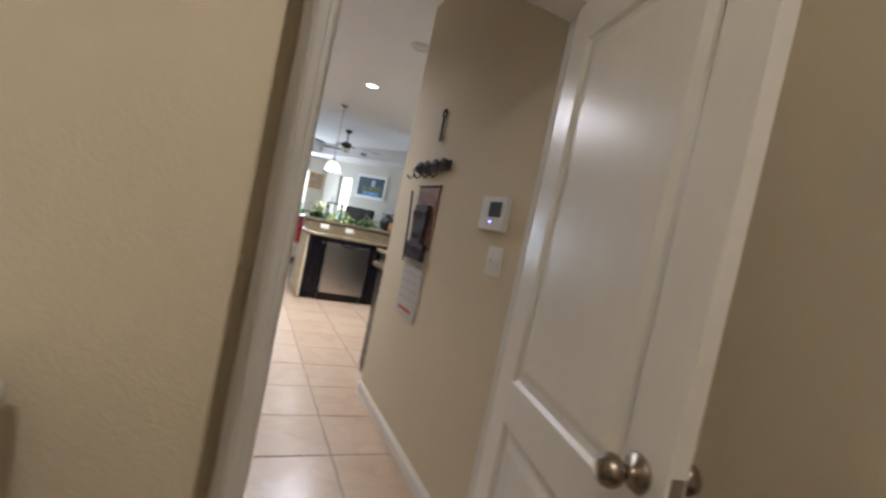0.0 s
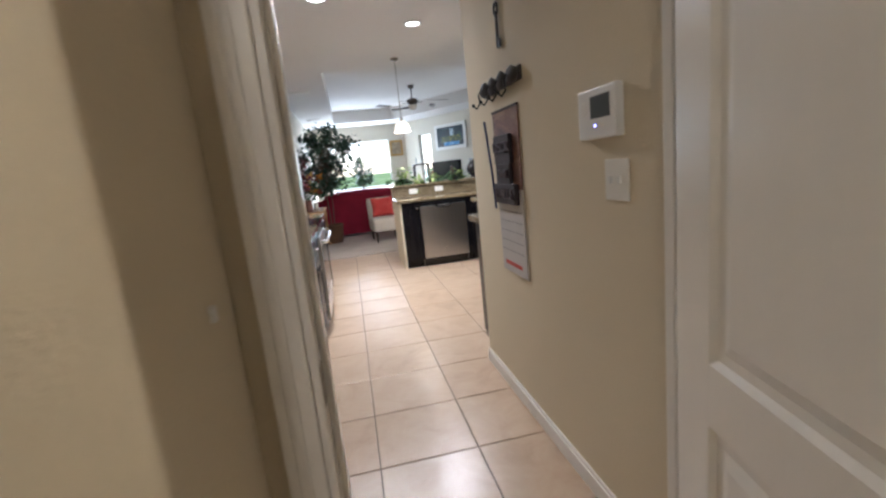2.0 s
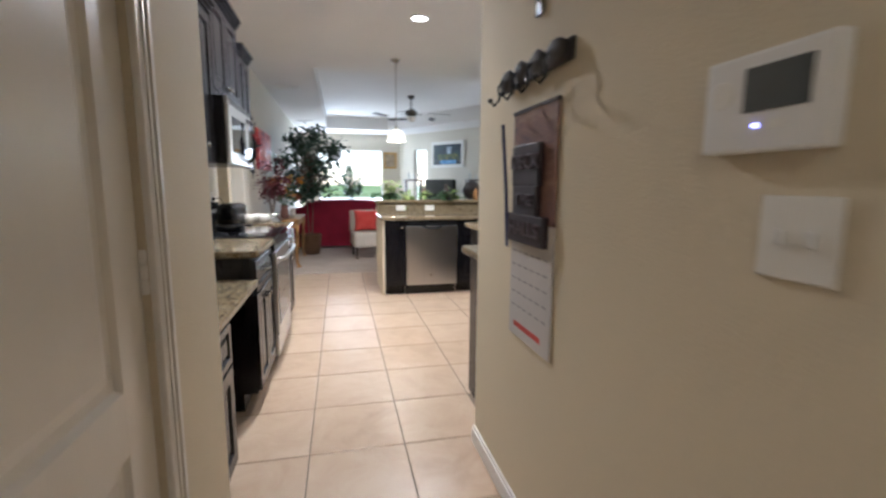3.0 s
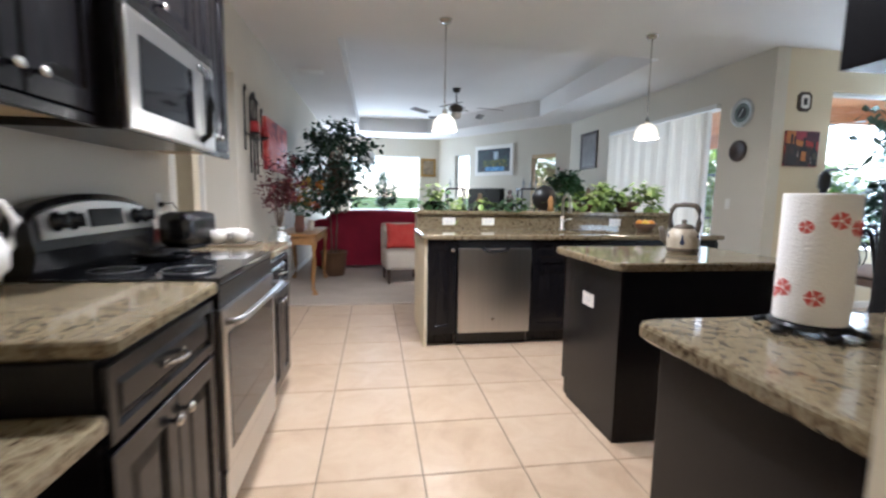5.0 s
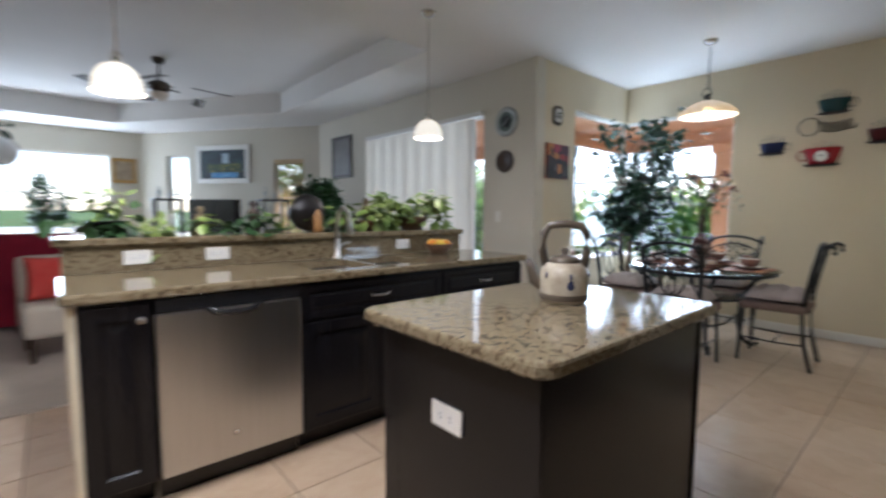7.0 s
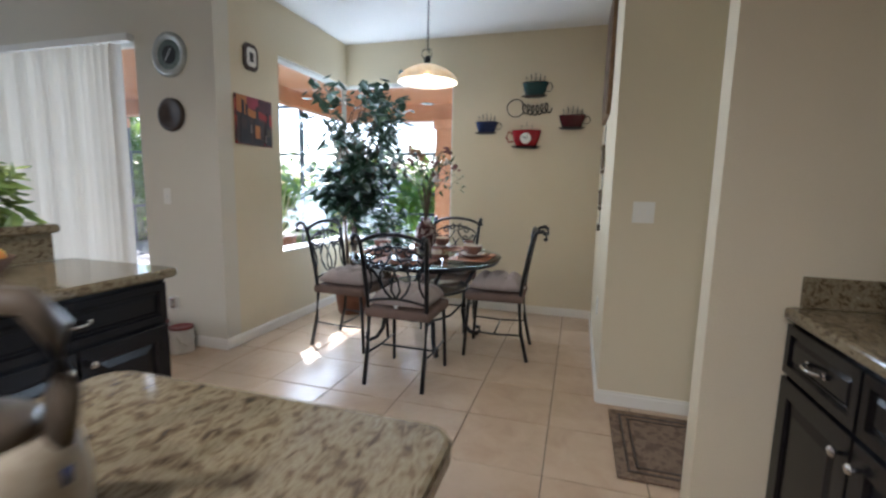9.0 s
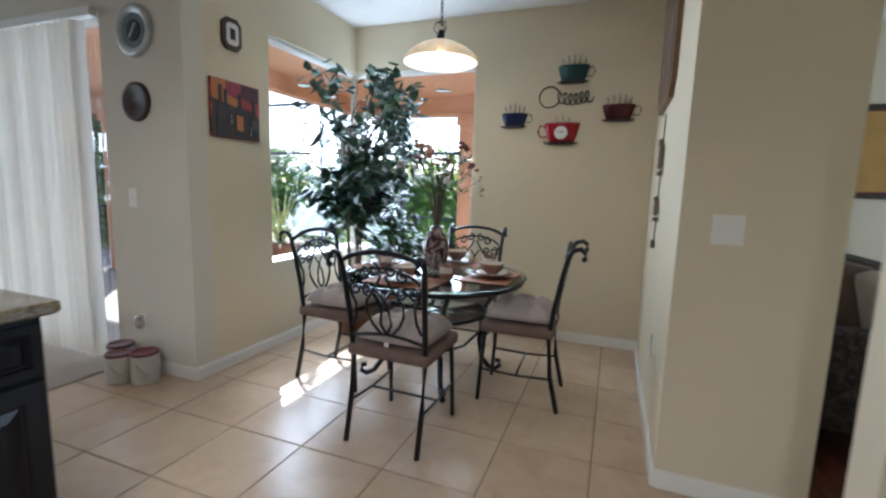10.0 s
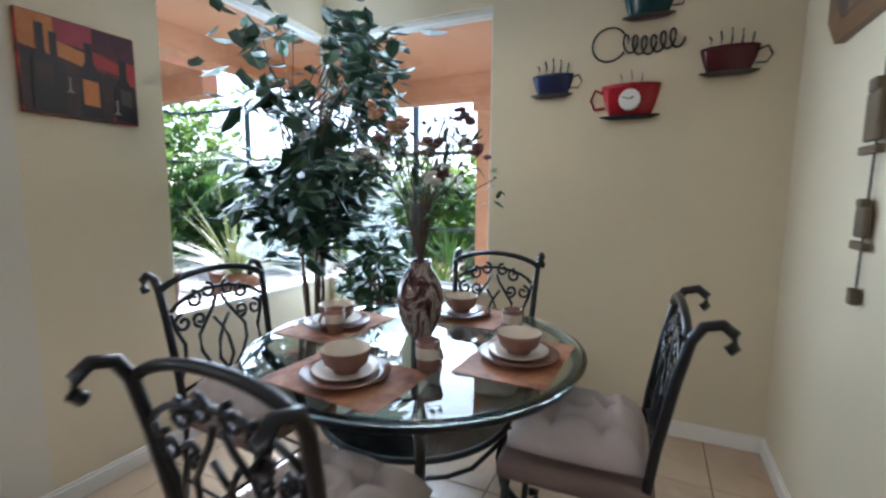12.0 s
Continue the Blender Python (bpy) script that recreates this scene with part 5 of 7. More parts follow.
M_SILVER = mat("pale_pewter", (0.55, 0.57, 0.56), 0.35, 0.6, var=0.2, scale=20, fine=120, bump=0.4)
# small octagonal framed picture
oc = thing("small_picture", "small octagonal dark wood framed picture", "picture", wall_m(4.98, NY, 2.256, "s"))
def octa(w, h, c, y0, y1):
    bm = bmesh.new()
    p = [(-w + c, -h), (w - c, -h), (w, -h + c), (w, h - c), (w - c, h), (-w + c, h), (-w, h - c), (-w, -h + c)]
    a = [bm.verts.new((x, y0, z)) for x, z in p]
    b = [bm.verts.new((x, y1, z)) for x, z in p]
    for k in range(8):
        bm.faces.new((a[k], a[(k + 1) % 8], b[(k + 1) % 8], b[k]))
    bm.faces.new(a)
    bm.faces.new(b[::-1])
    return bm
part("frame", octa(0.078, 0.10, 0.035, -0.02, -0.001), M_DKWOOD, oc)
part("mount", octa(0.05, 0.07, 0.02, -0.0225, -0.019), mat_get("white_mount"), oc)
part("print", B(-0.022, 0.022, -0.024, -0.0222, -0.035, 0.035), M_DKPAINT, oc)
RXP = Matrix.Rotation(radians(90), 4, "X")


def disc(bm_profile, m, seg=40):
    bm = lathe(bmesh.new(), bm_profile, seg, cap=False)
    bmesh.ops.transform(bm, matrix=m @ RXP, verts=bm.verts)
    return bm


ck = thing("round_wall_plaque", "round pewter wall plaque with a dark centre", "wall plaque", wall_m(4.62, 7.165, 2.20, "w"))
part("rim", disc([(0.158, 0.001), (0.158, 0.014), (0.14, 0.024), (0.115, 0.018), (0.105, 0.012)], Matrix()), M_SILVER, ck, "", True)
part("face", disc([(0.0, 0.013), (0.108, 0.012)], Matrix()), mat("verdigris_face", (0.16, 0.20, 0.18), 0.5, 0.3, var=0.3, scale=25), ck)
part("centre", disc([(0.0, 0.018), (0.06, 0.016), (0.065, 0.012)], Matrix()), M_IRON, ck)
part("pointer", B(-0.006, 0.006, -0.021, -0.018, -0.05, 0.05, 0.001, Matrix.Rotation(radians(35), 4, "Y")), M_SILVER, ck)
pq = thing("carved_plate", "round carved dark wooden plate on the wall", "wall plate", wall_m(4.62, 7.178, 1.775, "w"))
part("plate", disc([(0.0, 0.012), (0.05, 0.014), (0.06, 0.022), (0.085, 0.018), (0.095, 0.026), (0.12, 0.02), (0.122, 0.001)], Matrix()), M_DKWOOD, pq, "", True)
# plug-in night light and paint cans
nl = thing("night_light", "white plug-in night light in a wall outlet", "night light", wall_m(4.62, 7.25, 0.33, "w"))
part("plate", B(-0.035, 0.035, -0.006, -0.001, -0.055, 0.055, 0.003), M_PLATE, nl)
part("body", B(-0.027, 0.027, -0.05, -0.006, -0.035, 0.055, 0.015), M_CHROME, nl, "", True)
M_TIN = mat("paint_tin_label", (0.70, 0.68, 0.64), 0.4, 0.2, var=0.1, scale=12)
M_RED = mat("red_plastic", (0.38, 0.025, 0.03), 0.35, var=0.1)
mat("rust_lid", (0.22, 0.05, 0.045), 0.5, var=0.3, scale=20)
for x, y, r, h in ((4.49, 7.07, 0.082, 0.19), (4.42, 7.21, 0.075, 0.18), (4.52, 7.34, 0.08, 0.19)):
    ob = thing("paint_can", "white paint can with a red rim, on the floor", "paint can", at(x, y, 0.001), group="paint cans")
    part("can", lathe(bmesh.new(), [(0, 0), (r, 0), (r + 0.002, 0.005), (r, 0.012), (r, h - 0.03), (r + 0.002, h - 0.026), (r, h - 0.02), (r, h), (0, h)], 28, cap=False), M_TIN, ob, "", True)
    part("lid", lathe(bmesh.new(), [(0, h + 0.001), (r * 0.8, h + 0.001), (r * 0.84, h + 0.006), (r * 0.98, h + 0.007), (r * 1.01, h + 0.001), (r * 1.012, h - 0.010), (r * 1.005, h - 0.010)], 28, cap=False), mat_get("rust_lid"), ob, "dark rusty red lid rim", True)
    part("bail", tube(bmesh.new(), [(r * math.cos(t), -r * 0.55 * math.sin(t) - r * 0.4, h * 0.75 - 0.09 * math.sin(t)) for t in [math.pi * i / 10 for i in range(11)]], 0.002, 5), M_NICKEL, ob, "", True)


def cup_decor(m, w, h, col, label, clock=False, handle_right=True):
    """A half-round enamelled metal cup with steam rods and a saucer, hung on the wall."""
    ob = thing("cup_wall_decor" if not clock else "cup_wall_clock", label, "wall decor" if not clock else "wall clock", m, group="coffee cup wall decor")
    mm = mat("enamel_" + label.split()[0], col, 0.22, 0.2, var=0.25, scale=6, fine=40, bump=0.05)
    bm = bmesh.new()
    rows = []
    for i in range(9):
        u = i / 8
        rr = w / 2 * (0.62 + 0.38 * u ** 0.6)
        rows.append([bm.verts.new((rr * math.cos(math.pi + math.pi * k / 16), 0.26 * w * (0.4 + 0.6 * u) * math.sin(math.pi + math.pi * k / 16) - 0.001, -h / 2 + h * u)) for k in range(17)])
    for a, b in zip(rows, rows[1:]):
        for k in range(16):
            bm.faces.new((a[k], a[k + 1], b[k + 1], b[k]))
    bm.faces.new(rows[0])
    bm.faces.new(rows[-1])
    part("cup", bm, mm, ob, "", True)
    s = 1 if handle_right else -1
    part("handle", tube(bmesh.new(), [(s * (w * 0.47), -0.012, h * 0.3), (s * w * 0.60, -0.012, h * 0.42), (s * w * 0.68, -0.012, h * 0.1), (s * w * 0.60, -0.012, -h * 0.2), (s * w * 0.42, -0.012, -h * 0.18)], 0.007 if clock else 0.004, 6), mm if clock else M_IRON, ob, "", True)
    bm = bmesh.new()
    lathe(bm, [(0, 0), (w * 0.35, 0.0), (w * 0.5, 0.014), (w * 0.5, 0.018), (w * 0.3, 0.008), (0, 0.006)], 24, cap=False)
    bmesh.ops.transform(bm, matrix=Matrix.Translation((0, -0.03, -h / 2 - 0.014)) @ Matrix.Diagonal((1, 0.30, 1, 1)), verts=bm.verts)
    part("saucer", bm, M_IRON if clock else mat("saucer_enamel", (0.06, 0.05, 0.05), 0.35, 0.3, var=0.2), ob, "", True)
    for k in range(3 if clock else 5):
        x = (k - (1 if clock else 2)) * w * 0.17
        part("steam_rod", tube(bmesh.new(), [(x, -0.02, h / 2 - 0.01), (x + 0.006, -0.02, h / 2 + 0.04), (x - 0.004 + k * 0.003, -0.02, h / 2 + (0.075 if k % 2 else 0.055) + (0.03 if k == 2 and not clock else 0))], 0.004 if not clock else 0.0025, 6), M_IRON, ob, "", True)
    if clock:
        part("dial", disc([(0, 0.074), (0.048, 0.074), (0.052, 0.068), (0.052, 0.04)], Matrix.Translation((0, 0, 0.0)), 28), M_WHITE, ob, "white clock dial")
        part("hand_long", B(-0.002, 0.002, -0.0765, -0.075, 0, 0.036, 0, Matrix.Rotation(radians(-70), 4, "Y")), M_BLACK, ob)
        part("hand_short", B(-0.003, 0.003, -0.0765, -0.075, 0, 0.024, 0, Matrix.Rotation(radians(60), 4, "Y")), M_BLACK, ob)
    return ob


cup_decor(wall_m(NX, 4.71, 2.25, "w"), 0.25, 0.13, (0.015, 0.07, 0.075), "teal enamelled metal coffee cup hung on the wall")
cup_decor(wall_m(NX, 5.18, 1.895, "w"), 0.23, 0.11, (0.02, 0.03, 0.10), "blue enamelled metal coffee cup hung on the wall")
cup_decor(wall_m(NX, 4.345, 1.935, "w"), 0.25, 0.12, (0.10, 0.012, 0.018), "burgundy enamelled metal coffee cup hung on the wall")
cup_decor(wall_m(NX, 4.775, 1.78, "w"), 0.29, 0.16, (0.45, 0.01, 0.02), "red coffee cup wall clock with a dark saucer", True, False)
wd = thing("wire_word", "curled dark wire word ornament on the wall", "wall decor", wall_m(NX, 4.76, 2.075, "w"))
part("loop", tube(bmesh.new(), [(-0.13 + 0.085 * math.cos(t), -0.01, 0.085 * math.sin(t)) for t in [0.55 + 5.2 * i / 24 for i in range(25)]], 0.005, 6), M_IRON, wd, "", True)
pts = []
for i in range(90):
    u = i / 89
    pts.append((-0.06 + 0.26 * u + 0.022 * math.cos(2 * math.pi * 6 * u), -0.012, 0.045 * math.sin(2 * math.pi * 6 * u) - 0.015 + 0.01 * math.cos(7 * u)))
part("scribble", tube(bmesh.new(), pts, 0.0055, 6), M_IRON, wd, "", True)
# wooden shield frame and hanging plaques on the south nook wall
M_OAK = mat("brown_oak", (0.21, 0.115, 0.05), 0.45, var=0.25, scale=4, fine=60, bump=0.2, stretch=(1, 1, 6))
sf = thing("wooden_frame", "carved brown wooden framed picture on the wall", "picture", wall_m(5.70, SY, 2.245, "n"))
part("frame", octa(0.40, 0.42, 0.10, -0.028, -0.001), M_OAK, sf)
part("canvas", octa(0.33, 0.35, 0.08, -0.031, -0.027), ramp_mat("brown_print", [(0.4, (0.06, 0.035, 0.025)), (0.55, (0.16, 0.10, 0.07)), (0.7, (0.30, 0.23, 0.17))], 9, 0.5), sf)
hp = thing("hanging_plaques", "string of small weathered wooden plaques hanging on the wall", "wall hanging", wall_m(5.62, SY, 1.72, "n"))
M_OLDW = mat("weathered_wood", (0.17, 0.125, 0.075), 0.8, var=0.3, scale=8, fine=80, bump=0.6)
part("chain", tube(bmesh.new(), [(0.02, -0.012, 0.05), (0.01, -0.012, -0.2), (-0.01, -0.012, -0.72)], 0.0035, 5), M_IRON, hp)
for zc, hh, ww in ((-0.183, 0.089, 0.062), (-0.492, 0.058, 0.046)):
    bm = B(-ww * 0.7, ww * 0.8, -0.03, -0.008, zc - hh, zc + hh * 0.6, 0.01)
    box(bm, -ww * 0.4, ww * 0.5, -0.035, -0.008, zc + hh * 0.55, zc + hh, 0.008)
    part("plaque", bm, M_OLDW, hp)
    part("plaque_foot", B(-ww, ww, -0.03, -0.008, zc - hh - 0.035, zc - hh - 0.01, 0.004), M_OLDW, hp)
part("weight", B(-0.022, 0.014, -0.03, -0.006, -0.75, -0.70, 0.004), M_OLDW, hp)
wall_plate(wall_m(5.30, SY, 0.45, "n"), "outlet", 1, "white power outlet low on the nook wall", "power outlet")
rug = thing("door_mat", "brown patterned door mat on the tiles", "mat", at(0, 0, 0.001))
M_MATR = ramp_mat("brown_mat_pile", [(0.4, (0.10, 0.06, 0.035)), (0.52, (0.19, 0.125, 0.075)), (0.62, (0.12, 0.075, 0.045))], 14, 0.95, bump=0.9)
part("mat", B(3.93, 4.59, 3.05, 4.0, 0, 0.010, 0.004), M_MATR, rug)
for q in (0.05, 0.09):
    bm = bmesh.new()
    for a, b, c, d in ((3.93 + q, 4.59 - q, 3.05 + q, 3.062 + q), (3.93 + q, 4.59 - q, 3.988 - q, 4.0 - q), (3.93 + q, 3.942 + q, 3.062 + q, 3.988 - q), (4.578 - q, 4.59 - q, 3.062 + q, 3.988 - q)):
        box(bm, a, b, c, d, 0.009, 0.0125)
    part("border", bm, M_DKWOOD, rug)
fp = picture("framed_picture", "gold and dark framed picture in the den", wall_m(7.6, 2.05, 1.72, "w"), 0.95, 0.80, A_WINE, M_DKWOOD, 0.05, 0.03)
part("gilt_border", B(-0.42, 0.42, -0.024, -0.021, -0.34, 0.34), mat("gilt", (0.50, 0.30, 0.09), 0.4, 0.5), fp)
M_DSOFA = ramp_mat("dark_patterned_upholstery", [(0.4, (0.012, 0.010, 0.010)), (0.52, (0.03, 0.022, 0.02)), (0.62, (0.07, 0.05, 0.045))], 22, 0.8, distortion=1.2, bump=0.4)
ds_ = thing("den_sofa", "dark patterned sofa with loose pillows in the den", "sofa", at(5.45, 2.55, 0.004))
part("seat", B(0, 2.0, 0.1, 0.85, 0.14, 0.44, 0.05), M_DSOFA, ds_, "", True)
part("backrest", B(0, 2.0, -0.06, 0.2, 0.14, 0.88, 0.07), M_DSOFA, ds_, "", True)
for a in (-0.18, 1.98):
    part("arm", B(a, a + 0.2, -0.04, 0.87, 0.12, 0.66, 0.08), M_DSOFA, ds_, "", True)
for x in (-0.1, 2.1):
    for y in (0.0, 0.8):
        part("foot", lathe(bmesh.new(), [(0.02, 0), (0.035, 0.13)], 10, (x, y, 0)), M_DKWOOD, ds_)
for x, mm in ((0.18, M_CUSH), (0.62, M_SEAT)):
    ob = thing("den_pillow", "grey-brown throw pillow on the dark sofa", "pillow", pose(5.45 + x, 2.88, 0.68, -14, 0, 5))
    part("cover", B(-0.2, 0.2, -0.07, 0.07, -0.2, 0.24, 0.065), mm, ob, "", True)

# ---- slider with vertical blinds ----
sl = window("window_3", "sliding glass patio door with white frame", Matrix.Translation((4.62, 9.98, 0.0)) @ Matrix.Rotation(radians(-90), 4, "Z"), 2.48, 2.36, bars=(1.24,), fr=0.05)
M_BLIND = mat("white_vinyl_blind", (0.80, 0.74, 0.65), 0.5, var=0.03, bump=0.05)
nt = M_BLIND.node_tree
tr_, mx_ = nt.nodes.new("ShaderNodeBsdfTranslucent"), nt.nodes.new("ShaderNodeMixShader")
tr_.inputs[0].default_value = (0.85, 0.83, 0.78, 1)
mx_.inputs[0].default_value = 0.14
nt.links.new(nt.nodes["Principled BSDF"].outputs[0], mx_.inputs[1])
nt.links.new(tr_.outputs[0], mx_.inputs[2])
nt.links.new(mx_.outputs[0], nt.nodes["Material Output"].inputs[0])
vb = thing("vertical_blinds", "white vertical blinds drawn across the sliding door", "window blinds")
part("head_rail", B(4.56, 4.615, 7.50, 10.0, 2.31, 2.365, 0.004), M_WHITE, vb)
bm = bmesh.new()
for k in range(7):
    u, v = -0.045 + 0.09 * k / 6, 0.010 * math.sin(math.pi * k / 6)
    if k:
        bm.faces.new((pa, bm.verts.new((v, u, 0)), bm.verts.new((v, u, 2.27)), pb))
    pa, pb = bm.verts.new((v, u, 0)), bm.verts.new((v, u, 2.27))
bmesh.ops.remove_doubles(bm, verts=bm.verts, dist=0.0005)
slat_mesh = mesh("slat", bm, M_BLIND, True)
y = 7.66
k = 0
while y < 9.96:
    s = new("slat", slat_mesh)
    s.parent = vb
    s.matrix_local = pose(4.585, y, 0.035, 0, 0, 44 + 8 * math.sin(k * 1.7))
    y += 0.074
    k += 1

# ---- far windows ----
# den window added out of view, only there for the den's light
window("window_7", "plain den window, out of view, added to let light in", Matrix.Translation((7.1, -0.5, 0.8)) @ Matrix.Rotation(math.pi, 4, "Z"), 1.6, 1.4, hbars=(0.7,))
window("window_4", "wide bright living room window", Matrix.Translation((-0.20, 15.2, 0.75)), 1.95, 1.58, bars=(0.975,), hbars=(0.79,))
DM = Matrix.Translation((4.62, 11.7, 0)) @ Matrix.Rotation(math.atan2(DW.y, DW.x), 4, "Z")
for a, b, c, d in ((0.35, 1.00, 0.75, 2.20), (3.00, 3.55, 0.75, 2.33)):
    window("window_5" if a < 1 else "window_6", "narrow bright window in the angled wall", DM @ Matrix.Translation((b, 0, c)) @ Matrix.Rotation(math.pi, 4, "Z"), b - a, d - c, hbars=((d - c) * 0.5,))
bl = thing("slatted_blind", "pale wooden slatted blind lowered in the narrow window", "window blinds", DM)
M_BWOOD = mat("pale_blind_wood", (0.62, 0.47, 0.28), 0.5, var=0.1)
part("head_rail", B(0.355, 0.995, -0.05, -0.002, 2.12, 2.20, 0.004), M_BWOOD, bl)
for k in range(33):
    z = 2.105 - k * 0.041
    part("slat", B(0.36, 0.99, -0.024, 0.024, -0.0015, 0.0015, 0, Matrix.Translation((0, -0.027, z)) @ Matrix.Rotation(radians(28), 4, "X")), M_BWOOD, bl)

# ---- living room ----
M_SOFA = mat("crimson_upholstery", (0.27, 0.013, 0.034), 0.85, var=0.15, scale=5, fine=200, bump=0.5, spec=0.25)
so = thing("sofa", "dark crimson upholstered sofa seen from behind", "sofa", at(-0.46, 9.80))
bm = bmesh.new()
n = 24
rows = []
for i in range(n + 1):
    u = i / n
    x = 2.1 * u
    hz = 0.90 + 0.07 * math.sin(math.pi * min(1, u * 1.05)) ** 0.6 - (0.10 if u < 0.10 else 0.0)
    yb_ = 0.10 * math.sin(math.pi * u)
    rows.append([bm.verts.new((x, yb_ + q, z)) for q, z in ((0.03, 0.06), (0.0, 0.30), (-0.015, hz - 0.10), (0.02, hz - 0.02), (0.10, hz), (0.19, hz - 0.03), (0.24, hz - 0.12), (0.26, 0.45), (0.26, 0.06))])
for a, b in zip(rows, rows[1:]):
    for k in range(8):
        bm.faces.new((a[k], a[k + 1], b[k + 1], b[k]))
bm.faces.new(rows[0])
bm.faces.new(rows[-1][::-1])
part("backrest", bm, M_SOFA, so, "", True)
part("seat", B(0.12, 1.98, 0.30, 0.95, 0.12, 0.45, 0.05), M_SOFA, so, "", True)
for a in (-0.02, 1.92):
    part("arm", B(a, a + 0.2, 0.25, 0.98, 0.06, 0.66, 0.07), M_SOFA, so, "", True)
for x, y in ((0.08, 0.1), (2.0, 0.1), (0.08, 0.9), (2.0, 0.9)):
    part("foot", B(x - 0.03, x + 0.03, y - 0.03, y + 0.03, 0.012, 0.07, 0.004), M_DKWOOD, so)
M_IVORY = mat("ivory_upholstery", (0.62, 0.55, 0.46), 0.9, var=0.08, scale=6, fine=240, bump=0.5, spec=0.2)
ac = thing("slipper_chair", "armless ivory slipper chair with dark legs", "chair", pose(0.90, 8.50, 0.012, 0, 0, 6))
part("seat", B(-0.27, 0.27, 0.0, 0.58, 0.19, 0.45, 0.05), M_IVORY, ac, "", True)
part("backrest", B(-0.255, 0.255, 0.50, 0.62, 0.40, 0.86, 0.055, Matrix.Translation((0, 0.06, 0)) @ Matrix.Rotation(radians(-6), 4, "X")), M_IVORY, ac, "", True)
for x, y in ((-0.22, 0.05), (0.22, 0.05), (-0.22, 0.55), (0.22, 0.55)):
    part("leg", lathe(bmesh.new(), [(0.016, 0), (0.026, 0.2)], 8, (x, y, 0)), M_DKWOOD, ac)
cu = thing("throw_pillow", "bright red square throw pillow with pale pattern", "pillow", pose(0.85, 8.82, 0.645, -16, 0, 4))
n = 14
bm = bmesh.new()
for sgn in (-1, 1):
    gr = [[bm.verts.new((0.21 * u * (1 - 0.08 * (1 - v * v)), sgn * 0.065 * ((1 - u * u) * (1 - v * v)) ** 0.45, 0.185 * v * (1 - 0.08 * (1 - u * u)))) for u in [2 * i / n - 1 for i in range(n + 1)]] for v in [2 * j / n - 1 for j in range(n + 1)]]
    for j in range(n):
        for i in range(n):
            bm.faces.new((gr[j][i], gr[j][i + 1], gr[j + 1][i + 1], gr[j + 1][i]))
bmesh.ops.remove_doubles(bm, verts=bm.verts, dist=0.0005)
part("cover", bm, mat("red_pillow_fabric", (0.55, 0.025, 0.03), 0.85, var=0.12, scale=12, fine=200, bump=0.4, color2=(0.62, 0.10, 0.07)), cu, "", True)
# console table
M_PINE = mat("honey_oak", (0.46, 0.24, 0.085), 0.38, var=0.2, scale=4, fine=50, bump=0.15, stretch=(6, 0.7, 6))
co = thing("console_table", "honey oak console table with curved legs", "console table", at(-0.69, 7.88, 0.012))
part("tabletop", B(0.0, 0.50, 0.0, 1.28, 0.70, 0.73, 0.008), M_PINE, co)
for a in ((0.04, 0.46, 0.04, 0.06), (0.04, 0.46, 1.22, 1.24), (0.44, 0.46, 0.06, 1.22)):
    bm = B(*a, 0.60, 0.70, 0.003)
    part("apron", bm, M_PINE, co)
for x, y in ((0.05, 0.06), (0.45, 0.06), (0.05, 1.22), (0.45, 1.22)):
    sx = 1 if x > 0.2 else -1
    pts = [(x, y, 0.70), (x + sx * 0.018, y - 0.01, 0.60), (x + sx * 0.008, y, 0.40), (x - sx * 0.008, y, 0.18), (x, y, 0.06), (x + sx * 0.02, y - 0.01, 0.03)]
    bm = tube(bmesh.new(), pts, 0.036, 8, taper=0.02)
    lathe(bm, [(0.0, 0), (0.032, 0.0), (0.036, 0.015), (0.02, 0.04), (0, 0.04)], 10, (x + sx * 0.02, y - 0.01, 0.0), cap=False)
    part("leg", bm, M_PINE, co, "", True)
# flower arrangement and candles on it
fa = thing("flower_arrangement", "autumn flower arrangement in a glass vase", "flower arrangement", at(-0.42, 8.15, 0.745))
part("vase", lathe(bmesh.new(), [(0.0, 0), (0.05, 0), (0.065, 0.06), (0.05, 0.16), (0.06, 0.2)], 18, cap=False), M_CHINA, fa, "", True)
rg_ = random.Random(11)
tips = []
bm = bmesh.new()
for k in range(26):
    a, l, h = rg_.random() * 6.28, rg_.uniform(0.05, 0.24), rg_.uniform(0.12, 0.42)
    tip = Vector((l * math.cos(a), l * math.sin(a), 0.2 + h))
    tube(bm, [(0, 0, 0.15), tip * 0.6 + Vector((0, 0, 0.08)), tip], 0.0025, 4)
    tips.append(tip)
part("stems", bm, M_LEAF, fa)
for nm, col, sl_ in (("orange_blooms", (0.62, 0.24, 0.03), tips[::3]), ("rust_blooms", (0.30, 0.07, 0.03), tips[1::3]), ("yellow_blooms", (0.60, 0.40, 0.07), tips[2::6])):
    leaves(nm, fa, mat(nm, col, 0.8, var=0.2), [(t, t.normalized()) for t in sl_], 22, 0.05, 0.35, 0.025, 5)
leaves("foliage", fa, M_LEAF, [(t * 0.8, t.normalized()) for t in tips], 5, 0.08, 0.3, 0.04, 6)
for y, h in ((8.42, 0.10), (8.52, 0.13)):
    ob = thing("candle_jar", "small glass candle jar on the console table", "candle", at(-0.33, y, 0.743))
    part("jar", lathe(bmesh.new(), [(0, 0), (0.035, 0), (0.038, h), (0.034, h), (0.032, 0.01), (0, 0.01)], 16, cap=False), M_CREAM, ob, "", True)
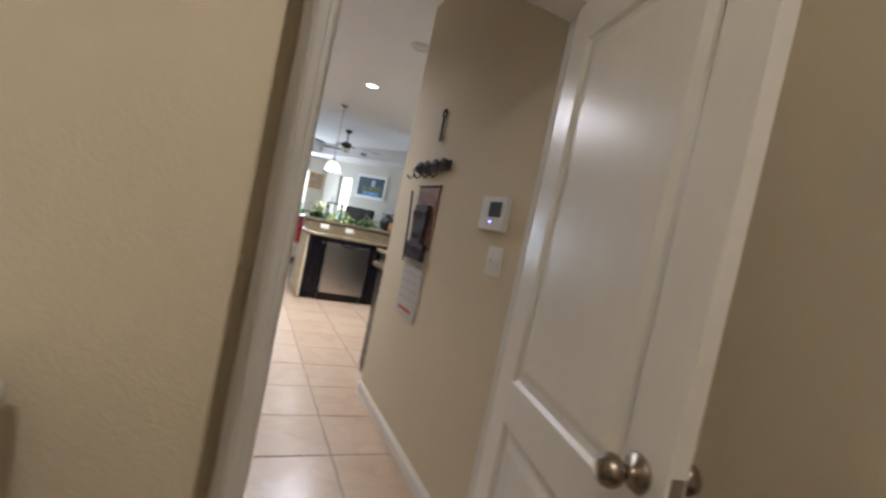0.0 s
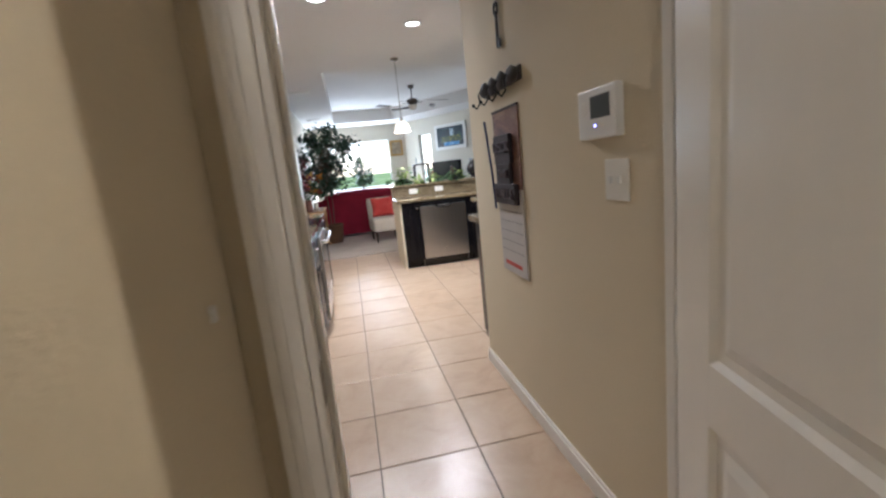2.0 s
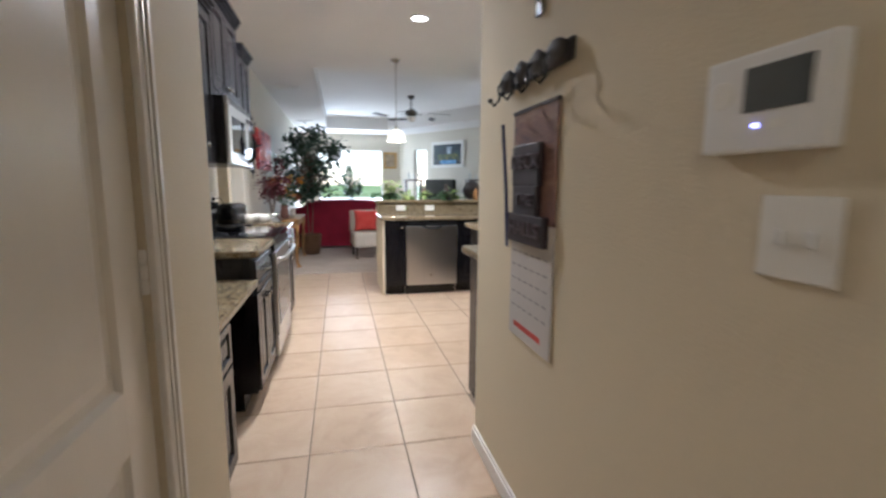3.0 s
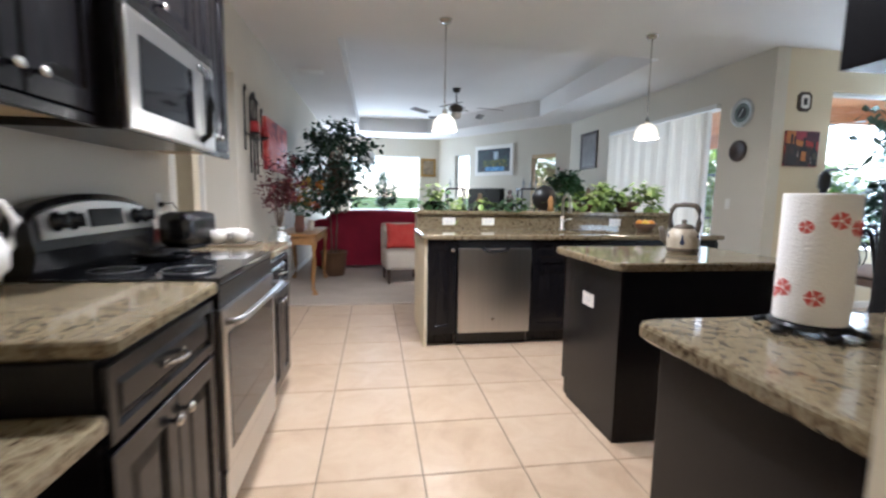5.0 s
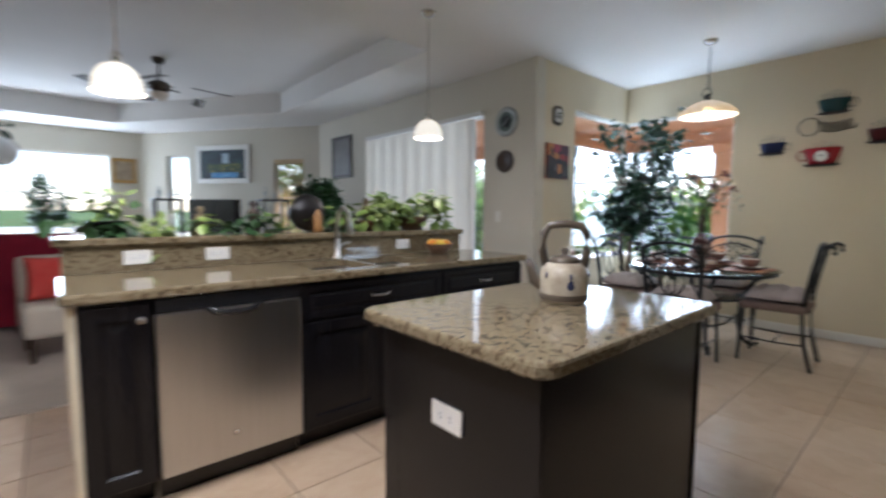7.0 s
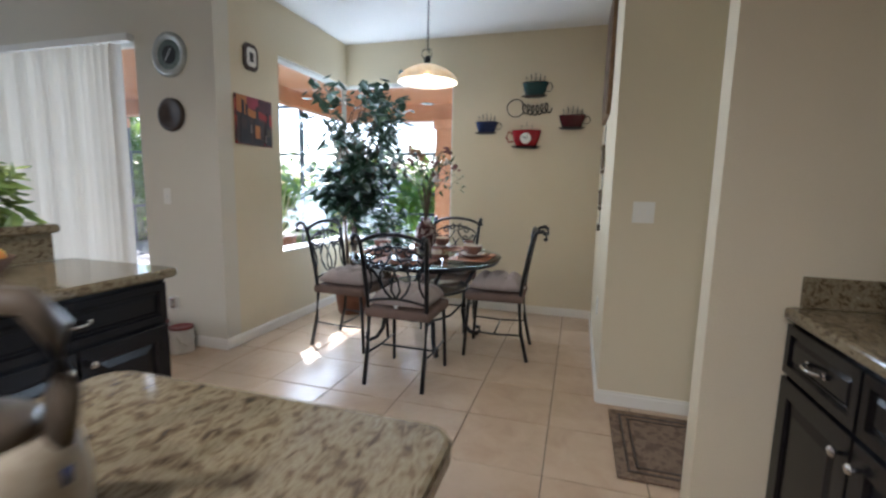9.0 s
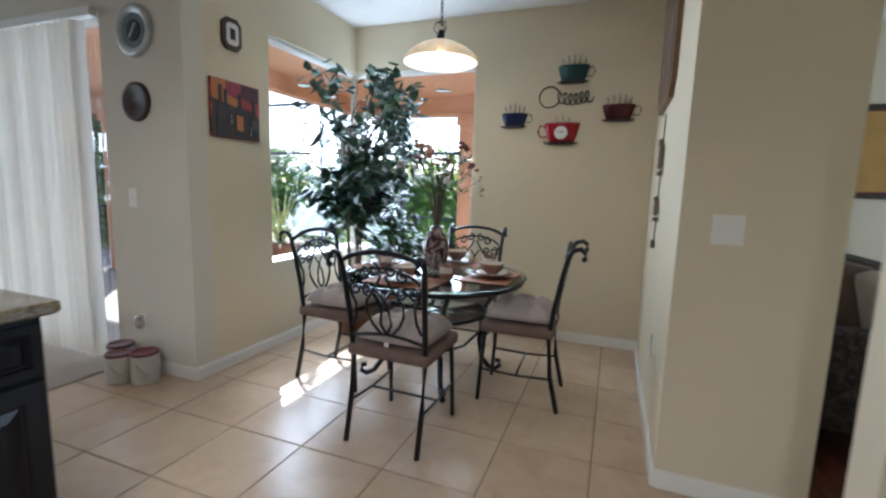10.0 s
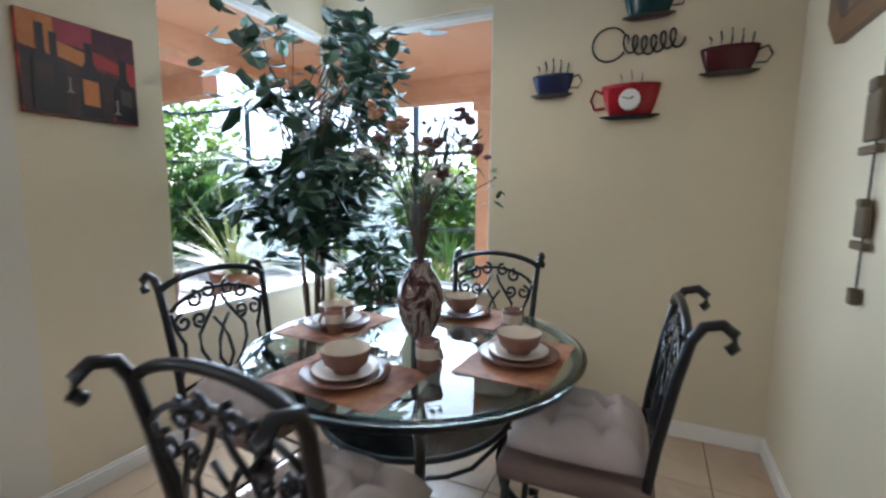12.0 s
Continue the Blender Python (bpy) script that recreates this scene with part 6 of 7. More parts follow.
# tall hammered silver floor vase with dried branches
M_HAMMER = bpy.data.materials.new("hammered_silver")
M_HAMMER.use_nodes = True
nt = M_HAMMER.node_tree
bs = nt.nodes["Principled BSDF"]
bs.inputs["Base Color"].default_value, bs.inputs["Metallic"].default_value, bs.inputs["Roughness"].default_value = (0.55, 0.56, 0.55, 1), 1.0, 0.2
vo, bp = nt.nodes.new("ShaderNodeTexVoronoi"), nt.nodes.new("ShaderNodeBump")
tc = nt.nodes.new("ShaderNodeTexCoord")
nt.links.new(tc.outputs["Object"], vo.inputs["Vector"])
vo.inputs["Scale"].default_value = 30
bp.inputs["Strength"].default_value, bp.inputs["Distance"].default_value = 0.7, 0.01
nt.links.new(vo.outputs[0], bp.inputs["Height"])
nt.links.new(bp.outputs[0], bs.inputs["Normal"])
fv = thing("floor_vase", "tall hammered silver floor vase with dried red branches", "floor vase", at(-0.47, 7.24, 0.001))
part("vase", lathe(bmesh.new(), [(0.0, 0), (0.075, 0), (0.08, 0.02), (0.085, 0.2), (0.115, 0.55), (0.125, 0.68), (0.11, 0.76), (0.07, 0.81), (0.062, 0.84), (0.085, 0.875), (0.08, 0.875), (0.05, 0.83), (0, 0.80)], 32, cap=False), M_HAMMER, fv, "", True)
rg_ = random.Random(5)
bm = bmesh.new()
tips = []
for k in range(16):
    a, l, h = rg_.random() * 6.28, rg_.uniform(0.05, 0.22), rg_.uniform(0.35, 0.72)
    p = [Vector((0, 0, 0.80)), Vector((l * 0.3 * math.cos(a), l * 0.3 * math.sin(a), 0.86 + h * 0.4)), Vector((l * math.cos(a), l * math.sin(a), 0.86 + h))]
    tube(bm, p, 0.004, 5, taper=0.002)
    tips += [(p[2], Vector((0, 0, 1))), ((p[1] + p[2]) / 2, Vector((0, 0, 1))), (p[1] * 0.6 + p[2] * 0.4, Vector((0, 0, 1)))]
part("branches", bm, M_BARK, fv)
leaves("dried_leaves", fv, mat("dried_burgundy_leaf", (0.16, 0.03, 0.035), 0.7, var=0.3, color2=(0.09, 0.02, 0.025)), tips, 12, 0.05, 0.35, 0.035, 8)
# trees
plant_tree("ficus_tree", "tall dark ficus tree in a wicker pot", -0.12, 9.30, 0.012, 0.36, 0.19, 2, 2.18, 1.02, 0.52, 130, 14, 0.095, M_FICUS, M_WICKER, 21, keep=lambda p: p.x > -0.68)
plant_tree("ficus_tree", "bushy ficus tree by the corner window", 5.92, 6.40, 0.001, 0.30, 0.17, 6, 2.26, 1.05, 0.56, 150, 11, 0.125, M_FICUS, M_POT, 33, wide=0.25, keep=lambda p: p.x < 6.47 and p.y < 6.72 and p.z < 2.34 and not (p.z > 1.92 and -0.10 < p.x - 5.92 - (p.y - 6.40) < 0.20) and not (1.50 < p.z < 1.66 and -0.5 < p.x - 5.92 - (p.y - 6.40) < -0.15))
plant_tree("low_plant", "low leafy plant on the floor beside the ficus", 6.18, 6.12, 0.001, 0.34, 0.14, 5, 1.02, 0.50, 0.22, 40, 12, 0.10, M_LEAF, M_POT, 61, cat="potted plant", keep=lambda p: p.x < 6.46)
plant_tree("window_plant", "leafy green plant in front of the bright window", 0.75, 14.2, 0.012, 0.75, 0.16, 3, 1.75, 0.95, 0.30, 40, 18, 0.09, M_LEAF, M_DKWOOD, 44, cat="potted plant")
plant_tree("stand_plant", "dense dark green plant on a tall stand", 3.75, 9.9, 0.012, 0.95, 0.14, 3, 1.62, 1.08, 0.32, 60, 22, 0.09, M_LEAF, M_DKWOOD, 45, cat="potted plant")
# pictures
lp = picture("framed_painting", "white-framed painting of a blue lagoon under trees", DM @ Matrix.Translation((2.14, 0, 2.13)) @ Matrix.Rotation(math.pi, 4, "Z"), 1.24, 0.74,
             band_art("lagoon_art", [(0.38, (0.006, 0.012, 0.02)), (0.52, (0.012, 0.03, 0.045)), (0.66, (0.02, 0.06, 0.05))], 4.0, 1.0, (1, 1, 2.2)), M_WHITE, 0.09, 0.04)
M_POOL = band_art("painted_pool", [(0.38, (0.02, 0.10, 0.30)), (0.52, (0.05, 0.25, 0.55)), (0.66, (0.35, 0.60, 0.75))], 6.0, 1.0, (1, 1, 4))
M_GROVE = band_art("painted_grove", [(0.40, (0.01, 0.025, 0.012)), (0.54, (0.05, 0.08, 0.02)), (0.64, (0.38, 0.34, 0.06)), (0.72, (0.04, 0.08, 0.03))], 9.0, 1.2)
part("painted_pool", B(-0.26, 0.34, -0.0285, -0.0262, -0.26, -0.16, 0.001), M_POOL, lp, "bright blue painted pool")
part("painted_grove", B(-0.36, 0.42, -0.0275, -0.0262, -0.16, 0.01, 0.001), M_GROVE, lp, "yellow-green painted trees")
for x, w in ((0.02, 0.016), (0.075, 0.024), (0.13, 0.012)):
    part("painted_waterfall", B(x - w, x + w, -0.029, -0.0262, 0.02, 0.21, 0.001), mat("pale_paint_" + str(x), (0.55, 0.68, 0.80), 0.5), lp)
picture("framed_picture", "dark framed picture beside the sliding door", wall_m(4.62, 10.84, 2.14, "w"), 0.66, 0.70, mat("dim_print", (0.16, 0.14, 0.13), 0.4, color2=(0.06, 0.05, 0.05), scale=7), M_DKWOOD, 0.05, 0.03)
picture("framed_picture", "small gold framed picture by the window", wall_m(1.98, 15.2, 2.02, "s"), 0.42, 0.50, mat("pale_print", (0.55, 0.45, 0.30), 0.6, color2=(0.12, 0.08, 0.06), scale=8), mat_get("gilt"), 0.06, 0.03)
rp = picture("canvas_print", "large unframed canvas print in red and lilac", wall_m(-0.72, 8.30, 1.755, "e"), 1.15, 0.57,
             band_art("red_canvas", [(0.35, (0.10, 0.02, 0.05)), (0.48, (0.55, 0.06, 0.06)), (0.58, (0.70, 0.20, 0.16)), (0.68, (0.40, 0.25, 0.40)), (0.8, (0.70, 0.62, 0.65))], 2.2, 1.0, (1, 1, 2)), None, 0, 0.045)
# iron candle sconce on the left wall
ws = thing("iron_wall_sconce", "dark iron wall candle holder with red candles", "wall sconce", wall_m(-0.72, 7.25, 1.75, "e"))
for x, z0, z1 in ((-0.30, -0.15, 0.42), (-0.12, -0.35, 0.36), (0.0, -0.42, 0.42), (0.12, -0.35, 0.36), (0.30, -0.15, 0.32)):
    part("rod", tube(bmesh.new(), [(x, -0.03, z0), (x, -0.03, z1)], 0.009, 6), M_IRON, ws)
    part("curl", tube(bmesh.new(), [(p[0], -0.03, p[1]) for p in spiral((x + 0.035, z1), 0.035, 1.2, math.pi)], 0.007, 6), M_IRON, ws)
part("ring", tube(bmesh.new(), [(0.11 * math.cos(t), -0.03, 0.27 + 0.15 * math.sin(t)) for t in [2 * math.pi * i / 28 for i in range(28)]], 0.010, 6, True), M_IRON, ws)
part("bar", tube(bmesh.new(), [(-0.32, -0.03, 0.02), (0, -0.05, -0.03), (0.32, -0.03, 0.02)], 0.009, 6), M_IRON, ws)
for x in (-0.16, 0.22):
    part("candle", lathe(bmesh.new(), [(0, 0), (0.04, 0), (0.04, 0.10), (0, 0.10)], 16, (x, -0.08, 0.03), cap=False), M_RED, ws, "red pillar candle", True)
    part("cup", lathe(bmesh.new(), [(0, -0.012), (0.03, -0.012), (0.05, 0.0), (0.05, 0.005), (0, 0.0)], 16, (x, -0.08, 0.025), cap=False), M_IRON, ws, "", True)
    part("arm", tube(bmesh.new(), [(x, -0.03, 0.0), (x, -0.08, 0.005)], 0.007, 5), M_IRON, ws)
for y in (9.55, 9.95):
    ob = thing("small_sconce", "small dark wall sconce", "wall sconce", wall_m(-0.72, y, 1.68, "e"))
    part("plate", B(-0.05, 0.05, -0.03, -0.001, -0.12, 0.12, 0.01), M_IRON, ob)
    part("cup", lathe(bmesh.new(), [(0, 0), (0.045, 0), (0.05, 0.09), (0, 0.09)], 12, (0, -0.08, -0.05), cap=False), M_IRON, ob)
# ceiling vents
for x, y, w, d in ((-0.36, 8.75, 0.36, 0.20), (-0.36, 12.6, 0.36, 0.20)):
    ob = thing("ceiling_vent", "white slatted air vent in the ceiling", "air vent", at(x, y, CEIL - 0.001))
    for a, b, c, e in ((-w / 2, w / 2, -d / 2, -d / 2 + 0.02), (-w / 2, w / 2, d / 2 - 0.02, d / 2), (-w / 2, -w / 2 + 0.02, -d / 2 + 0.02, d / 2 - 0.02), (w / 2 - 0.02, w / 2, -d / 2 + 0.02, d / 2 - 0.02)):
        part("frame", B(a, b, c, e, -0.012, 0), M_WHITE, ob)
    part("backing", B(-w / 2 + 0.02, w / 2 - 0.02, -d / 2 + 0.02, d / 2 - 0.02, -0.002, 0), M_BLACK, ob)
    for k in range(9):
        yy = -d / 2 + 0.028 + k * (d - 0.05) / 9
        part("slat", B(-w / 2 + 0.02, w / 2 - 0.02, yy, yy + 0.011, -0.010, -0.004), M_WHITE, ob)
# ceiling fan
fan = thing("ceiling_fan", "bronze ceiling fan with five dark blades and a light", "ceiling fan", at(1.93, 10.6))
M_BRONZE = mat("oil_rubbed_bronze", (0.10, 0.075, 0.055), 0.35, 0.7, var=0.2)
part("canopy", lathe(bmesh.new(), [(0, TRAY), (0.075, TRAY), (0.06, TRAY - 0.06), (0.02, TRAY - 0.07), (0, TRAY - 0.07)], 20, cap=False), M_BRONZE, fan, "", True)
part("rod", lathe(bmesh.new(), [(0.013, 2.830), (0.013, TRAY - 0.06)], 10), M_BRONZE, fan, "", True)
part("motor", lathe(bmesh.new(), [(0, 2.850), (0.05, 2.845), (0.12, 2.810), (0.13, 2.760), (0.10, 2.720), (0.06, 2.700), (0, 2.700)], 24, cap=False), M_BRONZE, fan, "", True)
part("light_bowl", lathe(bmesh.new(), [(0.09, 2.700), (0.10, 2.670), (0.07, 2.610), (0, 2.590)], 24, cap=False), M_CREAM, fan, "frosted glass bowl", True)
for k in range(5):
    m = Matrix.Rotation(radians(72 * k + 12), 4, "Z")
    bd = part("blade", B(0.20, 0.66, -0.065, 0.065, 2.755, 2.762, 0.003, m @ Matrix.Rotation(radians(10), 4, "X") @ Matrix.Translation((0, -0.5, 0.0)) @ Matrix.Translation((0, 0.5, 0.0))), M_DKWOOD, fan)
    part("blade_arm", B(0.10, 0.24, -0.015, 0.015, 2.745, 2.756, 0.003, m), M_BRONZE, bd)
# arc lamp globe, television, stands
al = thing("arc_floor_lamp", "arched floor lamp with a white globe shade", "floor lamp", at(0.30, 13.2, 0.012))
part("base", lathe(bmesh.new(), [(0, 0), (0.16, 0), (0.16, 0.02), (0, 0.03)], 20, (-0.6, 0, 0), cap=False), M_NICKEL, al)
part("pole", tube(bmesh.new(), [(-0.6, 0, 0.02), (-0.62, 0, 1.4), (-0.5, 0, 2.1), (-0.25, 0, 2.36), (0, 0, 2.28)], 0.012, 8), M_NICKEL, al, "", True)
bm = bmesh.new()
bmesh.ops.create_uvsphere(bm, u_segments=24, v_segments=14, radius=0.21, matrix=Matrix.Translation((0, 0, 2.06)))
part("globe", bm, M_WHITE, al, "white globe shade", True)
tv = thing("television", "black flat television on a low stand", "television", pose(3.05, 12.75, 0.0, 0, 0, math.degrees(math.atan2(DW.y, DW.x)) + 180))
part("screen", B(-0.55, 0.55, -0.03, 0.03, 0.80, 1.42, 0.006), M_BGLASS, tv)
part("foot", B(-0.3, 0.3, -0.12, 0.12, 0.75, 0.80, 0.004), M_BLACK, tv)
st = thing("tv_stand", "low dark wooden television stand", "tv stand", pose(3.05, 12.75, 0.012, 0, 0, math.degrees(math.atan2(DW.y, DW.x)) + 180))
part("body", B(-0.8, 0.8, -0.22, 0.22, 0.06, 0.738, 0.006), M_DKWOOD, st)
part("plinth", B(-0.76, 0.76, -0.18, 0.18, 0, 0.06), M_DKWOOD, st)
for x, y in ((2.25, 12.3), (3.55, 11.2)):
    ob = thing("plant_stand", "tall dark wooden display stand with glass ornaments", "display stand", at(x, y, 0.012))
    part("top", B(-0.22, 0.22, -0.16, 0.16, 1.36, 1.39, 0.004), M_DKWOOD, ob)
    for a, b in ((-0.19, -0.13), (0.19, -0.13), (-0.19, 0.13), (0.19, 0.13)):
        part("leg", B(a - 0.018, a + 0.018, b - 0.018, b + 0.018, 0, 1.36, 0.003), M_DKWOOD, ob)
    part("shelf", B(-0.19, 0.19, -0.13, 0.13, 0.55, 0.575), M_DKWOOD, ob)
    for dx, h in ((-0.12, 0.20), (0.03, 0.14), (0.14, 0.24)):
        o2 = thing("glass_ornament", "small pale glass ornament on the stand", "ornament", at(x + dx, y, 1.403))
        part("body", lathe(bmesh.new(), [(0, 0), (0.035, 0), (0.012, 0.03), (0.03, h * 0.55), (0.008, h * 0.75), (0.012, h), (0, h)], 14, cap=False), M_SILVER, o2, "", True)

# ---- on the raised bar ----
BZ = 1.077
rg_ = random.Random(17)


def bar_plant(name, label, x, y, tips, per, size, material, pot=None, seed=1, cat="potted plant", spread=0.04):
    ob = thing(name, label, cat, at(x, y, BZ))
    if pot:
        r, h, pm_ = pot
        part("pot", lathe(bmesh.new(), [(0, 0), (r * 0.7, 0), (r, h * 0.8), (r * 1.05, h), (r * 0.9, h), (r * 0.85, h * 0.8), (0, h * 0.75)], 20, cap=False), pm_, ob, "", True)
    bm = bmesh.new()
    for t, d in tips:
        tube(bm, [(0, 0, 0.01 if not pot else pot[1] * 0.8), (t.x * 0.5, t.y * 0.5, max(0.02, t.z * 0.8)), t], 0.003, 5)
    part("stems", bm, M_LEAF, ob)
    leaves("foliage", ob, material, tips, per, size, 0.36, spread, seed)
    return ob


def tipset(n, rx, ry, z0, z1, seed):
    rg = random.Random(seed)
    out = []
    for _ in range(n):
        a, q = rg.random() * 6.28, math.sqrt(rg.random())
        t = Vector((rx * q * math.cos(a), ry * q * math.sin(a), rg.uniform(z0, z1)))
        out.append((t, Vector((math.cos(a), math.sin(a), 0.3))))
    return out


bar_plant("pothos_plant", "trailing yellow-green pothos plant on the bar", 3.02, 6.76, tipset(34, 0.30, 0.17, 0.06, 0.27, 2), 6, 0.10, M_POTHOS, (0.12, 0.10, M_WICKER), 12)
bar_plant("pothos_plant", "low trailing pothos vine along the bar", 2.62, 6.74, tipset(14, 0.22, 0.12, 0.02, 0.16, 3), 6, 0.10, M_POTHOS, (0.07, 0.07, M_POT), 13)
for x, w, s in ((1.00, 0.16, 4), (1.34, 0.22, 5), (1.66, 0.20, 6), (1.95, 0.18, 7), (2.35, 0.16, 8)):
    bar_plant("bar_greenery", "low mixed green leaves lying along the bar", x, 6.74 + 0.03 * math.sin(s), tipset(9, w, 0.13, 0.01, 0.09, s), 4, 0.085, M_POTHOS if s % 2 else M_LEAF, None, s + 20, "greenery")
bar_plant("bonsai_bowl", "small plant in a wide black bowl on the bar", 1.06, 6.80, tipset(7, 0.06, 0.05, 0.12, 0.24, 9), 4, 0.07, M_POTHOS, (0.10, 0.075, M_BLACK), 31)
hat = thing("black_sculpture", "round black sculpted ornament with a wooden foot", "ornament", at(2.14, 6.76, BZ))
bm = bmesh.new()
bmesh.ops.create_icosphere(bm, subdivisions=3, radius=0.125, matrix=Matrix.Translation((0, 0, 0.125)) @ Matrix.Diagonal((1, 0.6, 1, 1)))
for v in bm.verts:
    v.co += v.co.normalized() * 0.008 * noise.noise(v.co * 18)
    v.co.z = max(0.0, v.co.z)
part("body", bm, mat("black_ceramic", (0.012, 0.010, 0.010), 0.35, var=0.3), hat, "", True)
part("figure", lathe(bmesh.new(), [(0, 0), (0.035, 0), (0.025, 0.05), (0.03, 0.10), (0.012, 0.14), (0, 0.15)], 12, (0.03, -0.10, 0), cap=False), M_PINE, hat, "pale wooden piece", True)
for x, h, mm in ((1.80, 0.20, M_DKWOOD), (2.62, 0.24, M_OLDW), (1.50, 0.16, M_OLDW)):
    ob = thing("small_statue", "small carved wooden statue on the bar", "statue", at(x, 6.80, BZ))
    ob2 = lathe(bmesh.new(), [(0, 0), (0.045, 0), (0.042, 0.02), (0.025, h * 0.35), (0.04, h * 0.55), (0.03, h * 0.7), (0.014, h * 0.76), (0.026, h * 0.88), (0.012, h), (0, h)], 12, cap=False)
    part("body", ob2, mm, ob, "", True)
dwd = thing("driftwood", "piece of grey-brown driftwood on the bar", "driftwood", at(2.45, 6.80, BZ))
bm = bmesh.new()
bmesh.ops.create_icosphere(bm, subdivisions=3, radius=0.1, matrix=Matrix.Translation((0, 0, 0.05)) @ Matrix.Diagonal((1.2, 0.6, 0.6, 1)))
for v in bm.verts:
    v.co += v.co.normalized() * 0.03 * noise.noise(v.co * 14)
    v.co.z = max(0.0, v.co.z)
part("wood", bm, M_OLDW, dwd, "", True)
fbw = thing("fruit_bowl", "dark bowl of orange and yellow fruit on the worktop", "fruit bowl", at(3.02, 6.42, 0.9065))
part("bowl", lathe(bmesh.new(), [(0, 0), (0.06, 0), (0.065, 0.01), (0.11, 0.07), (0.105, 0.072), (0.06, 0.02), (0, 0.015)], 24, cap=False), M_WICKER, fbw, "", True)
M_ORANGE = mat("orange_peel", (0.75, 0.28, 0.02), 0.45, var=0.1, fine=150, bump=0.3)
M_YELLOW = mat("yellow_peel", (0.75, 0.50, 0.05), 0.45, var=0.1, fine=150, bump=0.2)
for k in range(6):
    bm = bmesh.new()
    a = k * 1.047
    bmesh.ops.create_uvsphere(bm, u_segments=14, v_segments=10, radius=0.036, matrix=Matrix.Translation((0.055 * math.cos(a), 0.055 * math.sin(a), 0.068)))
    part("fruit", bm, M_ORANGE if k % 2 else M_YELLOW, fbw, "", True)

# ---- on the worktops ----
# ceramic teapot with bail handle
M_STONE = ramp_mat("grey_beige_stoneware", [(0.4, (0.34, 0.28, 0.20)), (0.55, (0.46, 0.40, 0.30)), (0.7, (0.50, 0.45, 0.36))], 12, 0.3, bump=0.05)
M_STONED = mat("brown_stoneware", (0.13, 0.10, 0.07), 0.35, var=0.25, scale=14)
kt = thing("teapot", "painted stoneware teapot with a tall square handle", "teapot", pose(2.175, 4.765, 0.906, 0, 0, -55) @ Matrix.Scale(0.86, 4))
part("body", lathe(bmesh.new(), [(0, 0), (0.085, 0), (0.092, 0.008), (0.094, 0.02), (0.098, 0.08), (0.092, 0.13), (0.07, 0.155), (0.055, 0.16), (0, 0.16)], 32, cap=False), M_STONE, kt, "", True)
part("foot_band", lathe(bmesh.new(), [(0.0945, 0.012), (0.097, 0.02), (0.097, 0.032), (0.0955, 0.036)], 32, cap=False), M_STONED, kt, "", True)
part("lid", lathe(bmesh.new(), [(0.062, 0.158), (0.064, 0.166), (0.05, 0.18), (0.02, 0.188), (0.012, 0.192), (0.018, 0.205), (0.012, 0.215), (0, 0.217)], 24, cap=False), M_STONED, kt, "brown stoneware lid", True)
part("handle", tube(bmesh.new(), [(-0.075, 0, 0.14), (-0.085, 0, 0.20), (-0.082, 0, 0.275), (-0.06, 0, 0.305), (0, 0, 0.312), (0.06, 0, 0.305), (0.082, 0, 0.275), (0.085, 0, 0.20), (0.075, 0, 0.14)], 0.0165, 10), M_STONED, kt, "thick brown handle", True)
part("spout", tube(bmesh.new(), [(-0.085, 0, 0.06), (-0.12, 0, 0.085), (-0.13, 0, 0.13), (-0.145, 0, 0.165)], 0.028, 12, taper=0.016), M_STONED, kt, "brown spout", True)
M_BLUEP = mat("blue_glaze", (0.03, 0.04, 0.10), 0.3, var=0.2)
for a, z, s in ((-75, 0.075, 1.0), (-135, 0.09, 0.7), (-15, 0.095, 0.6), (170, 0.08, 0.8)):
    ca = radians(a)
    bm = bmesh.new()
    bmesh.ops.create_icosphere(bm, subdivisions=2, radius=0.026 * s, matrix=Matrix.Translation((0.088 * math.cos(ca), 0.088 * math.sin(ca), z)) @ Matrix.Rotation(ca, 4, "Z") @ Matrix.Diagonal((0.48, 0.8, 1, 1)))
    box(bm, -0.004, 0.004, -0.004, 0.004, 0, 0.03 * s, 0, Matrix.Translation((0.095 * math.cos(ca), 0.095 * math.sin(ca), z + 0.015 * s)))
    part("painted_motif", bm, M_BLUEP, kt, "blue painted gourd motif", True)
# paper towel roll
pt = thing("paper_towel", "paper towel roll with red flowers on an iron stand", "paper towel", at(1.45, 3.38, 0.906))
part("stand", lathe(bmesh.new(), [(0, 0.012), (0.075, 0.012), (0.078, 0.02), (0, 0.024)], 24, cap=False), M_IRON, pt, "", True)
for k in range(6):
    a = k * 1.047
    part("scroll_foot", tube(bmesh.new(), [(0.06 * math.cos(a), 0.06 * math.sin(a), 0.015), (0.085 * math.cos(a), 0.085 * math.sin(a), 0.012), (0.10 * math.cos(a + 0.1), 0.10 * math.sin(a + 0.1), 0.007), (0.095 * math.cos(a + 0.25), 0.095 * math.sin(a + 0.25), 0.012)], 0.007, 7), M_IRON, pt, "", True)
part("pole", lathe(bmesh.new(), [(0.007, 0.02), (0.007, 0.315), (0.012, 0.32), (0.012, 0.345), (0.006, 0.355)], 10), M_IRON, pt, "", True)
part("roll", lathe(bmesh.new(), [(0.02, 0.027), (0.068, 0.026), (0.069, 0.03), (0.069, 0.302), (0.068, 0.306), (0.02, 0.306)], 36, cap=False), mat("paper_towel", (0.80, 0.77, 0.73), 0.9, var=0.03, fine=200, bump=0.5), pt, "white embossed paper roll", True)
M_PRED = mat("printed_red", (0.62, 0.10, 0.08), 0.9, var=0.2)
rg_ = random.Random(2)
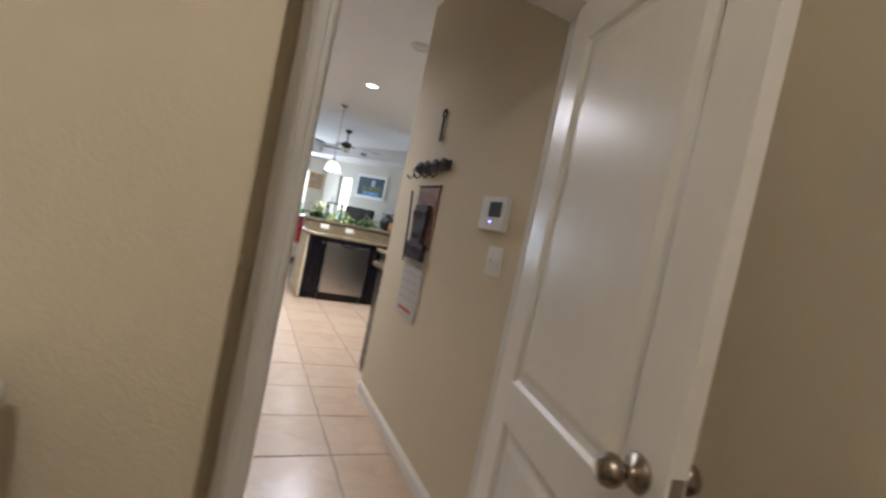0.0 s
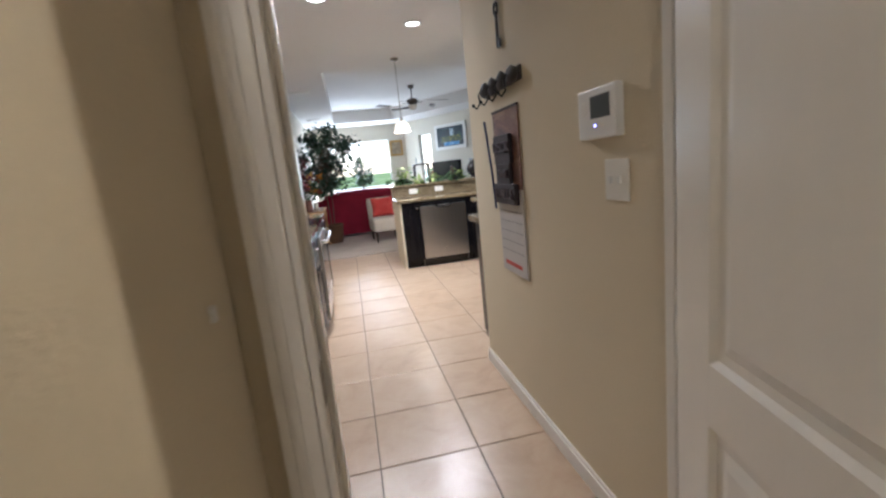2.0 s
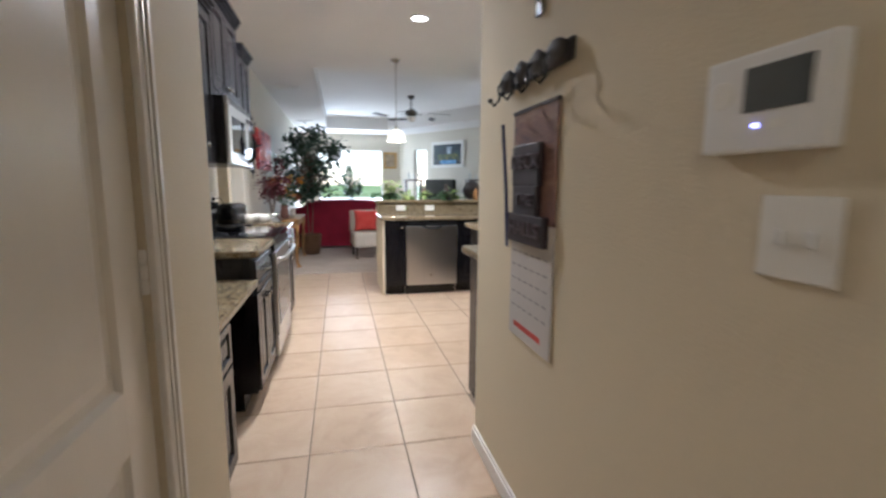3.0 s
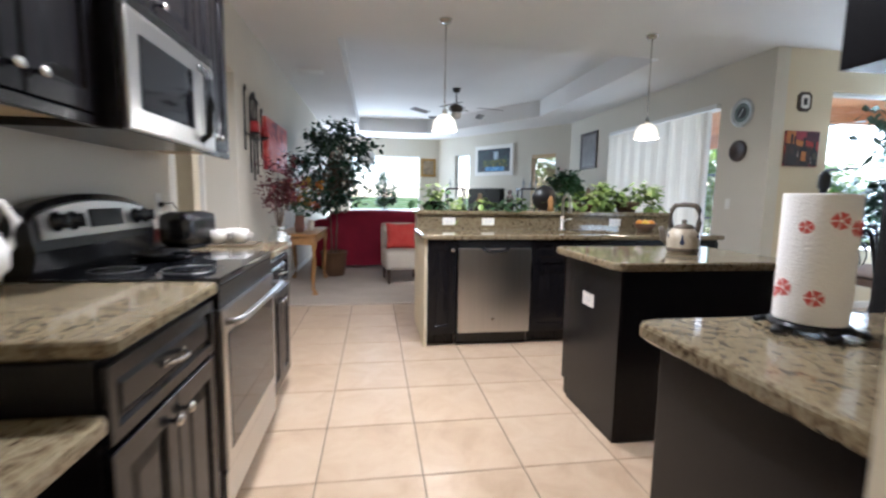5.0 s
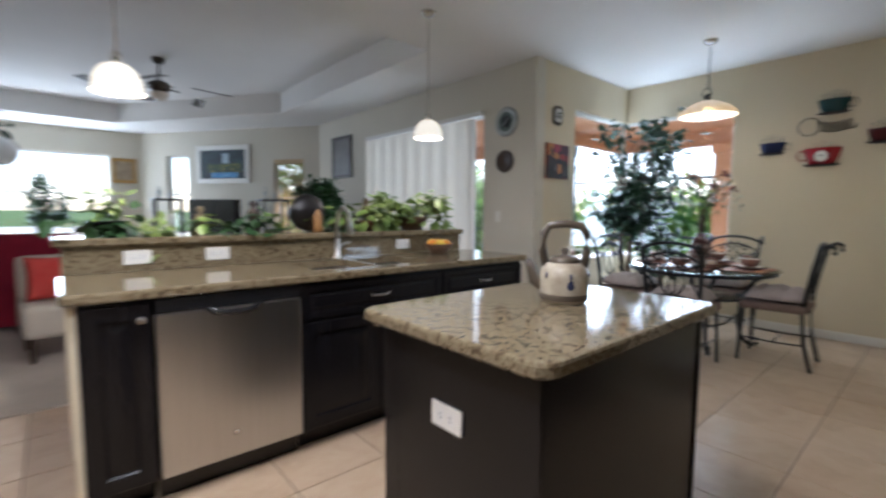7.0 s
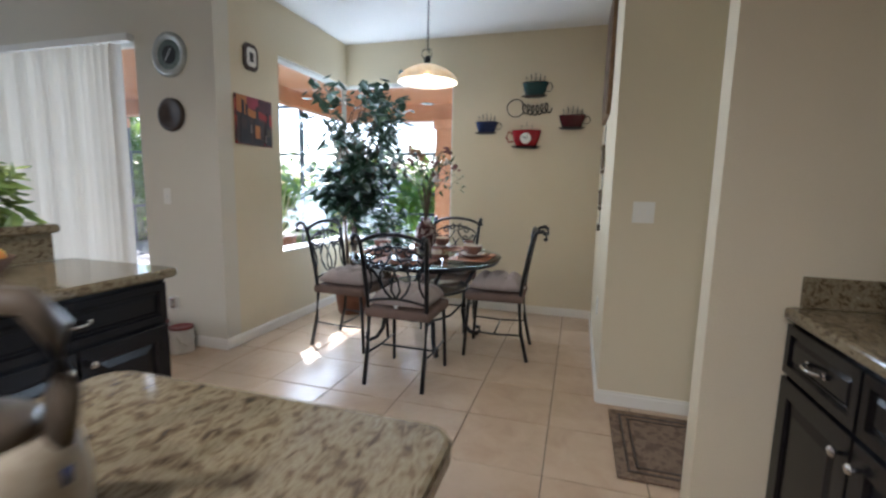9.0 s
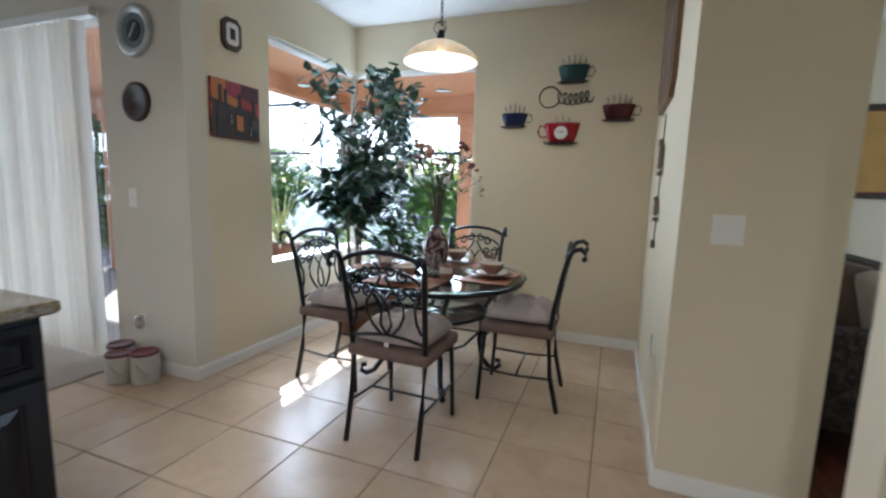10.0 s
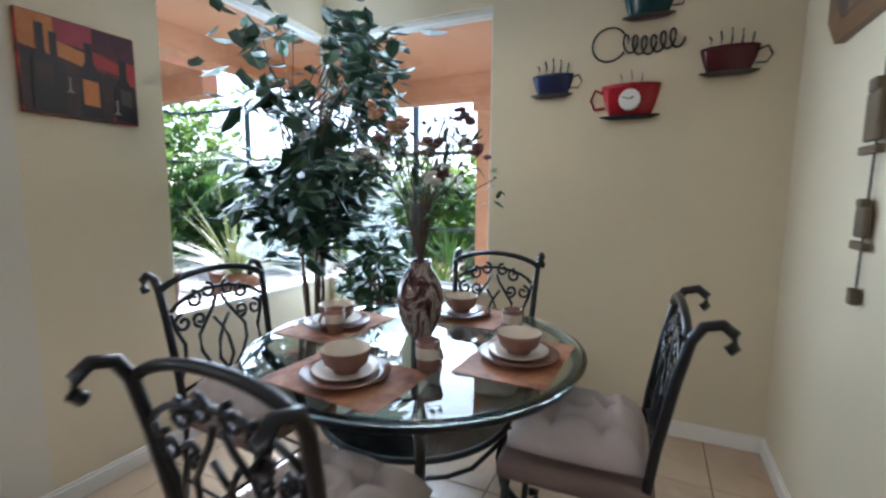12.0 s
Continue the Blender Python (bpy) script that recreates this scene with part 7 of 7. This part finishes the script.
for k in range(10):
    a, z, s = radians(150 + 26 * k + rg_.uniform(-5, 5)), rg_.choice((0.085, 0.10, 0.235, 0.25)), rg_.uniform(0.012, 0.024)
    vs, fs = [], []
    for q in range(5):
        b = q * 1.2566
        for dr in (0.2, 1.0):
            for db in (-0.5, 0.5):
                u, v = s * dr * math.cos(b + db), s * dr * math.sin(b + db)
                vs.append((0.0697 * math.cos(a + u / 0.07), 0.0697 * math.sin(a + u / 0.07), z + v))
        i = len(vs) - 4
        fs.append((i, i + 1, i + 3, i + 2))
    me = bpy.data.meshes.new("printed_flower")
    me.from_pydata(vs, [], fs)
    me.materials.append(M_PRED)
    ob = new("printed_flower", me)
    ob.parent = pt
# pitcher, skillet, toaster, cups
M_CERAM = mat("white_ceramic", (0.72, 0.68, 0.62), 0.25, var=0.06, scale=6, bump=0.05)
pi_ = thing("pitcher", "white ceramic pitcher with embossed body", "pitcher", pose(-0.47, 3.70, 0.906, 0, 0, 60))
part("body", lathe(bmesh.new(), [(0, 0), (0.06, 0), (0.064, 0.008), (0.05, 0.03), (0.06, 0.05), (0.098, 0.10), (0.10, 0.15), (0.075, 0.20), (0.058, 0.23), (0.06, 0.255), (0.072, 0.285), (0.066, 0.285), (0.05, 0.25), (0, 0.24)], 32, cap=False), M_CERAM, pi_, "", True)
part("handle", tube(bmesh.new(), [(0.055, 0, 0.25), (0.10, 0, 0.255), (0.125, 0, 0.21), (0.11, 0, 0.15), (0.09, 0, 0.12)], 0.010, 8), M_CERAM, pi_, "", True)
part("spout", tube(bmesh.new(), [(-0.045, 0, 0.245), (-0.07, 0, 0.27), (-0.095, 0, 0.287)], 0.022, 10, taper=0.008), M_CERAM, pi_, "", True)
sk_ = thing("frying_pan", "small black frying pan on the cooktop", "frying pan", at(-0.40, 4.55, 0.9135))
part("pan", lathe(bmesh.new(), [(0, 0), (0.085, 0), (0.11, 0.035), (0.107, 0.036), (0.083, 0.006), (0, 0.005)], 28, cap=False), M_BLACK, sk_, "", True)
part("handle", tube(bmesh.new(), [(0.07, -0.08, 0.028), (0.13, -0.14, 0.05), (0.19, -0.20, 0.052)], 0.009, 8), M_BLACK, sk_, "", True)
TSM = pose(-0.50, 5.10, 0.906, 0, 0, 80)
ts = thing("toaster", "rounded black toaster plugged in on the worktop", "toaster", TSM)
part("body", B(-0.14, 0.14, -0.085, 0.085, 0.012, 0.19, 0.045), M_BLACK, ts, "", True)
for y in (-0.03, 0.03):
    part("slot", B(-0.10, 0.10, y - 0.012, y + 0.012, 0.186, 0.1915), M_BGLASS, ts)
part("base", B(-0.135, 0.135, -0.08, 0.08, 0, 0.016, 0.004), M_BLACK, ts)
part("lever", B(0.138, 0.158, -0.015, 0.015, 0.12, 0.135, 0.004), M_CHROME, ts)
part("cord", tube(bmesh.new(), [(-0.655, 5.15, 1.13), (-0.60, 5.16, 1.14), (-0.57, 5.18, 1.08), (-0.585, 5.17, 0.98), (-0.58, 5.15, 0.92)], 0.004, 6), M_BLACK, ts, "black power cord", True, TSM.inverted())
part("plug", B(-0.663, -0.64, 5.137, 5.163, 1.117, 1.143, 0.004), M_BLACK, ts, at=TSM.inverted())
tray = thing("serving_tray", "thin dark serving tray under the cups", "tray", at(-0.32, 5.22, 0.906))
part("tray", B(-0.14, 0.14, -0.11, 0.11, 0, 0.01, 0.003), M_OLDW, tray)
for x, y in ((-0.38, 5.18), (-0.27, 5.20), (-0.32, 5.28)):
    ob = thing("cup", "white ceramic cup on the tray", "cup", at(x, y, 0.917), group="white cups")
    part("body", lathe(bmesh.new(), [(0, 0), (0.03, 0), (0.045, 0.03), (0.048, 0.075), (0.045, 0.076), (0.04, 0.03), (0, 0.008)], 22, cap=False), M_CERAM, ob, "", True)
    part("handle", tube(bmesh.new(), [(0.044, 0, 0.06), (0.066, 0, 0.055), (0.068, 0, 0.035), (0.042, 0, 0.022)], 0.005, 7), M_CERAM, ob, "", True)
rt = thing("round_tray", "round grey metal tray leaning on the desk", "tray", pose(-0.42, 3.18, 0.758, 0, 0, 0))
bm = lathe(bmesh.new(), [(0, 0), (0.13, 0), (0.155, 0.012), (0.158, 0.01), (0.13, -0.004), (0, -0.004)], 36, cap=False)
bmesh.ops.transform(bm, matrix=Matrix.Translation((0, 0, 0.155)) @ Matrix.Rotation(radians(70), 4, "X"), verts=bm.verts)
part("tray", bm, M_NICKEL, rt, "", True)

# ---- passage wall: alarm panel, coat hooks, calendar, sign, keys ----
th = thing("alarm_panel", "white wall alarm panel with a grey display", "alarm panel", wall_m(RX, 1.505, 1.381, "w"))
part("body", B(-0.10, 0.10, -0.03, -0.001, -0.07, 0.075, 0.006), M_WHITE, th)
part("display", B(-0.026, 0.074, -0.032, -0.029, -0.012, 0.052, 0.001), mat("grey_display", (0.09, 0.10, 0.10), 0.25, var=0.02, bump=0), th, "grey display")
part("speaker", disc([(0, 0.0312), (0.020, 0.0312), (0.022, 0.0305)], Matrix.Translation((-0.066, 0, 0.02))), M_PLATE, th)
part("indicator", B(-0.006, 0.0, -0.032, -0.0298, -0.035, -0.029), mat("blue_led", (0.1, 0.1, 0.6), 0.4, emit=(0.25, 0.25, 1.0), emit_str=3.0, bump=0), th, "blue indicator light")
part("button", B(0.02, 0.04, -0.032, -0.0298, -0.038, -0.025, 0.001), M_PLATE, th)
hk = thing("coat_rack", "carved grey wooden coat rack with iron hooks", "coat rack", wall_m(RX, 2.345, 1.628, "w"))
M_GREYW = mat("grey_driftwood", (0.10, 0.09, 0.085), 0.7, var=0.35, scale=14, fine=90, bump=0.6)
for k in range(4):
    x = (k - 1.5) * 0.125
    bm = bmesh.new()
    bmesh.ops.create_icosphere(bm, subdivisions=2, radius=0.05, matrix=Matrix.Translation((x, -0.025, 0.0)) @ Matrix.Diagonal((1.15, 0.42, 0.8, 1)))
    for v in bm.verts:
        v.co.z += 0.012 * noise.noise(v.co * 40)
    part("carving", bm, M_GREYW, hk, "", True)
    part("hook", tube(bmesh.new(), [(x, -0.035, 0.02), (x, -0.06, -0.02), (x, -0.055, -0.06), (x, -0.075, -0.085), (x, -0.09, -0.07)], 0.0045, 7), M_IRON, hk, "", True)
    bm = bmesh.new()
    bmesh.ops.create_uvsphere(bm, u_segments=10, v_segments=8, radius=0.009, matrix=Matrix.Translation((x, -0.09, -0.068)))
    part("hook_ball", bm, M_IRON, hk, "", True)
part("backboard", B(-0.25, 0.25, -0.014, -0.001, -0.03, 0.03, 0.005), M_GREYW, hk)
ca = thing("wall_calendar", "wall calendar with a sunset picture above white pages", "calendar", wall_m(RX, 2.332, 1.115, "w"))
part("page", B(-0.165, 0.165, -0.008, -0.002, -0.40, 0.02), mat("calendar_page", (0.55, 0.52, 0.49), 0.85, var=0.05, scale=6), ca, "printed white page")
part("picture", B(-0.165, 0.165, -0.008, -0.002, 0.022, 0.39), band_art("sunset_print", [(0.35, (0.10, 0.05, 0.05)), (0.5, (0.22, 0.11, 0.08)), (0.62, (0.34, 0.22, 0.14)), (0.72, (0.30, 0.07, 0.06))], 3, 0.6, (1, 1, 3)), ca, "sunset picture")
part("binding", B(-0.17, 0.17, -0.012, -0.001, 0.39, 0.402, 0.002), M_DKWOOD, ca)
mat("calendar_ink", (0.36, 0.34, 0.33), 0.8, bump=0)
for r_ in range(5):
    for c_ in range(6):
        part("day_mark", B(-0.145 + c_ * 0.05, -0.115 + c_ * 0.05, -0.0088, -0.0078, -0.09 - r_ * 0.05, -0.083 - r_ * 0.05), mat_get("calendar_ink"), ca)
part("red_mark", B(-0.12, 0.10, -0.0088, -0.0078, -0.365, -0.345), M_PRED, ca, "red printed line")
sg = thing("hanging_sign", "dark wooden sign reading deck the halls", "sign", wall_m(RX, 2.34, 1.235, "w") @ Matrix.Diagonal((1, 1, 0.8, 1)))
M_SIGN = mat("dark_plum_wood", (0.045, 0.03, 0.035), 0.55, var=0.25, scale=10, bump=0.3)
bm = B(-0.115, 0.10, -0.030, -0.011, 0.03, 0.20, 0.006)
box(bm, -0.105, 0.085, -0.030, -0.011, -0.09, 0.032, 0.006)
box(bm, -0.145, 0.145, -0.032, -0.011, -0.21, -0.088, 0.006)
part("board", bm, M_SIGN, sg)
M_LETTER = mat("raised_letter", (0.13, 0.10, 0.11), 0.5, var=0.2)
for word, z, sz in (("DECK", 0.10, 0.085), ("THE", -0.05, 0.07), ("HALLS", -0.175, 0.085)):
    cv = bpy.data.curves.new("letters", "FONT")
    cv.body, cv.size, cv.align_x, cv.extrude = word, sz, "CENTER", 0.004
    tmp = bpy.data.objects.new("tmp_text", cv)
    scene.collection.objects.link(tmp)
    bpy.context.view_layer.update()
    me = bpy.data.meshes.new_from_object(tmp.evaluated_get(bpy.context.evaluated_depsgraph_get()))
    bpy.data.objects.remove(tmp)
    me.materials.clear()
    me.materials.append(M_LETTER)
    ob = new("letters", me)
    ob.parent = sg
    ob.matrix_local = Matrix.Translation((0, -0.034, z)) @ RXP
part("strap", tube(bmesh.new(), [(-0.165, -0.05, 0.30), (-0.168, -0.03, 0.0), (-0.17, -0.02, -0.25)], 0.006, 6), mat("blue_cord", (0.02, 0.03, 0.12), 0.7), sg, "dark blue lanyard")
ky = thing("key_ornament", "old iron key hung on the wall", "key", wall_m(RX, 2.325, 1.875, "w"))
part("shaft", tube(bmesh.new(), [(0, -0.012, 0.05), (0, -0.012, -0.095)], 0.007, 8), M_IRON, ky, "", True)
part("bow", tube(bmesh.new(), [(0.022 * math.cos(t), -0.012, 0.07 + 0.026 * math.sin(t)) for t in [2 * math.pi * i / 18 for i in range(18)]], 0.006, 7, True), M_IRON, ky, "", True)
part("bit", B(-0.002, 0.03, -0.016, -0.008, -0.095, -0.06, 0.002), M_IRON, ky)
# ---- utility room ----
wm = thing("washing_machine", "white top-loading washing machine", "washing machine", at(-0.85, -0.02))
part("body", B(0, 0.66, 0.02, 0.66, 0.02, 0.90, 0.012), M_WHITE, wm)
part("top", B(-0.003, 0.665, 0.0, 0.665, 0.90, 0.945, 0.015), M_WHITE, wm)
part("lid", B(0.06, 0.60, 0.06, 0.46, 0.945, 0.957, 0.006), M_WHITE, wm)
part("foot", B(0.03, 0.63, 0.05, 0.62, 0, 0.02), M_BLACK, wm)
wall_plate(wall_m(0.066, 0.885, 1.12, "e"), "switch", 1, "white single light switch plate beside the doorway")
ul = thing("ceiling_light", "round frosted flush ceiling light in the utility room", "ceiling light", at(-0.25, -0.75, CEIL))
part("base", lathe(bmesh.new(), [(0.17, 0), (0.175, -0.02), (0.16, -0.025)], 28, cap=False), M_NICKEL, ul, "", True)
part("diffuser", lathe(bmesh.new(), [(0.16, -0.02), (0.15, -0.06), (0.10, -0.09), (0, -0.10)], 28, cap=False), M_OPAL, ul, "frosted glass diffuser", True)
bulb("lamp_utility", (-0.25, -0.75, CEIL - 0.16), 8.5, 0.10, (1.0, 0.89, 0.74))

# ---- outdoors ----
M_GRASS = mat("lawn", (0.075, 0.13, 0.03), 0.95, var=0.3, scale=2, fine=60, bump=1.0, spec=0.1)
M_CONC = mat("pale_patio_concrete", (0.36, 0.34, 0.31), 0.8, var=0.08, scale=2, fine=60, bump=0.3)
M_STUCCO = mat("peach_stucco", (0.62, 0.33, 0.19), 0.85, var=0.06, scale=3, fine=90, bump=0.6, spec=0.2)
M_CAGE = mat("bronze_screen_post", (0.06, 0.075, 0.08), 0.5, 0.2, var=0.1)
bm = bmesh.new()
bmesh.ops.create_grid(bm, x_segments=2, y_segments=2, size=1500)
tagged(part("ground", bm, M_GRASS, at=at(0, 0, -0.17)), "green lawn reaching the horizon", "ground", kind="structure")
tagged(part("patio", B(4.78, 10.2, -1.0, 13.5, -0.155, -0.02, 0.01), M_CONC), "pale concrete patio slab outside the windows", "patio", kind="structure")
# pale slab added over the lawn so the far window's view burns out white
tagged(part("patio_rear", B(-6.0, 4.6, 15.45, 48.0, -0.155, -0.02, 0.01), M_CONC), "pale ground added so the living room window looks blown out white", "patio", kind="structure")
bm = bmesh.new()
box(bm, 4.775, 8.25, 6.925, 7.83, 2.44, 2.60)
box(bm, 6.68, 8.25, 4.1, 6.925, 2.44, 2.60)
box(bm, 4.775, 5.80, 7.83, 13.0, 2.44, 2.60)
# extra roof stretch, added to keep direct sun off the sliding door
box(bm, 5.80, 7.10, 8.60, 13.0, 2.44, 2.60)
tagged(part("lanai_ceiling", bm, M_STUCCO), "peach stucco ceiling of the covered patio", "patio ceiling", kind="structure")
bm = bmesh.new()
box(bm, 5.81, 8.26, 7.68, 7.84, 2.26, 2.439)
# edge beam of the added roof stretch
box(bm, 6.94, 7.10, 8.60, 13.0, 2.22, 2.439)
box(bm, 8.05, 8.26, 4.1, 7.679, 2.22, 2.439)
tagged(part("lanai_beam", bm, M_STUCCO), "peach stucco beam round the covered patio", "beam", kind="structure")
for x, y in ((8.15, 6.05), (8.15, 4.3), (7.02, 11.0)):
    ob = thing("patio_column", "square peach stucco patio column", "column", at(x, y, -0.02), kind="structure")
    part("shaft", B(-0.15, 0.15, -0.15, 0.15, 0, 2.24, 0.01), M_STUCCO, ob)
    part("capital", B(-0.18, 0.18, -0.18, 0.18, 2.10, 2.238, 0.01), M_STUCCO, ob)
cg = thing("screen_enclosure", "dark metal pool screen frame beyond the patio", "screen enclosure", at(0, 0, -0.02), kind="structure")
for x, y in ((6.0, 13.4), (7.6, 13.4), (9.2, 13.4), (10.1, 11.6), (10.1, 9.8), (10.1, 8.0), (10.1, 6.2), (10.1, 4.4)):
    part("post", B(x - 0.035, x + 0.035, y - 0.035, y + 0.035, 0, 2.9, 0.003), M_CAGE, cg)
for z in (0.75, 1.9, 2.86):
    part("rail", B(4.8, 10.14, 13.38, 13.42, z, z + 0.05), M_CAGE, cg)
    part("rail", B(10.08, 10.12, 3.0, 13.38, z, z + 0.05), M_CAGE, cg)
for x0 in (7.2, 8.8):
    part("roof_beam", tube(bmesh.new(), [(10.1, x0 + 0.8, 2.9), (8.9, x0 + 0.8, 3.7), (8.3, x0 + 0.6, 4.2)], 0.035, 6), M_CAGE, cg)
# hedges, shrubs and palms
M_HEDGE = mat("sunlit_hedge_leaf", (0.15, 0.27, 0.06), 0.6, var=0.3, scale=1.5, fine=20, bump=0.1, color2=(0.06, 0.15, 0.04))
M_PALM = mat("palm_frond", (0.10, 0.19, 0.05), 0.5, var=0.3, scale=3, fine=30, color2=(0.05, 0.11, 0.03))
hd = thing("hedge", "tall green garden hedge beyond the screen", "hedge", at(0, 0, -0.17), kind="stuff")
rg_ = random.Random(9)
tips = []
for k in range(950):
    if k % 3 == 0:
        p = Vector((rg_.uniform(7.2, 9.6), rg_.uniform(14.0, 15.6), 0.1 + 3.8 * rg_.random() ** 1.1))
    elif k % 3 == 1:
        p = Vector((rg_.uniform(5.5, 13.5), rg_.uniform(15.2, 17.2), 0.1 + 4.6 * rg_.random() ** 1.2 * (0.7 + 0.3 * math.sin(k))))
    else:
        p = Vector((rg_.uniform(11.6, 13.6), rg_.uniform(3.0, 16.0), 0.1 + 1.7 * rg_.random() ** 1.4))
    tips.append((p, Vector((0, 0, 0.6))))
for m_, c_ in ((M_HEDGE, (0.30, 0.45, 0.08)), (M_PALM, (0.22, 0.38, 0.08))):
    # thin leaves let sunlight through
    n_ = m_.node_tree
    tr_, mx_ = n_.nodes.new("ShaderNodeBsdfTranslucent"), n_.nodes.new("ShaderNodeMixShader")
    tr_.inputs[0].default_value = (*c_, 1)
    mx_.inputs[0].default_value = 0.5
    o_ = n_.nodes["Material Output"]
    n_.links.new(n_.nodes["Principled BSDF"].outputs[0], mx_.inputs[1])
    n_.links.new(tr_.outputs[0], mx_.inputs[2])
    n_.links.new(mx_.outputs[0], o_.inputs[0])
leaves("foliage", hd, M_HEDGE, tips, 30, 0.30, 0.26, 0.34, 10)


def palm(x, y, h, n, l, seed):
    ob = thing("palm_tree", "green palm with arching fronds in the garden", "palm tree", at(x, y, -0.17))
    rg = random.Random(seed)
    part("trunk", tube(bmesh.new(), [(0, 0, 0), (0.04, 0.02, h * 0.5), (0.0, 0.05, h)], 0.10, 9, taper=0.07), M_BARK, ob, "", True)
    vs, fs = [], []
    for k in range(n):
        a, e = 2 * math.pi * k / n + rg.uniform(-0.2, 0.2), rg.uniform(0.2, 1.1)
        prev = None
        for q in range(13):
            u = q / 12
            c = Vector((math.cos(a) * l * u * math.cos(e * (1 - u)), math.sin(a) * l * u * math.cos(e * (1 - u)), h + l * (math.sin(e) * u - 0.75 * u * u)))
            if prev is not None and q > 1:
                d = (c - prev).normalized()
                s = d.cross(Vector((0, 0, 1))).normalized()
                for sg_ in (-1, 1):
                    for w in (0.0, 0.5):
                        leaf_into(vs, fs, prev + (c - prev) * w, s * sg_ + d * 0.6 + Vector((0, 0, -0.35)), l * 0.38 * (1 - 0.6 * u), 0.055, rg)
            prev = c
    me = bpy.data.meshes.new("fronds")
    me.from_pydata([tuple(v) for v in vs], [], fs)
    me.materials.append(M_PALM)
    fo = new("fronds", me)
    fo.parent = ob
    return ob


palm(8.0, 14.4, 1.6, 16, 1.8, 1)
palm(11.0, 12.2, 1.9, 16, 1.7, 2)
palm(6.9, 14.6, 1.1, 14, 1.7, 5)
palm(11.2, 8.6, 1.4, 15, 1.5, 3)
M_AGAVE = mat("variegated_leaf", (0.62, 0.62, 0.36), 0.5, var=0.2, scale=6, fine=60, color2=(0.20, 0.28, 0.08))
for x, y, l, s, mm, z0 in ((6.38, 7.60, 0.82, 3, M_AGAVE, 0.70), (7.2, 7.4, 0.45, 4, M_PALM, 0.40), (7.55, 6.35, 0.40, 5, M_POTHOS, 0.45), (7.3, 8.6, 0.75, 6, M_PALM, 0.35), (8.6, 8.2, 0.70, 7, M_POTHOS, 0.40), (6.9, 9.4, 0.8, 8, M_PALM, 0.45), (9.2, 7.0, 0.7, 9, M_PALM, 0.4)):
    ob = thing("spiky_plant", "spiky variegated plant in a patio pot", "potted plant", at(x, y, -0.02))
    part("pot", lathe(bmesh.new(), [(0, 0), (0.14, 0), (0.19, z0 - 0.05), (0.20, z0), (0.17, z0), (0, z0 - 0.04)], 20, cap=False), M_POT, ob, "", True)
    rg = random.Random(s)
    vs, fs = [], []
    for k in range(60):
        a, e = rg.random() * 6.283, rg.uniform(0.15, 1.35)
        L_ = l * rg.uniform(0.75, 1.15)
        side = Vector((-math.sin(a), math.cos(a), 0)) * 0.016
        pr = None
        for q in range(5):
            u = q / 4
            c = Vector((math.cos(a) * L_ * u * math.cos(e), math.sin(a) * L_ * u * math.cos(e), z0 - 0.03 + L_ * (math.sin(e) * u - 0.30 * u * u * math.cos(e))))
            w = 1 - u * 0.9
            vs += [c - side * w, c + side * w]
            if q:
                i = len(vs) - 4
                fs.append((i, i + 1, i + 3, i + 2))
    me = bpy.data.meshes.new("leaves")
    me.from_pydata([tuple(v) for v in vs], [], fs)
    me.materials.append(mm)
    lo = new("leaves", me)
    lo.parent = ob

# ---- floor tiles ----
P, G = 0.45, 0.006
bm = bmesh.new()
box(bm, -P / 2 + G / 2, P / 2 - G / 2, -P / 2 + G / 2, P / 2 - G / 2, -0.012, 0.0, 0.003)
tile_mesh = mesh("tile", bm, M_TILE)
edge_mesh = mesh("tile", B(-P / 2 + G / 2, P / 2 - G / 2, -P / 2 + G / 2, 0.18, -0.012, 0.0, 0.003), M_TILE)
for i in range(-7, 14):
    for j in range(-10, 12):
        cx, cy = 0.69 + P * (i + 0.5), 4.325 + P * (j + 0.5)
        if cy > 7.3 or cy < -0.3 or cx > 6.75:
            continue
        if cx > 4.4 and cy < 3.0 or cx < -1.0 and not 5.2 < cy < 7 or cy < 2.8 and not -0.3 < cx < 1.2 or 1.2 < cx < 3.7 and cy < 3.4:
            continue
        t = new("tile", tile_mesh if cy < 7.2 else edge_mesh)
        t.location = (cx, cy, 0)
        t.parent = tile_floor
